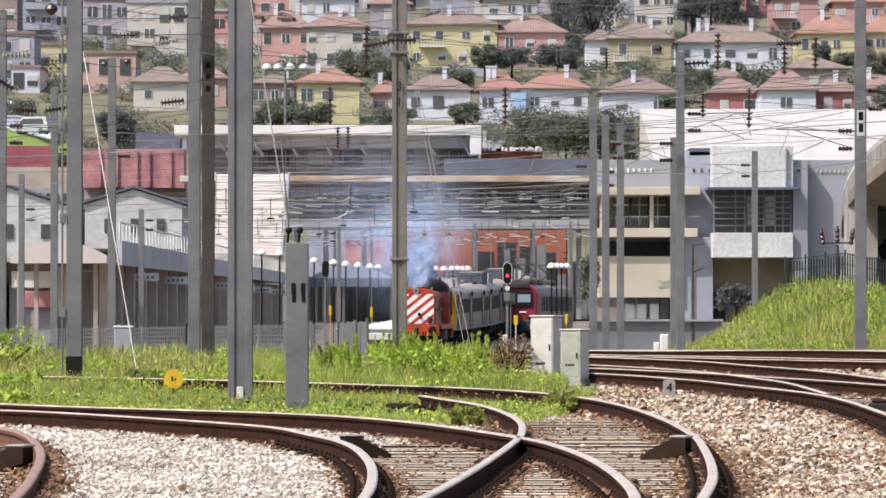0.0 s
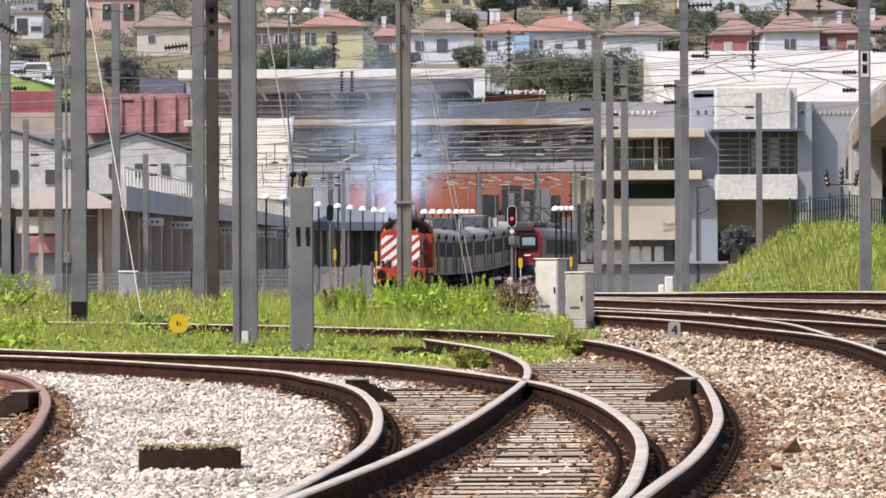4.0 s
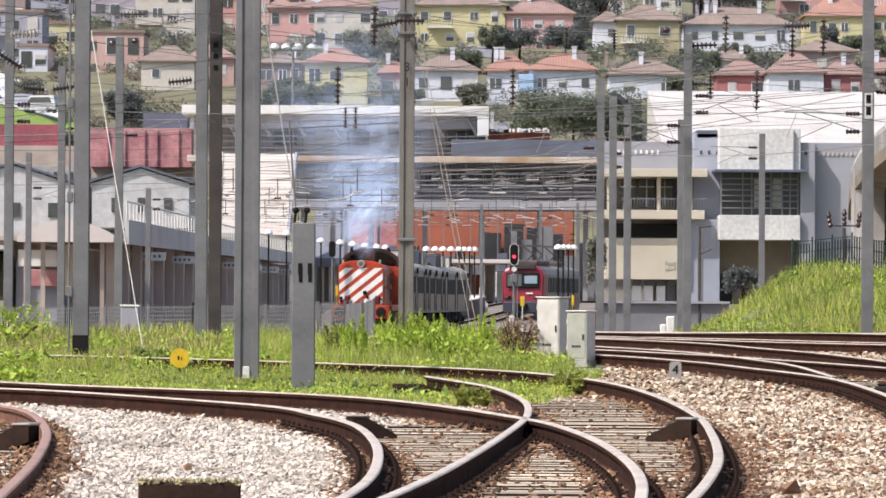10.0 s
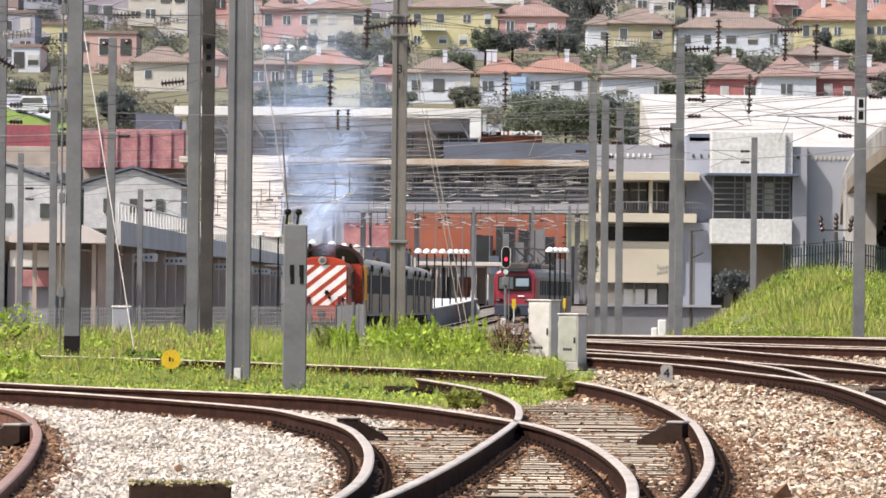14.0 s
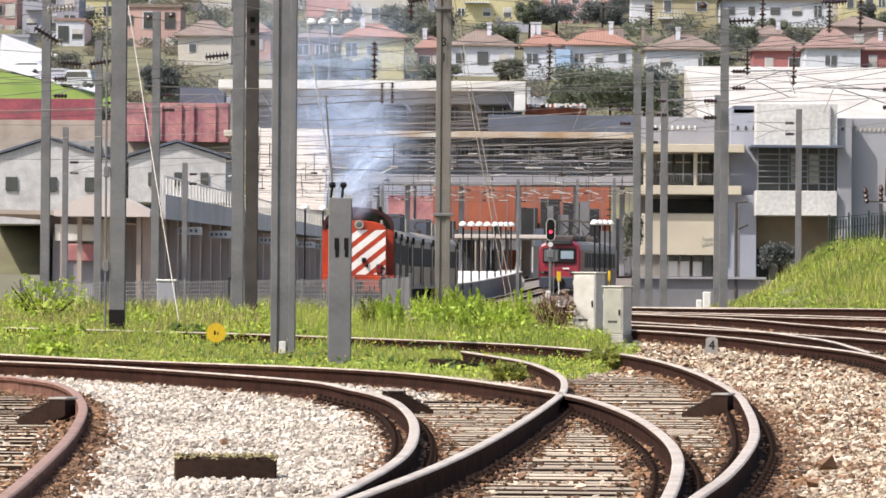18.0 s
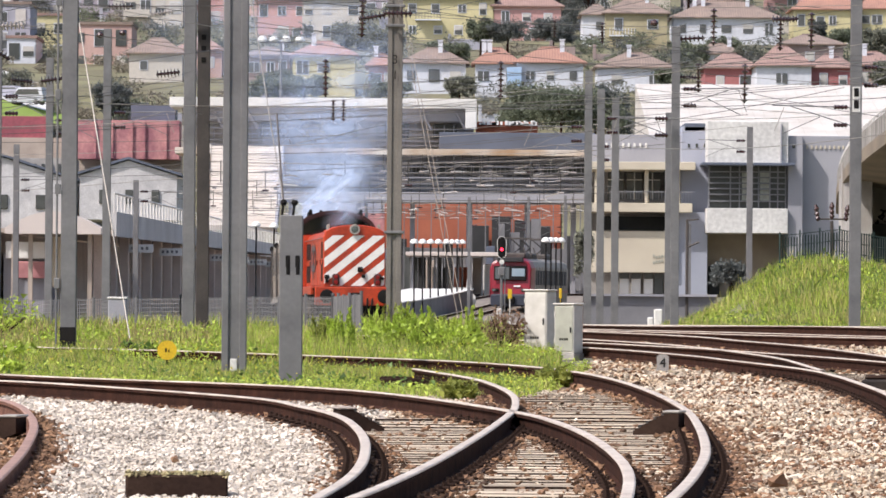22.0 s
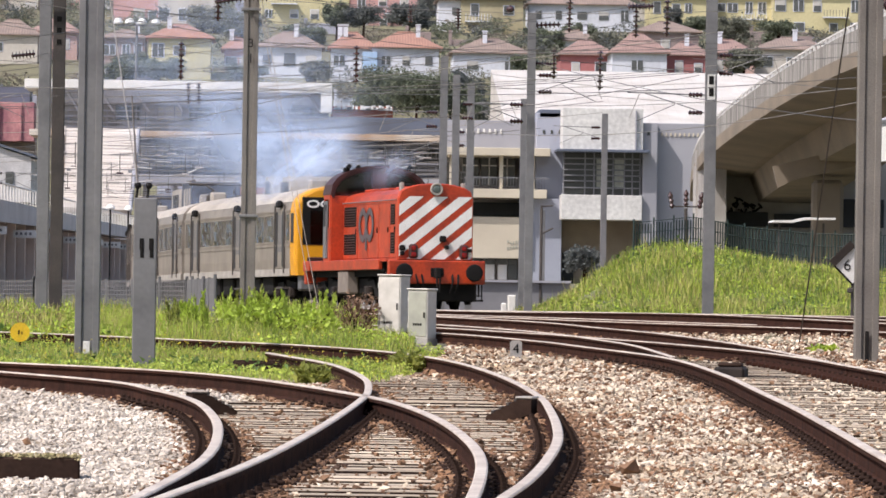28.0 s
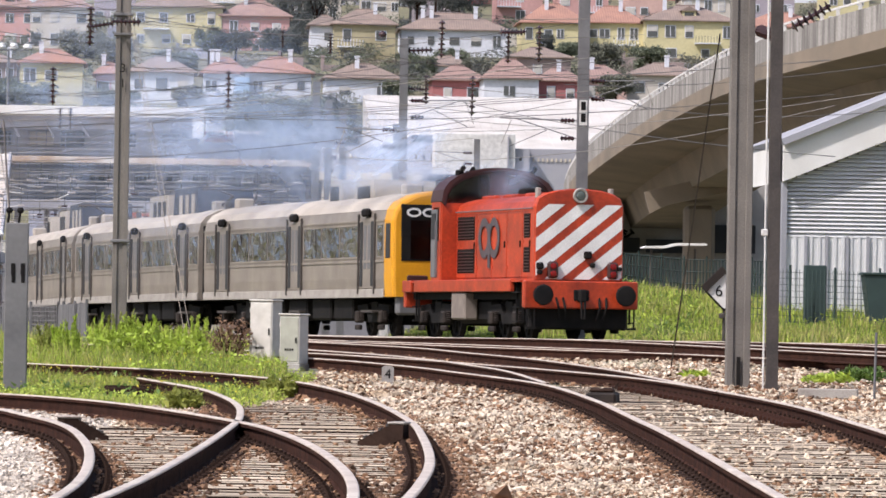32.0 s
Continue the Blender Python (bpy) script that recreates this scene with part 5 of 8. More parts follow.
M_CRUST = surf("mossy_crust", (0.42, 0.34, 0.20), (0.22, 0.20, 0.09), 9, 0.95, 0, 0.2, 30, 0.4, 0.4)


def block(name, x, y, w, d, h, material, label, turn=0.0, moss=None):
    b = thing(name, label, "block", pose(x, y, rail_level(y) - 0.19, 0, 0, turn))
    Shape().box(-w / 2, -d / 2, 0, w / 2, d / 2, h, c=0.012).obj("timber", material, b)
    if moss:
        s_ = stones("crust", "", rng.uniform(-w / 2, w / 2, 420), rng.uniform(-d / 2, d / 2, 420), h + rng.uniform(-0.012, 0.02, 420), rng.uniform(0.006, 0.02, 420), moss, rng)
        s_.parent = b
        del s_["category"]
    return b


block("timber_baulk", -1.6, 34.9, 0.63, 0.28, 0.15, M_TAR, "dark tarred timber baulk with mossy top", 3, M_CRUST)
block("concrete_kerb", 9.4, 79.4, 0.85, 0.3, 0.14, M_BOXGREY, "pale concrete channel block beside the track", -8)
block("old_baulk", -0.41, 73.55, 0.62, 0.3, 0.13, M_TAR, "black rotten timber lying in the ballast", 4, M_TAR)


def wedge(x, y, way, label):
    """A rail lubricator ramp leaning on a rail."""
    w = thing("rail_ramp", label, "track fitting", pose(x, y, rail_level(y) - 0.19, 0, 0, way * 12), "ramps beside the rails")
    Shape().prism(((0, 0.08), (0, 0.21), (way * 0.12, 0.215), (way * 0.42, 0.05), (way * 0.42, 0), (way * 0.2, 0)), -0.16, 0.16).obj("ramp", M_TAR, w)
    for k in range(4):
        a = way * (0.15 + k * 0.07)
        Shape().box(a - 0.012, -0.165, 0.19 - k * 0.037, a + 0.012, 0.165, 0.215 - k * 0.037).obj("rib", M_DARKSTEEL, w)
    Shape().box(min(0, way * 0.13) - 0.02, -0.17, 0.212, max(0, way * 0.13) + 0.02, 0.17, 0.235, c=0.01).obj("cap", M_BOXGREY if way < 0 else M_SLEEPER, w)


wedge(at_y(R1, 52.2) + 0.1, 52.2, 1, "black sloping ramp against the rail")
wedge(at_y(R4, 51.6) - 0.1, 51.6, -1, "black sloping ramp with a pale cap")
wedge(at_y(L1, 47.8) - 0.1, 47.8, -1, "black sloping ramp with a pale cap")

# bolts and chairs along the nearest rails
CHAIR = Shape().box(-0.2, -0.1, -0.18, 0.2, 0.1, -0.155, c=0.006).box(-0.165, -0.03, -0.155, -0.08, 0.03, -0.125, c=0.01).box(0.08, -0.03, -0.155, 0.165, 0.03, -0.125, c=0.01).rod((-0.13, 0, -0.13), (-0.13, 0, -0.1), 0.02, n=5).rod((0.13, 0, -0.13), (0.13, 0, -0.1), 0.02, n=5).mesh("rail_chair", M_TAR)
for owner, lines, y0, y1 in ((TURNOUT, (R1, R2, R3, R4), 23, 57), (MAINLINE, (RA, RB), 30, 84)):
    for l in lines:
        for y in np.arange(y0, y1, 0.6).tolist():
            if y < l[0].y or y > max(p.y for p in l):
                continue
            c = new("rail_chair", CHAIR)
            c.parent = owner
            c.matrix_basis = pose(at_y(l, y), y, rail_level(y) + 0.003)


# switch gear of the main line turnout
pm = thing("point_machine", "dark oily point machine with rods beside the rail", "point machine", pose(5.8, 74.15, rail_level(66) - 0.17, 0, 0, -8))
Shape().box(-0.2, -0.45, 0, 0.2, 0.45, 0.17, c=0.03).obj("casing", M_UNDER, pm)
Shape().box(-0.16, -0.3, 0.17, 0.16, 0.25, 0.22, c=0.02).obj("cover", M_TAR, pm)
for y in (-0.25, 0.35):
    Shape().rod((0.1, y, 0.03), (0.9, y + 0.05, 0.03), 0.022, n=6).obj("stretcher_rod", M_UNDER, pm)
for k in range(9):
    Shape().box(-0.35 + 0.02 * (k % 3), -1.6 + k * 0.32, 0, -0.12, -1.45 + k * 0.32, 0.06 + 0.03 * (k % 2), c=0.01).obj("slide_plate", M_TAR, pm)
for y in np.arange(62.0, 82.0, 0.6).tolist():
    c = Shape().box(-0.42, -0.1, -0.18, -0.05, 0.1, -0.12, c=0.008).obj("slide_plate", M_RAIL, MAINLINE)
    c.matrix_basis = pose(at_y(RB, y), y, rail_level(y) + 0.004)

# overhead wires
def wire(a, b, r=0.008, sag=0.3, material=M_WIRE, n=10, label="thin dark overhead contact wire"):
    a, b = Vector(a), Vector(b)
    s = Shape()
    pts = [a.lerp(b, i / n) - Vector((0, 0, sag * 4 * (i / n) * (1 - i / n))) for i in range(n + 1)]
    side = (b - a).cross(Vector((0, 0, 1))).normalized() * r
    up = Vector((0, 0, r))
    s.loft([[p + side, p + up, p - side, p - up] for p in pts])
    return tagged(s.obj("overhead_wire", material), label, "wire", "overhead wires")


def insulator(a, b, material=M_INSUL, discs=7, r=0.1, label="brown ribbed porcelain insulator"):
    a, b = Vector(a), Vector(b)
    s = Shape()
    q = (b - a).to_track_quat("Z", "Y").to_matrix().to_4x4()
    q.translation = a
    L = (b - a).length * 1.25
    prof = [(0.02, 0)]
    for k in range(discs):
        z = L * (k + 0.5) / discs
        prof += [(0.03, z - L * 0.3 / discs), (r, z - L * 0.05 / discs), (r * 0.9, z + L * 0.08 / discs), (0.03, z + L * 0.2 / discs)]
    s.turn(prof + [(0.02, L)], (0, 0, 0), 8, q)
    return tagged(s.obj("insulator", material), label, "insulator", "insulators")


W = [((-9.58, 105, 6.01), (-4.42, 119, 8.33)), ((-9.58, 105, 5.76), (-4.97, 118, 8.1)), ((-10.22, 112, 7.08), (-0.95, 117, 7.38)), ((-9.59, 105, 4.98), (-5.14, 119, 5.8)),
     ((-11.87, 130, 6.95), (3.14, 150, 10.04)), ((-6.08, 110, 5.59), (4.64, 150, 9.88)), ((-12.78, 140, 5.44), (6.21, 152, 9.23)), ((-5.15, 119, 4.88), (6.82, 152, 7.48)),
     ((-13.7, 150, 5.3), (12.05, 142, 7.53)), ((-1.78, 117, 5.39), (10.06, 142, 8.04)), ((-3.28, 130, 4.57), (6.67, 152, 8.47)), ((-4.94, 140, 4.57), (10.2, 142, 6.4)),
     ((-1.07, 117, 7.49), (11.04, 130, 8.42)), ((-1.07, 117, 6.93), (11.03, 130, 7.51)), ((-1.53, 117, 8.43), (6.82, 152, 8.62)), ((3.13, 150, 9.59), (9.23, 120, 8.7)),
     ((1.51, 117, 7.83), (-8.52, 100, 7.29)), ((6.66, 152, 7.02), (10.71, 90, 3.63)), ((-1.25, 150, 6.18), (11.88, 100, 5.02)), ((4.77, 150, 5.1), (11.29, 95, 4.63)),
     ((5.9, 142, 6.9), (10.14, 86, 4.99)), ((10.03, 142, 6.81), (12.7, 90, 5.32)), ((6.1, 150, 5.85), (12.71, 90, 4.91)), ((10.32, 142, 6.6), (14.13, 100, 4.93)),
     ((-15.52, 170, 7.91), (5.01, 180, 7.5)), ((-17.35, 190, 5.67), (5.3, 184, 6.72)), ((-18.26, 200, 6.41), (7.75, 190, 7.28)), ((-20.09, 220, 5.62), (8.75, 200, 6.6)),
     ((-17.32, 230, 5.24), (12.6, 230, 8.11)), ((-18.07, 240, 6.14), (12.6, 230, 8.57))]
rv = random.Random(44)
for i in range(18):
    ya, yb = rv.uniform(104, 150), rv.uniform(125, 165)
    W.append(((-0.088 * ya, ya, rv.uniform(4.6, 8.6)), (0.075 * yb, yb, rv.uniform(6.0, 9.6))))
for i, (a, b) in enumerate(W):
    wire(a, b, 0.003 + 0.00003 * a[1], 0.12 + 0.1 * (i % 4), M_WIREPALE if i % 3 == 1 else M_WIRE)
for i, (a, b, m) in enumerate((
        ((-5.79, 119, 7.5), (-5.35, 119, 7.55), 0), ((-8.81, 150, 8.69), (-8.25, 150, 8.72), 0), ((-7.68, 150, 8.49), (-7.17, 150, 8.58), 1), ((-8.59, 110, 6.27), (-8.17, 110, 6.3), 1),
        ((-8.83, 110, 5.91), (-8.45, 110, 5.68), 0), ((-3.08, 117, 7.95), (-2.54, 117, 7.92), 0), ((-1.16, 116.6, 6.91), (-0.67, 116.6, 6.91), 0), ((-1.66, 117, 6.8), (-1.21, 117, 6.88), 0),
        ((2.92, 150, 9.54), (3.58, 150, 9.57), 0), ((9.42, 160, 9.01), (10.03, 160, 9.01), 0), ((8.37, 142, 9.6), (9.08, 142, 9.56), 0), ((-6.5, 130, 6.13), (-6.06, 130, 6.18), 0),
        ((-8.33, 110, 5.23), (-7.99, 110, 5.2), 0), ((-7.75, 110, 5.2), (-7.38, 110, 5.26), 0), ((6.36, 152, 8.04), (7, 152, 8.07), 0), ((6.42, 152, 7.03), (6.84, 152, 7.01), 0),
        ((9.54, 86, 5.47), (10.01, 86, 5.76), 0), ((9.05, 86, 5.42), (9.17, 85.5, 5.34), 0), ((8.25, 140, 7.99), (8.72, 140, 8), 0),
        ((-1.69, 125, 7.66), (-1.7, 125, 6.96), 0), ((-3.2, 160, 7.78), (-3.2, 160, 6.91), 0), ((-3.72, 200, 8.01), (-3.72, 200, 7.41), 0), ((-3.36, 200, 8.01), (-3.36, 200, 7.41), 0), ((1.76, 160, 7.76), (1.76, 160, 6.88), 0),
        ((3.07, 150, 8.42), (3.07, 150, 8.06), 0), ((4.34, 150, 8.38), (4.34, 150, 7.93), 0), ((7.06, 145, 8.52), (7.05, 145, 7.75), 0), ((9.57, 145, 8.44), (9.56, 145, 7.68), 0),
        ((8.68, 160, 7.73), (8.67, 160, 6.83), 0), ((7.13, 155, 7.53), (7.13, 155, 6.88), 0), ((9.68, 160, 9.04), (9.67, 160, 8.29), 0))):
    insulator(a, b, M_INSULPALE if m else M_INSUL, label="pale ribbed porcelain insulator" if m else "brown ribbed porcelain insulator")
for a, m in (((-6.61, 96, 6.75), 0), ((-6.66, 96, 6.41), 0), ((-10.32, 172, 8.96), 0), ((-9.63, 172, 9.03), 0), ((-10.05, 172, 7.14), 0), ((5.79, 152, 8.47), 0)):
    tagged(Shape().turn(((0.02, -0.1), (0.09, -0.06), (0.12, 0), (0.09, 0.06), (0.02, 0.1)), a, 12).obj("bell_insulator", M_INSUL), "round brown bell insulator on the wire", "insulator", "insulators")
M_GUY = surf("dull_guy_wire", (0.27, 0.22, 0.17), (0.2, 0.165, 0.13), 1, 0.6)
# guy wires
for a, b, r in (((-6.13, 96, 5.79), (-4.94, 91, 0.36), 0.0105), ((-2.87, 82, 6.26), (-2.1, 77, 2.32), 0.0085), ((-0.84, 117, 7.3), (0.43, 112, 0.59), 0.007), ((-0.73, 117, 7.06), (0.54, 112, 0.62), 0.007),
                ((8.44, 86, 5.36), (8.31, 92, 0.2), 0.012), ((-2.23, 78, 3.58), (-2.1, 77, 2.32), 0.012), ((-6.18, 200, 3.71), (-6.12, 200, 0.71), 0.02)):
    wire(a, b, r, 0.02, M_GUY if r == 0.007 else M_WIREPALE if r != 0.012 else M_DARKSTEEL, 4, "straight steel guy wire of a mast")
an = thing("guy_anchor", "dark steel anchor of a guy wire", "anchor", pose(-4.931, 91, rail_level(91) - 0.2))
Shape().rod((-0.06, 0, 0), (-0.02, 0, 0.3), 0.02).rod((0.07, 0, 0), (0.0, 0, 0.3), 0.02).box(-0.09, -0.04, 0.2, 0.07, 0.04, 0.25, c=0.01).obj("fork", M_BLACK, an)


def cantilever(x, y, z, way, reach, label="swivelling bracket arm with insulators"):
    """A bracket arm of a mast: top tube, stay, steady arm and two insulators."""
    c = thing("bracket_arm", label, "bracket", pose(x, y, z), "bracket arms")
    Shape().rod((way * 0.15, 0, 0.3), (way * reach * 0.7, 0, 0.34), 0.018).obj("top_tube", M_STEEL, c)
    Shape().rod((way * 0.15, 0, -0.15), (way * reach * 0.55, 0, 0.32), 0.014).obj("stay_tube", M_STEEL, c)
    Shape().rod((way * reach * 0.3, 0, 0.05), (way * reach * 0.62, 0, -0.38), 0.012).obj("registration_tube", M_STEEL, c)
    Shape().rod((way * reach * 0.6, 0, 0.3), (way * reach * 0.68, 0, -0.3), 0.01).obj("steady_arm", M_WIREPALE, c)
    for z0 in (0.3, -0.15):
        Shape().turn(((0.02, 0), (0.07, 0.05), (0.03, 0.09), (0.07, 0.14), (0.03, 0.18), (0.07, 0.23), (0.03, 0.27), (0.07, 0.32), (0.02, 0.36)), (0, 0, 0), 8, Matrix.Translation((way * 0.2, 0, z0)) @ Matrix.Rotation(way * math.pi / 2, 4, "Y")).obj("insulator", M_INSUL, c)
    return c


for u, d, z, way, reach in ((1050, 180, 6.2, -1, 3.0), (1072, 184, 6.6, 1, 3.0), (1098, 188, 5.8, -1, 3.2), (1204, 152, 6.4, 1, 2.8), (1204, 152, 5.6, -1, 2.6), (1523, 142, 5.6, -1, 3.0), (1523, 142, 6.6, 1, 2.6), (198, 172, 6.3, 1, 3.0), (96, 190, 6.6, 1, 2.8),
                            (1336, 230, 7.2, -1, 3.0), (3, 150, 6.0, 1, 2.6), (38, 240, 5.6, 1, 3), (250, 260, 5.5, 1, 3), (600, 330, 6.0, -1, 3), (840, 380, 6, 1, 3), (945, 400, 6, -1, 3), (1010, 420, 6, -1, 3)):
    cantilever((u - 784) / 10000 * d, d, z, way, reach)
# cross-span wires over the station throat, each with its droppers and steady arms
rs = random.Random(9)
for d, z, u0, u1 in ((215, 6.2, 330, 1100), (250, 6.6, 300, 1100), (285, 6.9, 320, 1060), (320, 7.0, 340, 1060), (355, 7.4, 380, 1060), (390, 7.6, 420, 1060), (425, 7.9, 480, 1050), (445, 8.6, 520, 1050), (300, 8.6, 330, 1060), (370, 9.6, 400, 1060), (440, 11.6, 480, 1060)):
    x0, x1 = (u0 - 784) / 10000 * d, (u1 - 784) / 10000 * d
    wire((x0, d, z), (x1, d, z + 0.3), 0.014, 0.25, M_WIREPALE, 12, "cross-span wire over the station tracks")
    wire((x0, d, z - 1.0), (x1, d, z - 0.9), 0.016, 0.05, M_WIRE, 8, "cross-span wire over the station tracks")
    k = x0 + 1.5
    while k < x1 - 1:
        arm = thing("registration_arm", "hanging steady arm with a pale insulator", "bracket", pose(k, d, z - 0.9), "registration arms")
        w_ = rs.choice((-1, 1))
        Shape().rod((0, 0, 0.9), (0, 0, 0.0), 0.02, n=4).obj("dropper", M_WIRE, arm)
        Shape().rod((0, 0, 0), (w_ * rs.uniform(0.35, 0.9), 0, rs.uniform(-0.22, 0.06)), 0.022, n=5).obj("arm", M_PLATE if rs.random() < 0.6 else M_WIREPALE, arm)
        Shape().rod((w_ * 0.1, 0, 0.35), (w_ * rs.uniform(0.5, 0.9), 0, rs.uniform(0.1, 0.4)), 0.02, n=4).obj("stay", M_WIREPALE, arm)
        Shape().turn(((0.02, -0.16), (0.05, -0.1), (0.03, -0.04), (0.05, 0.02), (0.03, 0.08), (0.05, 0.12), (0.02, 0.16)), (0, 0, 0), 6, Matrix.Rotation(math.pi / 2, 4, "Y")).obj("insulator", M_INSULPALE if rs.random() < 0.75 else M_INSUL, arm)
        k += rs.uniform(1.3, 2.9)


def fence(points, height, gap, material, label, wires=True, base=None):
    """Posts with a wire mesh between them."""
    f = thing("wire_fence", label, "fence")
    run = 0.0
    mesh_ = Shape()
    for a, b in zip(points, points[1:]):
        a, b = Vector(a), Vector(b)
        n = max(1, round((b - a).length / gap))
        for i in range(n + 1):
            p = a.lerp(b, i / n)
            Shape().rod(p, p + Vector((0, 0, height * random.uniform(0.97, 1.04))), 0.035, n=6).obj("post", material, f)
        m = int((b - a).length / 0.12)
        for i in range(m):
            p = a.lerp(b, i / m)
            mesh_.rod(p, p + Vector((0, 0, height * 0.95)), 0.011, n=3)
        for k in range(9):
            h = Vector((0, 0, height * 0.95 * (k + 0.5) / 9))
            mesh_.rod(a + h, b + h, 0.008, n=3)
    mesh_.obj("wire_mesh", material, f)
    return f


fence([(-12.358, 150, 0.0), (-6.355, 140, 0.1), (-2.355, 128, 0.15), (-1.581, 118, 0.2)], 0.95, 2.2, M_GREYPAINT, "low grey wire mesh fence in the tall grass")
# ---- station and buildings ----
M_BLUEGREY = surf("blue_grey_cladding", (0.12, 0.14, 0.19), (0.09, 0.105, 0.14), 0.3, 0.6)
M_GLAZING = surf("dark_glazing", (0.06, 0.065, 0.065), (0.10, 0.105, 0.10), 0.4, 0.15)
# The blue tint in this pale grey is painted distance haze.
M_PALEWALL = surf("pale_grey_render", (0.37, 0.37, 0.40), (0.29, 0.29, 0.32), 0.2, 0.85)
M_BLUEWALL = surf("bluish_render", (0.36, 0.38, 0.45), (0.30, 0.32, 0.39), 0.2, 0.85)
M_BEIGE = surf("beige_panel", (0.60, 0.54, 0.42), (0.52, 0.46, 0.36), 0.3, 0.8)
M_BRICKRED = surf("orange_red_wall", (0.42, 0.13, 0.07), (0.34, 0.10, 0.055), 0.4, 0.85)
M_PINKWALL = surf("weathered_pink_wall", (0.52, 0.25, 0.24), (0.32, 0.13, 0.15), 0.5, 0.85, 0, 0.1, 3, 0.25)
M_CRIMSONWALL = surf("weathered_crimson_wall", (0.36, 0.09, 0.11), (0.24, 0.07, 0.09), 0.5, 0.85, 0, 0.1, 3, 0.25)
M_FASCIA = surf("light_grey_fascia", (0.56, 0.55, 0.54), (0.44, 0.43, 0.42), 0.4, 0.8)
M_STAINEDWHITE = surf("stained_white_panel", (0.68, 0.67, 0.64), (0.56, 0.55, 0.53), 0.28, 0.75, 0, 0.1, 3, 0.3)
M_ROOFWHITE = surf("white_metal_roof", (0.63, 0.60, 0.56), (0.50, 0.455, 0.41), 0.35, 0.6)
M_CREAMROOF = surf("streaked_cream_sheet", (0.62, 0.57, 0.51), (0.48, 0.42, 0.36), 0.5, 0.7)
M_GREYSTRUCT = surf("grey_painted_frame", (0.22, 0.22, 0.23), (0.16, 0.16, 0.17), 0.6, 0.7)
M_RUSTY = surf("rust_streaked_white", (0.62, 0.57, 0.50), (0.40, 0.26, 0.15), 0.35, 0.8)
M_COLUMN = surf("pale_column_render", (0.74, 0.62, 0.54), (0.58, 0.48, 0.42), 0.5, 0.85)
M_DIRTYWHITE = surf("dirty_white_render", (0.62, 0.61, 0.61), (0.42, 0.41, 0.42), 0.6, 0.85, 0, 0.2, 7)
M_CREAMPANEL = surf("cream_canopy_panel", (0.62, 0.55, 0.50), (0.56, 0.49, 0.45), 0.3, 0.7)
M_CANOPYWALL = surf("ochre_wall", (0.46, 0.385, 0.32), (0.34, 0.28, 0.23), 0.5, 0.85)
M_REDTRAIN = surf("crimson_train_paint", (0.27, 0.012, 0.026), (0.20, 0.011, 0.022), 0.8, 0.35)
# Sky reflection of the windscreen, put in as a pale blue colour.
M_SKYPANE = surf("painted_sky_pane", (0.26, 0.33, 0.37), (0.20, 0.26, 0.30), 0.8, 0.2, 0.0, 0.0)
M_NAVY = surf("navy_grey_paint", (0.035, 0.04, 0.06), (0.025, 0.03, 0.045), 1.5, 0.6)
M_GLOBE = surf("opal_globe", (0.85, 0.84, 0.80), (0.78, 0.77, 0.73), 2, 0.35)
M_LIT = bpy.data.materials.new("red_signal_light")
M_LIT.use_nodes = True
lb = M_LIT.node_tree.nodes["Principled BSDF"]
lb.inputs["Base Color"].default_value, lb.inputs["Emission Color"].default_value, lb.inputs["Emission Strength"].default_value = (0.6, 0.01, 0.02, 1), (1, 0.02, 0.05, 1), 4.0


def across(u, d):
    """Sideways place, in metres, of a bearing counted in ten-thousandths from the middle line."""
    return (u - 784) / 10000 * d


def upright(v, d):
    return EYE_Z + (572 - v) / 10000 * d


def slab(owner, name, u0, u1, v0, v1, d, deep, material, label="", c=0.03):
    return Shape().box(across(u0, d), d, upright(v1, d), across(u1, d), d + deep, upright(v0, d), c=c).obj(name, material, owner, label)


# footbridge concourse
D = 470
fb = thing("footbridge", "long grey two-storey station footbridge over the tracks", "footbridge")
slab(fb, "lower_slab", 500, 1056, 388, 405, D - 1, 9, M_PALEWALL)
slab(fb, "upper_slab", 318, 1060, 311, 322, D - 1.2, 9.5, M_RUSTY, "white slab edge with rust streaks")
slab(fb, "back_wall", 505, 1050, 322, 388, D + 3, 0.3, M_PALEWALL)
slab(fb, "roof_slab", 308, 852, 222, 239, D + 4, 9, M_WHITE, "white flat roof slab")
slab(fb, "upper_wall", 330, 846, 239, 311, D + 7, 0.3, M_CONCRETE)
slab(fb, "bulkhead", 332, 838, 239, 262, D + 5.2, 0.3, M_PALEWALL)
for u in range(380, 840, 62):
    Shape().rod((across(u, D), D + 5, upright(240, D)), (across(u + 20, D), D + 5, upright(274, D)), 0.12, n=5).obj("roof_strut", M_PALEWALL, fb)
slab(fb, "roof_edge", 832, 852, 236, 275, D + 4, 1, M_WHITE)
slab(fb, "blue_roof", 786, 1062, 281, 311, D + 1, 8, M_BLUEGREY)
slab(fb, "brick_hut", 851, 960, 262, 282, D + 6, 4, M_BRICKRED)
hut = Shape()
rb = random.Random(3)
for k in range(26):
    u = 855 + rb.uniform(0, 100)
    hut.box(across(u, D + 5), D + 5, upright(264, D), across(u + rb.uniform(2, 8), D + 5), D + 6, upright(264 - rb.uniform(2, 8), D))
hut.obj("roof_rubble", M_WHITE, fb, "pale broken roofing on the hut")["kind"] = "stuff"
k = 0
for u in range(512, 1050, 15):
    wide = 1.6 if k % 6 == 0 else 0.7
    slab(fb, "mullion", u, u + wide * 2, 322, 388, D - 0.3, 0.2, M_GREYSTRUCT, c=0.01)
    k += 1
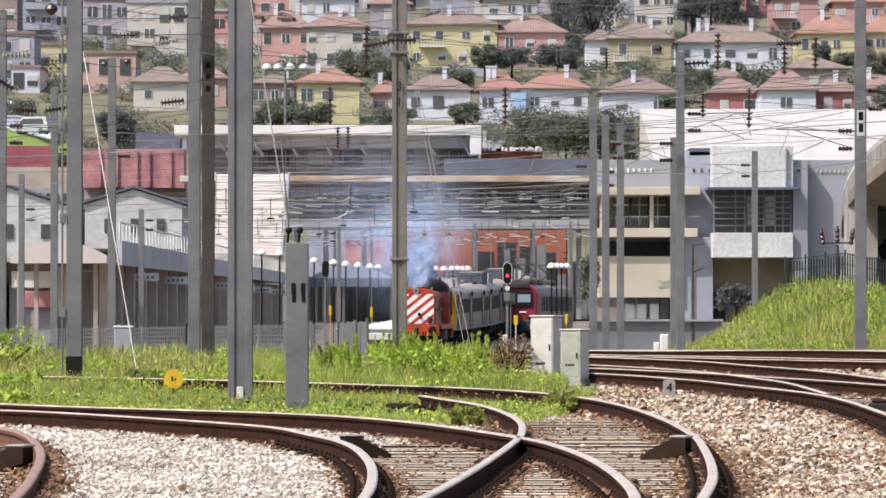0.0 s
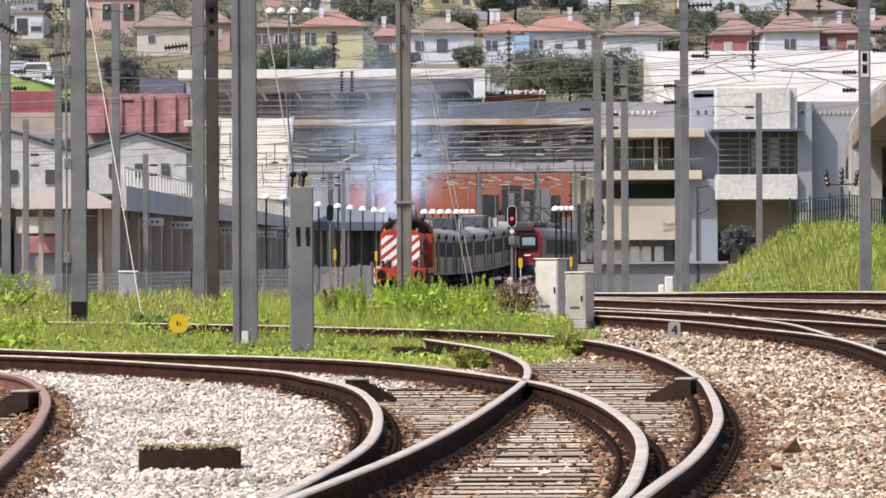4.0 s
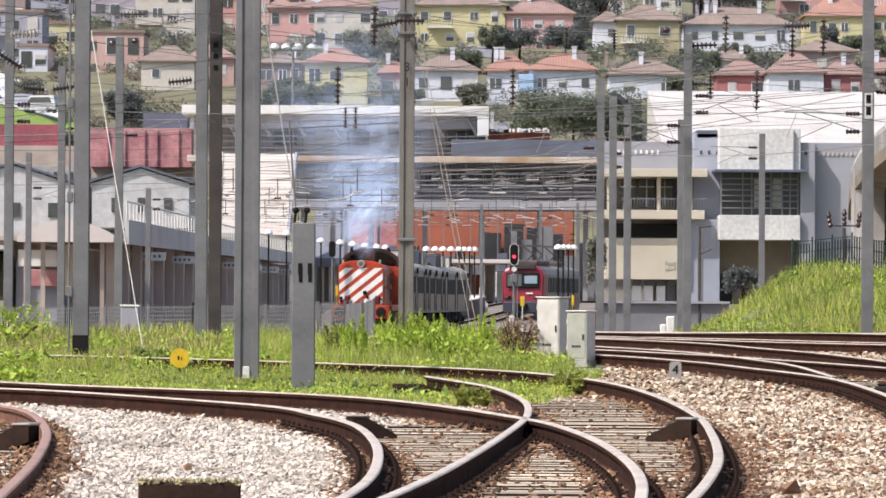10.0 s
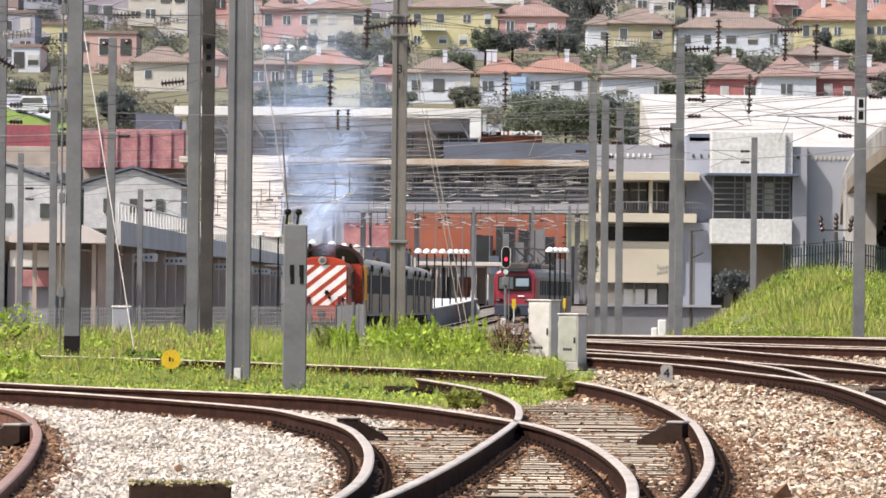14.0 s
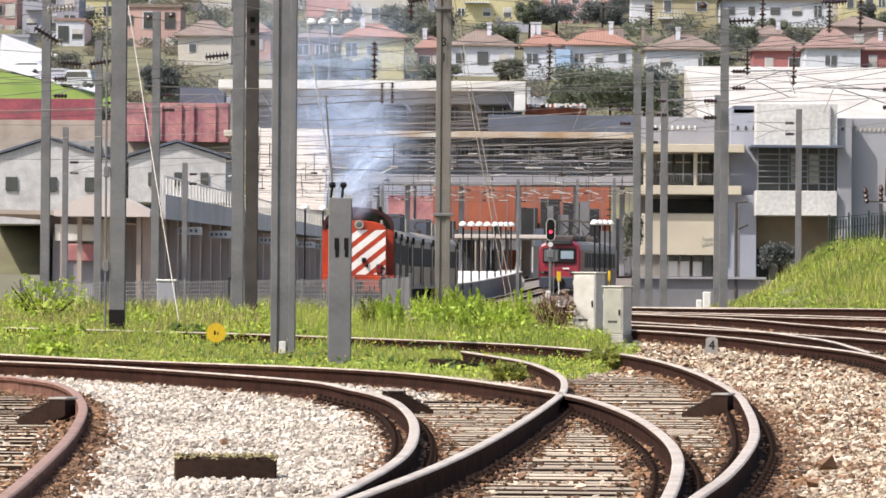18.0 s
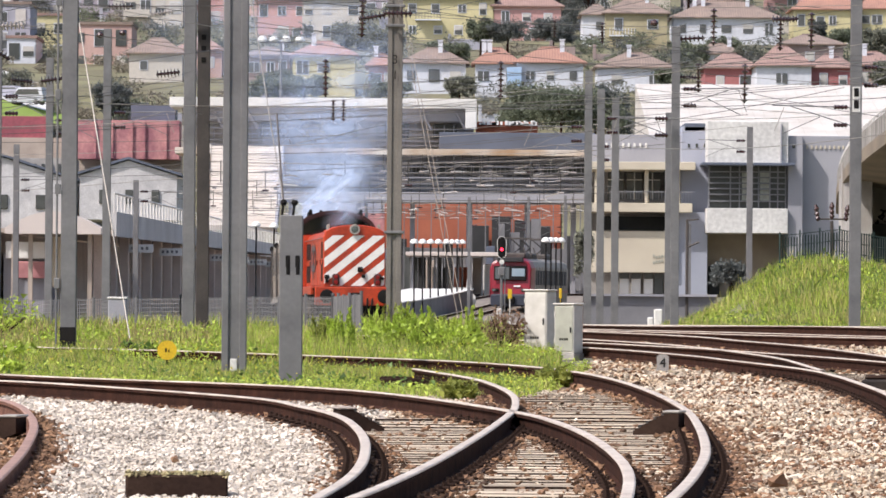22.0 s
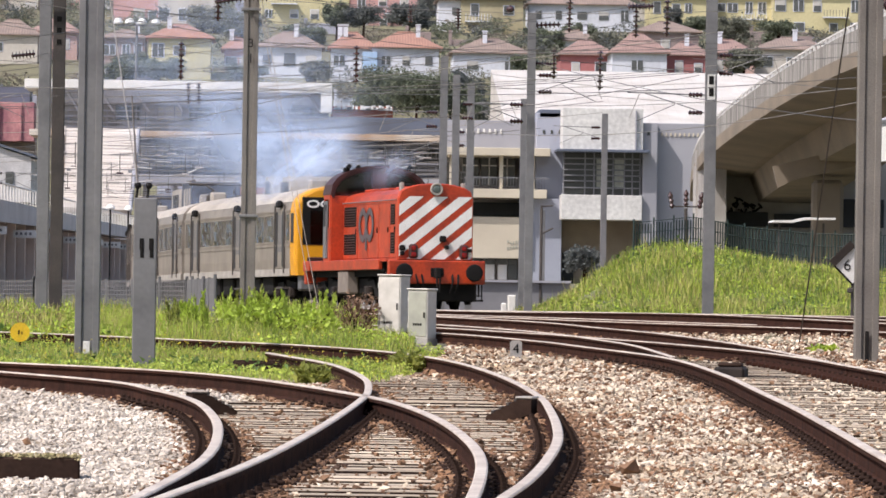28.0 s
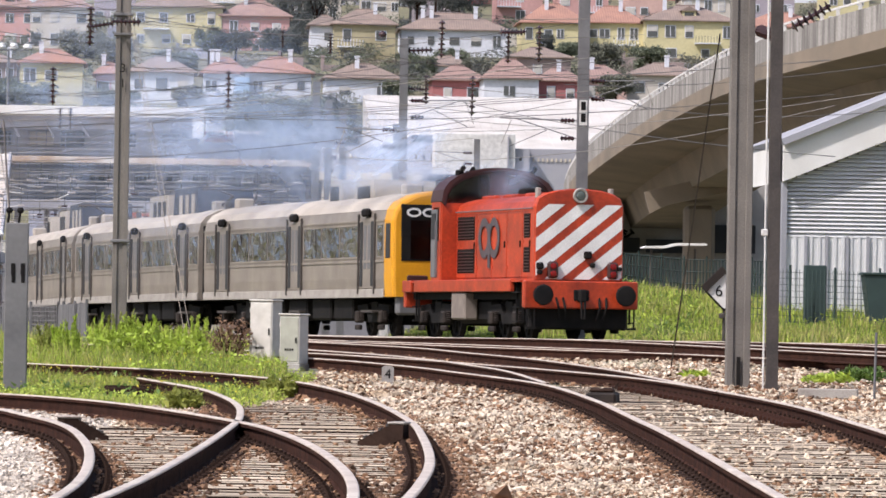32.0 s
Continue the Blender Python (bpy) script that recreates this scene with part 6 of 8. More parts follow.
for v in (332, 341, 352, 361, 372, 380):
    slab(fb, "handrail", 508, 1050, v, v + 2, D - 0.4, 0.1, M_PALEWALL if v % 2 else M_GREYSTRUCT, c=0.005)
for u in (560, 610, 650, 730, 785, 832, 880, 925, 970, 1015):
    w = slab(fb, "window", u, u + 30, 338, 356, D + 2.4, 0.2, M_GLAZING)
    for q in (0, 14, 28):
        s_ = Shape().box(across(u + q, D), D + 2.3, upright(357, D), across(u + q + 2.2, D), D + 2.38, upright(337, D)).obj("frame_bar", M_GREYSTRUCT, w)
for u in range(335, 846, 17):
    slab(fb, "upper_mullion", u, u + 1.6, 245, 311, D + 6.2, 0.2, M_PALEWALL if u % 3 else M_GREYSTRUCT, c=0.01)
for v in (262, 275, 285, 296, 304):
    slab(fb, "upper_rail", 332, 846, v, v + 2.4, D + 6, 0.1, M_PALEWALL, c=0.005)
for u in (470, 545, 600, 690, 775):
    slab(fb, "upper_opening", u, u + 42, 268, 292, D + 6.6, 0.2, M_GLAZING if u != 545 else M_BEIGE)
for u in (520, 572, 640, 735, 835, 938, 1020):
    slab(fb, "pier", u, u + 9, 405, 610, D + 2, 1.2, M_PALEWALL)
for u in (590, 655):
    slab(fb, "pipe", u, u + 5, 405, 600, D + 6, 0.6, M_BLUEWALL)
# things beneath the bridge
sw = thing("station_wall", "orange-red wall below the footbridge", "wall")
slab(sw, "wall", 690, 1002, 404, 486, 520, 0.5, M_BRICKRED)
# Flat sheets on the wall; the shade inside the openings is their dark colour.
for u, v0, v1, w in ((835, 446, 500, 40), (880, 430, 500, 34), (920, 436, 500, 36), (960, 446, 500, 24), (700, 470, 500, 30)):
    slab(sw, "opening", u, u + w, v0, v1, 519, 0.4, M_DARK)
slab(sw, "base_wall", 470, 1050, 486, 600, 524, 0.5, M_GREYSTRUCT)
slab(sw, "pale_hoarding", 545, 690, 404, 490, 522, 0.5, M_BLUEWALL, "bluish pale hoarding")
for i, (u0, u1, v0, v1, m) in enumerate(((560, 606, 430, 470, M_PALEWALL), (610, 690, 425, 470, M_PINKWALL), (600, 700, 505, 530, M_GLAZING), (560, 590, 520, 545, M_GLAZING), (640, 690, 470, 492, M_BLUEGREY), (740, 820, 515, 545, M_PALEWALL), (840, 868, 515, 560, M_WHITE), (960, 1040, 520, 560, M_GREYSTRUCT))):
    slab(sw, "panel", u0, u1, v0, v1, 516, 0.5, m)
rc = random.Random(31)
ic = thing("island_canopy", "pale flat canopy over the far platform", "canopy")
slab(ic, "canopy_roof", 728, 908, 493, 500, 436, 14, M_CREAMPANEL)
for u in range(736, 906, 21):
    slab(ic, "column", u, u + 3, 500, 575, 438, 0.3, M_GREYSTRUCT, c=0.01)
u = 734
while u < 900:
    w_ = rc.uniform(5, 17)
    top_ = rc.choice((503, 508, 514, 520))
    slab(ic, "kiosk_panel", u, u + w_, top_, 572, 446 + rc.uniform(0, 3), 0.4, rc.choice((M_PALEWALL, M_DARK, M_GLAZING, M_WHITE, M_CANOPYWALL, M_BRICKRED, M_GREYSTRUCT, M_DARK)))
    u += w_ + rc.uniform(0, 5)
hl = thing("station_hall", "low station hall with curved pale roof and brown piers", "building")
pts = [(across(545 + i * 12.5, 450), upright(492 - 24 * math.sin(math.pi * i / 12), 450)) for i in range(13)]
Shape().prism([*pts, (pts[-1][0], upright(494, 450)), (pts[0][0], upright(494, 450))], 450, 462).obj("curved_roof", M_BLUEWALL, hl)
slab(hl, "fascia", 540, 700, 492, 508, 449, 1, M_BLUEGREY)
for u in range(546, 700, 12):
    slab(hl, "pier", u, u + rc.uniform(3, 6), 508, 590, 451, 0.5, rc.choice((M_CANOPYWALL, M_COLUMN, M_GREYSTRUCT, M_DARK)))
slab(hl, "rear_wall", 540, 700, 508, 590, 456, 0.4, M_GLAZING)
u = 696
while u < 1046:
    w_ = rc.uniform(4, 20)
    slab(sw, "clutter_panel", u, u + w_, rc.uniform(430, 520), 575, 512 + rc.uniform(0, 3), 0.3, rc.choice((M_DARK, M_GLAZING, M_GREYSTRUCT, M_DARK, M_CANOPYWALL, M_BLUEGREY)))
    u += w_ + rc.uniform(4, 26)
for u in range(700, 1050, 24):
    slab(sw, "slender_post", u, u + 1.6, 404, 580, 500, 0.2, M_GREYSTRUCT, c=0.01)
# inclined stair roof
sr = thing("stair_roof", "white ribbed roof of an inclined covered stair", "roof")
a, b, c_, d_ = (Vector((across(380, 462), 462, upright(308, 462))), Vector((across(511, 462), 462, upright(308, 462))), Vector((across(498, 435), 435, upright(452, 435))), Vector((across(376, 435), 435, upright(448, 435))))
dn = Vector((0, 0.2, -0.35))
Shape().add([a, b, c_, d_, a + dn, b + dn, c_ + dn, d_ + dn], [(0, 1, 2, 3), (7, 6, 5, 4), (0, 4, 5, 1), (1, 5, 6, 2), (2, 6, 7, 3), (3, 7, 4, 0)]).obj("roof_plane", M_CREAMROOF, sr)
for i in range(1, 26):
    p, q = a.lerp(d_, i / 26), b.lerp(c_, i / 26)
    Shape().rod(p + Vector((0, -0.03, 0.03)), q + Vector((0, -0.03, 0.03)), 0.022, n=4).obj("rib", M_CREAMPANEL, sr)
for p, q in ((a, d_), (b, c_)):
    Shape().rod(p, q, 0.16, n=6).obj("edge_beam", M_RUSTY if p is a else M_PALEWALL, sr)
for u in (386, 440, 494):
    Shape().box(across(u, 448), 447, -0.4, across(u, 448) + 0.3, 447.3, upright(380, 448)).obj("post", M_GREYSTRUCT, sr)

# platform canopy
pc = thing("platform_canopy", "long grey platform canopy on slender columns", "canopy")
n0, n1 = Vector((across(212, 262), 262, 0)), Vector((across(522, 432), 432, 0))
way = (n1 - n0).normalized()
nrm = Vector((way.y, -way.x, 0))
def along(s, off=0.0, z=0.0):
    p = n0.lerp(n1, s) + nrm * off
    return Vector((p.x, p.y, z))
Shape().add([along(0, 0.1, 3.75), along(1, 0.1, 4.05), along(1, 0.1, 4.75), along(0, 0.1, 4.9), along(0, -0.1, 3.75), along(1, -0.1, 4.05), along(1, -0.1, 4.75), along(0, -0.1, 4.9)],
            [(0, 1, 2, 3), (7, 6, 5, 4), (0, 4, 5, 1), (3, 2, 6, 7), (0, 3, 7, 4), (1, 5, 6, 2)]).obj("fascia", M_FASCIA, pc, "pale grey canopy fascia")
Shape().add([along(0, 0, 3.85), along(1, 0, 4.1), along(1, -9, 4.2), along(0, -9, 3.95), along(0, 0, 4.05), along(1, 0, 4.3), along(1, -9, 4.4), along(0, -9, 4.15)],
            [(0, 1, 2, 3), (7, 6, 5, 4), (0, 4, 5, 1), (3, 2, 6, 7), (0, 3, 7, 4), (1, 5, 6, 2)]).obj("canopy_deck", M_CANOPYWALL, pc)
for i in range(80):
    s = i / 80
    Shape().rod(along(s, 0.0, 4.85 - 0.15 * s), along(s, 0.0, 5.75 - 0.15 * s), 0.035, n=4).obj("baluster", M_PLATE, pc)
Shape().rod(along(0, 0, 5.75), along(1, 0, 5.6), 0.05, n=4).obj("top_rail", M_PLATE, pc)
for i in range(22):
    s = (i + 0.3) / 22
    Shape().box(-0.24, -0.3, -0.5, 0.24, 0.3, 3.9, Matrix.Translation(along(s, -0.9)), c=0.03).obj("column", M_COLUMN, pc)
for i in range(7):
    s = (i + 0.6) / 8
    hs = Shape().box(-0.6, -0.06, 3.1, 0.6, 0.06, 3.5, Matrix.Translation(along(s, 0.3))).obj("hanging_sign", M_WHITE, pc)
    for k in range(4):
        Shape().box(-0.48 + k * 0.24, -0.075, 3.24, -0.36 + k * 0.24, -0.062, 3.38, Matrix.Translation(along(s, 0.3))).obj("lettering_bar", M_GREYPAINT, hs)
Shape().add([along(0, -5.5, -0.5), along(1, -5.5, -0.5), along(1, -5.5, 3.9), along(0, -5.5, 3.9)], [(0, 1, 2, 3)]).obj("rear_wall", M_COLUMN, pc)
sh = thing("arched_shelter", "white arched platform shelter roof", "shelter")
pts = []
for i in range(13):
    u = 18 + i * 14.2
    pts.append((across(u, 258), upright(462 - 36 * math.sin(math.pi * (i + 0.8) / 13.6), 258)))
Shape().prism([*pts, (pts[-1][0], upright(466, 258)), (pts[0][0], upright(466, 258))], 258, 262).obj("arched_roof", M_CREAMPANEL, sh)
for u in (30, 60, 130, 165):
    Shape().box(across(u, 259), 259, -0.5, across(u, 259) + 0.2, 259.2, upright(464, 259)).obj("leg", M_CANOPYWALL, sh)
Shape().box(across(14, 262), 263, -0.5, across(100, 262), 266, upright(500, 262)).obj("kiosk", M_PALEWALL, sh)
for u0, u1, v0, v1, m in ((20, 90, 480, 510, M_WHITE), (40, 95, 515, 545, M_PINKWALL), (100, 120, 470, 560, M_BEIGE)):
    slab(sh, "panel", u0, u1, v0, v1, 262.5, 0.2, m)

# platform with lamps
pl = thing("platform", "station platform with a white edge", "platform", kind="structure")
def deck(z0, z1, name, material, label="", grow=0.0, far=401.0, wide=4.6):
    """A length of the platform, its edge following the curved track."""
    s_ = Shape()
    rings = []
    for y in np.linspace(352 - grow, far + grow, 14).tolist():
        xr, zp = train_x(y) - 1.75 + grow, train_z(y) + 1.12
        rings.append([(xr - wide, y, zp + z0), (xr, y, zp + z0), (xr, y, zp + z1), (xr - wide, y, zp + z1)])
    s_.loft(rings).obj(name, material, pl, label)
deck(-2.0, -0.08, "platform_slab", M_GREYSTRUCT)
deck(-0.076, 0.0, "paving", M_WHITE, "bright pale platform paving", 0.06)
slab(pl, "far_platform", 640, 700, 590, 602, 345, 20, M_WHITE)
gt = thing("platform_ramp", "white concrete ramp at the end of the platform", "ramp", pose(train_x(402) - 2.4, 402, train_z(402)))
Shape().prism(((-0.9, 0), (0.75, 0), (0.75, 0.55), (0.45, 0.9), (0.35, 1.75), (0.15, 1.75), (0.1, 1.2), (-0.9, 1.2)), -0.6, 0.6).obj("ramp", M_WHITE, gt)


def globe_lamp(u, v, d, foot):
    l = thing("platform_lamp", "white globe lamp on a slim dark post", "lamp", pose(across(u, d), d, -0.4), "platform lamps")
    z = upright(v, d) + 0.4
    Shape().rod((0, 0, 0), (0, 0, z), 0.05, n=6).obj("post", M_BLACK, l)
    Shape().turn(((0.02, -0.04), (0.26, 0.0), (0.27, 0.06), (0.2, 0.2), (0.1, 0.27), (0.02, 0.29)), (0, 0, z), 12).obj("shade", M_GLOBE, l)


for u, v, d in ((463, 450, 330), (495, 452, 340), (556, 464, 350), (590, 467, 358), (612, 470, 362), (634, 472, 370), (655, 474, 376), (670, 475, 382), (743, 478, 358), (758, 478, 364), (772, 478, 370), (786, 478, 376), (800, 478, 382), (810, 478, 387), (819, 478, 391), (828, 478, 396), (976, 474, 330), (985, 474, 340), (994, 474, 350), (1003, 474, 360)):
    globe_lamp(u, v, d, 0)
for u, v in ((582, 545), (655, 548), (1000, 560), (1028, 600)):
    tagged(Shape().box(across(u, 300), 300, upright(v + 14, 300), across(u + 5, 300), 300.15, upright(v - 4, 300), c=0.02).box(across(u + 2, 300), 300.02, -0.6, across(u + 3, 300), 300.08, upright(v + 14, 300)).obj("platform_sign", M_SIGNYELLOW), "small yellow sign on the platform", "sign")


def emu():
    e = thing("standing_train", "crimson fronted electric train standing in the station", "train", pose(across(913, 385), 385, rail_level(385), 0, 0, -8))
    def ring(y, s=1.0, top=3.62, low=0.55, m=0.0):
        r = [(-1.36 * s, y, low), (-1.43 * s, y, 1.2), (-1.45 * s, y + m, 2.9), (-1.28 * s, y + m, top - 0.28), (-0.8 * s, y + m, top - 0.04), (-0.3 * s, y + m, top)]
        return r + [(-x, b, z) for x, b, z in r[::-1]]
    cab = Shape().loft([ring(0.0, 0.94, 3.42, m=0.25), ring(0.12, 0.985, 3.55, m=0.2), ring(0.9), ring(2.2)]).obj("cab_front", M_REDTRAIN, e, "crimson cab front")
    Shape().loft([ring(2.2), ring(21.5)]).obj("body", M_STAINLESS, e)
    tilt = Matrix.Rotation(math.radians(-7.0), 4, "X")
    at = Matrix.Translation((0, -0.02, 2.05)) @ tilt
    ws = Shape().box(-1.12, -0.03, 0, 1.12, 0.05, 1.0, c=0.04).obj("windscreen_surround", M_BLACK, cab, at=at)
    Shape().box(-1.02, -0.045, 0.1, -0.06, -0.028, 0.9, c=0.01).obj("pane", M_GLAZING, ws, "dark windscreen pane")
    Shape().box(0.12, -0.045, 0.28, 1.0, -0.028, 0.82, c=0.01).obj("pane", M_SKYPANE, ws, "windscreen pane with a painted pale sky reflection")
    Shape().box(-0.9, -0.1, 3.3, 0.9, 0.2, 3.62, c=0.05).obj("destination_box", M_DARK, cab)
    Shape().box(-1.34, -0.1, 0.28, 1.34, 0.5, 1.12, c=0.1).obj("skirt", M_NAVY, cab, "dark blue-grey lower front")
    Shape().box(-0.35, -0.3, 0.5, 0.35, 0.0, 0.95, c=0.05).obj("coupler", M_BLACK, cab)
    for x in (-1.0, 1.0):
        lp = Shape().box(x - 0.24, -0.07, 1.3, x + 0.24, 0.05, 1.5, c=0.03).obj("lamp_housing", M_BLACK, cab)
        Shape().box(x - 0.2, -0.09, 1.33, x, -0.068, 1.47, c=0.01).obj("lens", M_LENS, lp)
    Shape().box(0.25, -0.02, 1.62, 0.7, 0.02, 1.72).obj("lettering_bar", M_STRIPE, cab)
    for s in (-1, 1):
        Shape().box(s * 1.455 - 0.012, 2.6, 1.75, s * 1.455 + 0.012, 20.5, 2.75).obj("window_band", M_DARK, e)
        for y in np.arange(3.0, 20.5, 1.55).tolist():
            Shape().box(s * 1.47 - 0.015, y, 0.75, s * 1.47 + 0.015, y + 0.14, 3.0).obj("side_rib", M_STAINLESS, e)
        Shape().box(s * 1.46 - 0.01, 2.3, 1.25, s * 1.46 + 0.01, 21.4, 1.4).obj("red_band", M_REDTRAIN, e)
    for y in (1.4, 5.2, 13.0):
        Shape().box(-0.9, y, 3.55, 0.9, y + 2.6, 3.95, c=0.1).obj("roof_box", M_DARKSTEEL, e)
    for y in (3.6, 9.0, 16.0):
        Shape().rod((-0.6, y, 3.6), (0.1, y + 1.4, 4.35), 0.05).rod((0.1, y + 1.4, 4.35), (-0.5, y + 0.6, 4.95), 0.04).rod((-1.0, y + 0.6, 4.98), (1.0, y + 0.6, 4.98), 0.04).rod((0.7, y, 3.6), (0.3, y + 1.4, 4.35), 0.05).obj("pantograph", M_DARKSTEEL, e)
    for y in (3.4, 17.6):
        bogie(e, y, 2.4, 0.45)


emu()


def colour_light(u, v, d, lit, label):
    s = thing("colour_light_signal", label, "signal", pose(across(u, d), d, ground_z(across(u, d), d)))
    z = upright(v, d) - ground_z(across(u, d), d)
    n = 16
    out = [(0.17 * math.cos(i * 2 * math.pi / n), z + (0.22 if math.sin(i * 2 * math.pi / n) >= 0 else -0.22) + 0.17 * math.sin(i * 2 * math.pi / n)) for i in range(n)]
    Shape().prism(out, -0.03, 0.05).obj("backboard", M_BLACK, s)
    if lit:
        Shape().loft([[(a * k, y, z + (b - z) * (1 + (k - 1) * 0.4)) for a, b in out] for k, y in ((1.0, -0.032), (1.0, -0.05), (0.88, -0.05), (0.88, -0.032))], True, False).obj("white_border", M_PLATE, s)
        for k, m in ((-0.08, M_LIT), (0.22, M_BLACK), (-0.32, M_BLACK)):
            Shape().prism([(0.055 * math.cos(i * math.pi / 6), z + k + 0.055 * math.sin(i * math.pi / 6)) for i in range(12)], -0.06, -0.03).obj("lens", m, s)
        Shape().prism([(0.09 * math.cos(i * math.pi / 6), z - 0.52 + 0.09 * math.sin(i * math.pi / 6)) for i in range(12)], -0.04, 0.02).obj("marker_disc", M_PLATE, s)
        Shape().box(-0.12, -0.05, z - 1.0, 0.12, 0.05, z - 0.7, c=0.02).obj("equipment_box", M_GREYPAINT, s)
        Shape().box(-0.17, -0.1, 0, 0.02, 0.1, 0.9, c=0.03).obj("base_box", M_PLATE, s)
    Shape().rod((0, 0.08, 0), (0, 0.08, z + 0.1), 0.05).obj("post", M_STEEL, s)
    Shape().rod((0.12, 0.08, 0.2), (0.12, 0.08, z - 0.6), 0.02).obj("ladder", M_STEEL, s)


colour_light(898, 484, 200, True, "colour light signal showing red")
colour_light(576, 476, 275, False, "black back of a colour light signal")
ys_ = thing("marker_plate", "small yellow plate on a thin post", "sign", pose(across(913, 196), 196, -0.5))
Shape().rod((0, 0, 0), (0, 0, 1.6), 0.02).obj("post", M_PLATE, ys_)
Shape().box(-0.07, -0.02, upright(575, 196) + 0.5, 0.07, 0.0, upright(558, 196) + 0.5, c=0.01).obj("plate", M_SIGNYELLOW, ys_)
gb_ = thing("line_cabinet", "small pale grey cabinet in the grass", "cabinet", pose(across(219, 135), 135, rail_level(135) - 0.3))
Shape().box(-0.22, -0.15, 0, 0.22, 0.15, 0.85, c=0.02).obj("body", M_PALEWALL, gb_)
Shape().box(-0.24, -0.17, 0.85, 0.24, 0.17, 0.9, c=0.01).obj("lid", M_WHITE, gb_)


def shed(u0, u1, v_eave, v_ridge, v_base, d, wall, roof, label, deep=25):
    b = thing("industrial_shed", label, "shed")
    x0, x1 = across(u0, d), across(u1, d)
    ze, zr, zb = upright(v_eave, d), upright(v_ridge, d), upright(v_base, d)
    Shape().prism(((x0, zb), (x1, zb), (x1, ze), ((x0 + x1) / 2, zr), (x0, ze)), d, d + deep).obj("gable_wall", wall, b)
    xm = (x0 + x1) / 2
    for s in (0, 1):
        xe = x0 - 0.5 if s == 0 else x1 + 0.5
        Shape().add([(xe, d - 0.4, ze), (xm, d - 0.4, zr + 0.12), (xm, d + deep, zr + 0.12), (xe, d + deep, ze), (xe, d - 0.4, ze + 0.25), (xm, d - 0.4, zr + 0.37), (xm, d + deep, zr + 0.37), (xe, d + deep, ze + 0.25)],
                    [(3, 2, 1, 0), (4, 5, 6, 7), (0, 1, 5, 4), (2, 3, 7, 6), (0, 4, 7, 3), (1, 2, 6, 5)]).obj("roof_slope", roof, b)
    for i in range(3):
        u = u0 + (u1 - u0) * (0.2 + 0.27 * i)
        slab(b, "opening", u, u + (u1 - u0) * 0.08, v_eave + 25, v_eave + 50, d - 0.2, 0.2, M_GLAZING)
    return b


shed(-120, 140, 372, 330, 480, 585, M_DIRTYWHITE, M_BLUEGREY, "white gabled railway workshop")
shed(150, 322, 362, 335, 440, 570, M_DIRTYWHITE, M_BLUEGREY, "white gabled workshop with dark roof")
rw = thing("retaining_wall", "weathered red and pink terrace wall", "wall")
slab(rw, "wall", 145, 326, 264, 333, 600, 6, M_PINKWALL)
slab(rw, "wall", -80, 92, 258, 300, 605, 6, M_CRIMSONWALL)
slab(rw, "stone_base", -80, 330, 296, 380, 603.5, 3, M_CANOPYWALL)
for u in (175, 205, 240, 262, 300):
    slab(rw, "buttress", u, u + 4, 266, 332, 599.75, 0.2, M_PINKWALL)
slab(rw, "tank_hut", 240, 318, 236, 266, 604, 6, M_BLUEGREY)
bl = thing("brick_block", "grey stone building behind the platforms", "building")
slab(bl, "wall", 0, 140, 332, 372, 590, 8, M_CONCRETE)
for u in range(40, 135, 14):
    slab(bl, "window", u, u + 6, 342, 358, 589.8, 0.2, M_GLAZING)

# depot building
db = thing("depot_building", "grey concrete depot with projecting glazed bay", "building")
D = 460
slab(db, "main_wall", 1215, 1262, 268, 600, D + 4, 18, M_BLUEWALL)
slab(db, "upper_wall", 1056, 1262, 283, 332, D + 5, 18, M_PALEWALL)
slab(db, "recess_wall", 1056, 1215, 332, 600, D + 12, 1, M_CONCRETE)
slab(db, "parapet_box", 1220, 1262, 262, 276, D + 4, 10, M_BLUEGREY)
slab(db, "balcony_slab", 1050, 1240, 331, 345, D + 2, 9, M_BEIGE)
slab(db, "balcony_slab", 1050, 1235, 404, 420, D + 2, 9, M_BEIGE)
bp_ = slab(db, "beige_panel", 1060, 1202, 454, 527, D + 3, 6, M_BEIGE)
for k in range(9):
    u = 1168 + (k % 5) * 5
    v = 494 + 9 * (k // 5) + (k * 7) % 4
    Shape().box(across(u, D), D + 2.95, upright(v + 5, D), across(u + 3, D), D + 2.99, upright(v, D)).obj("lettering_bar", M_CABGREEN, bp_)
slab(db, "pale_wall", 1202, 1262, 420, 582, D + 3.5, 3, M_BLUEWALL)
slab(db, "lower_slab", 1060, 1200, 570, 582, D + 3, 8, M_PALEWALL)
slab(db, "dark_strip", 1070, 1200, 428, 452, D + 6, 1, M_DARK)
slab(db, "undercroft", 1056, 1330, 582, 640, D + 8, 1, M_GREYSTRUCT)
for u in (1062, 1150, 1206):
    slab(db, "column", u, u + 7, 345, 404, D + 3, 0.6, M_BEIGE)
for u in (1085, 1118, 1150):
    w = slab(db, "window", u, u + 28, 350, 398, D + 10, 0.3, M_GLAZING)
    slab(db, "window_frame", u + 13, u + 15, 350, 398, D + 9.8, 0.15, M_WHITE, c=0.01)
    slab(db, "window_frame", u, u + 28, 362, 364, D + 9.8, 0.15, M_WHITE, c=0.01)
for u in range(1090, 1235, 5):
    slab(db, "baluster", u, u + 0.8, 384, 404, D + 2, 0.05, M_GREYSTRUCT, c=0.003)
slab(db, "balcony_rail", 1088, 1238, 383, 385, D + 2, 0.08, M_GREYSTRUCT, c=0.005)
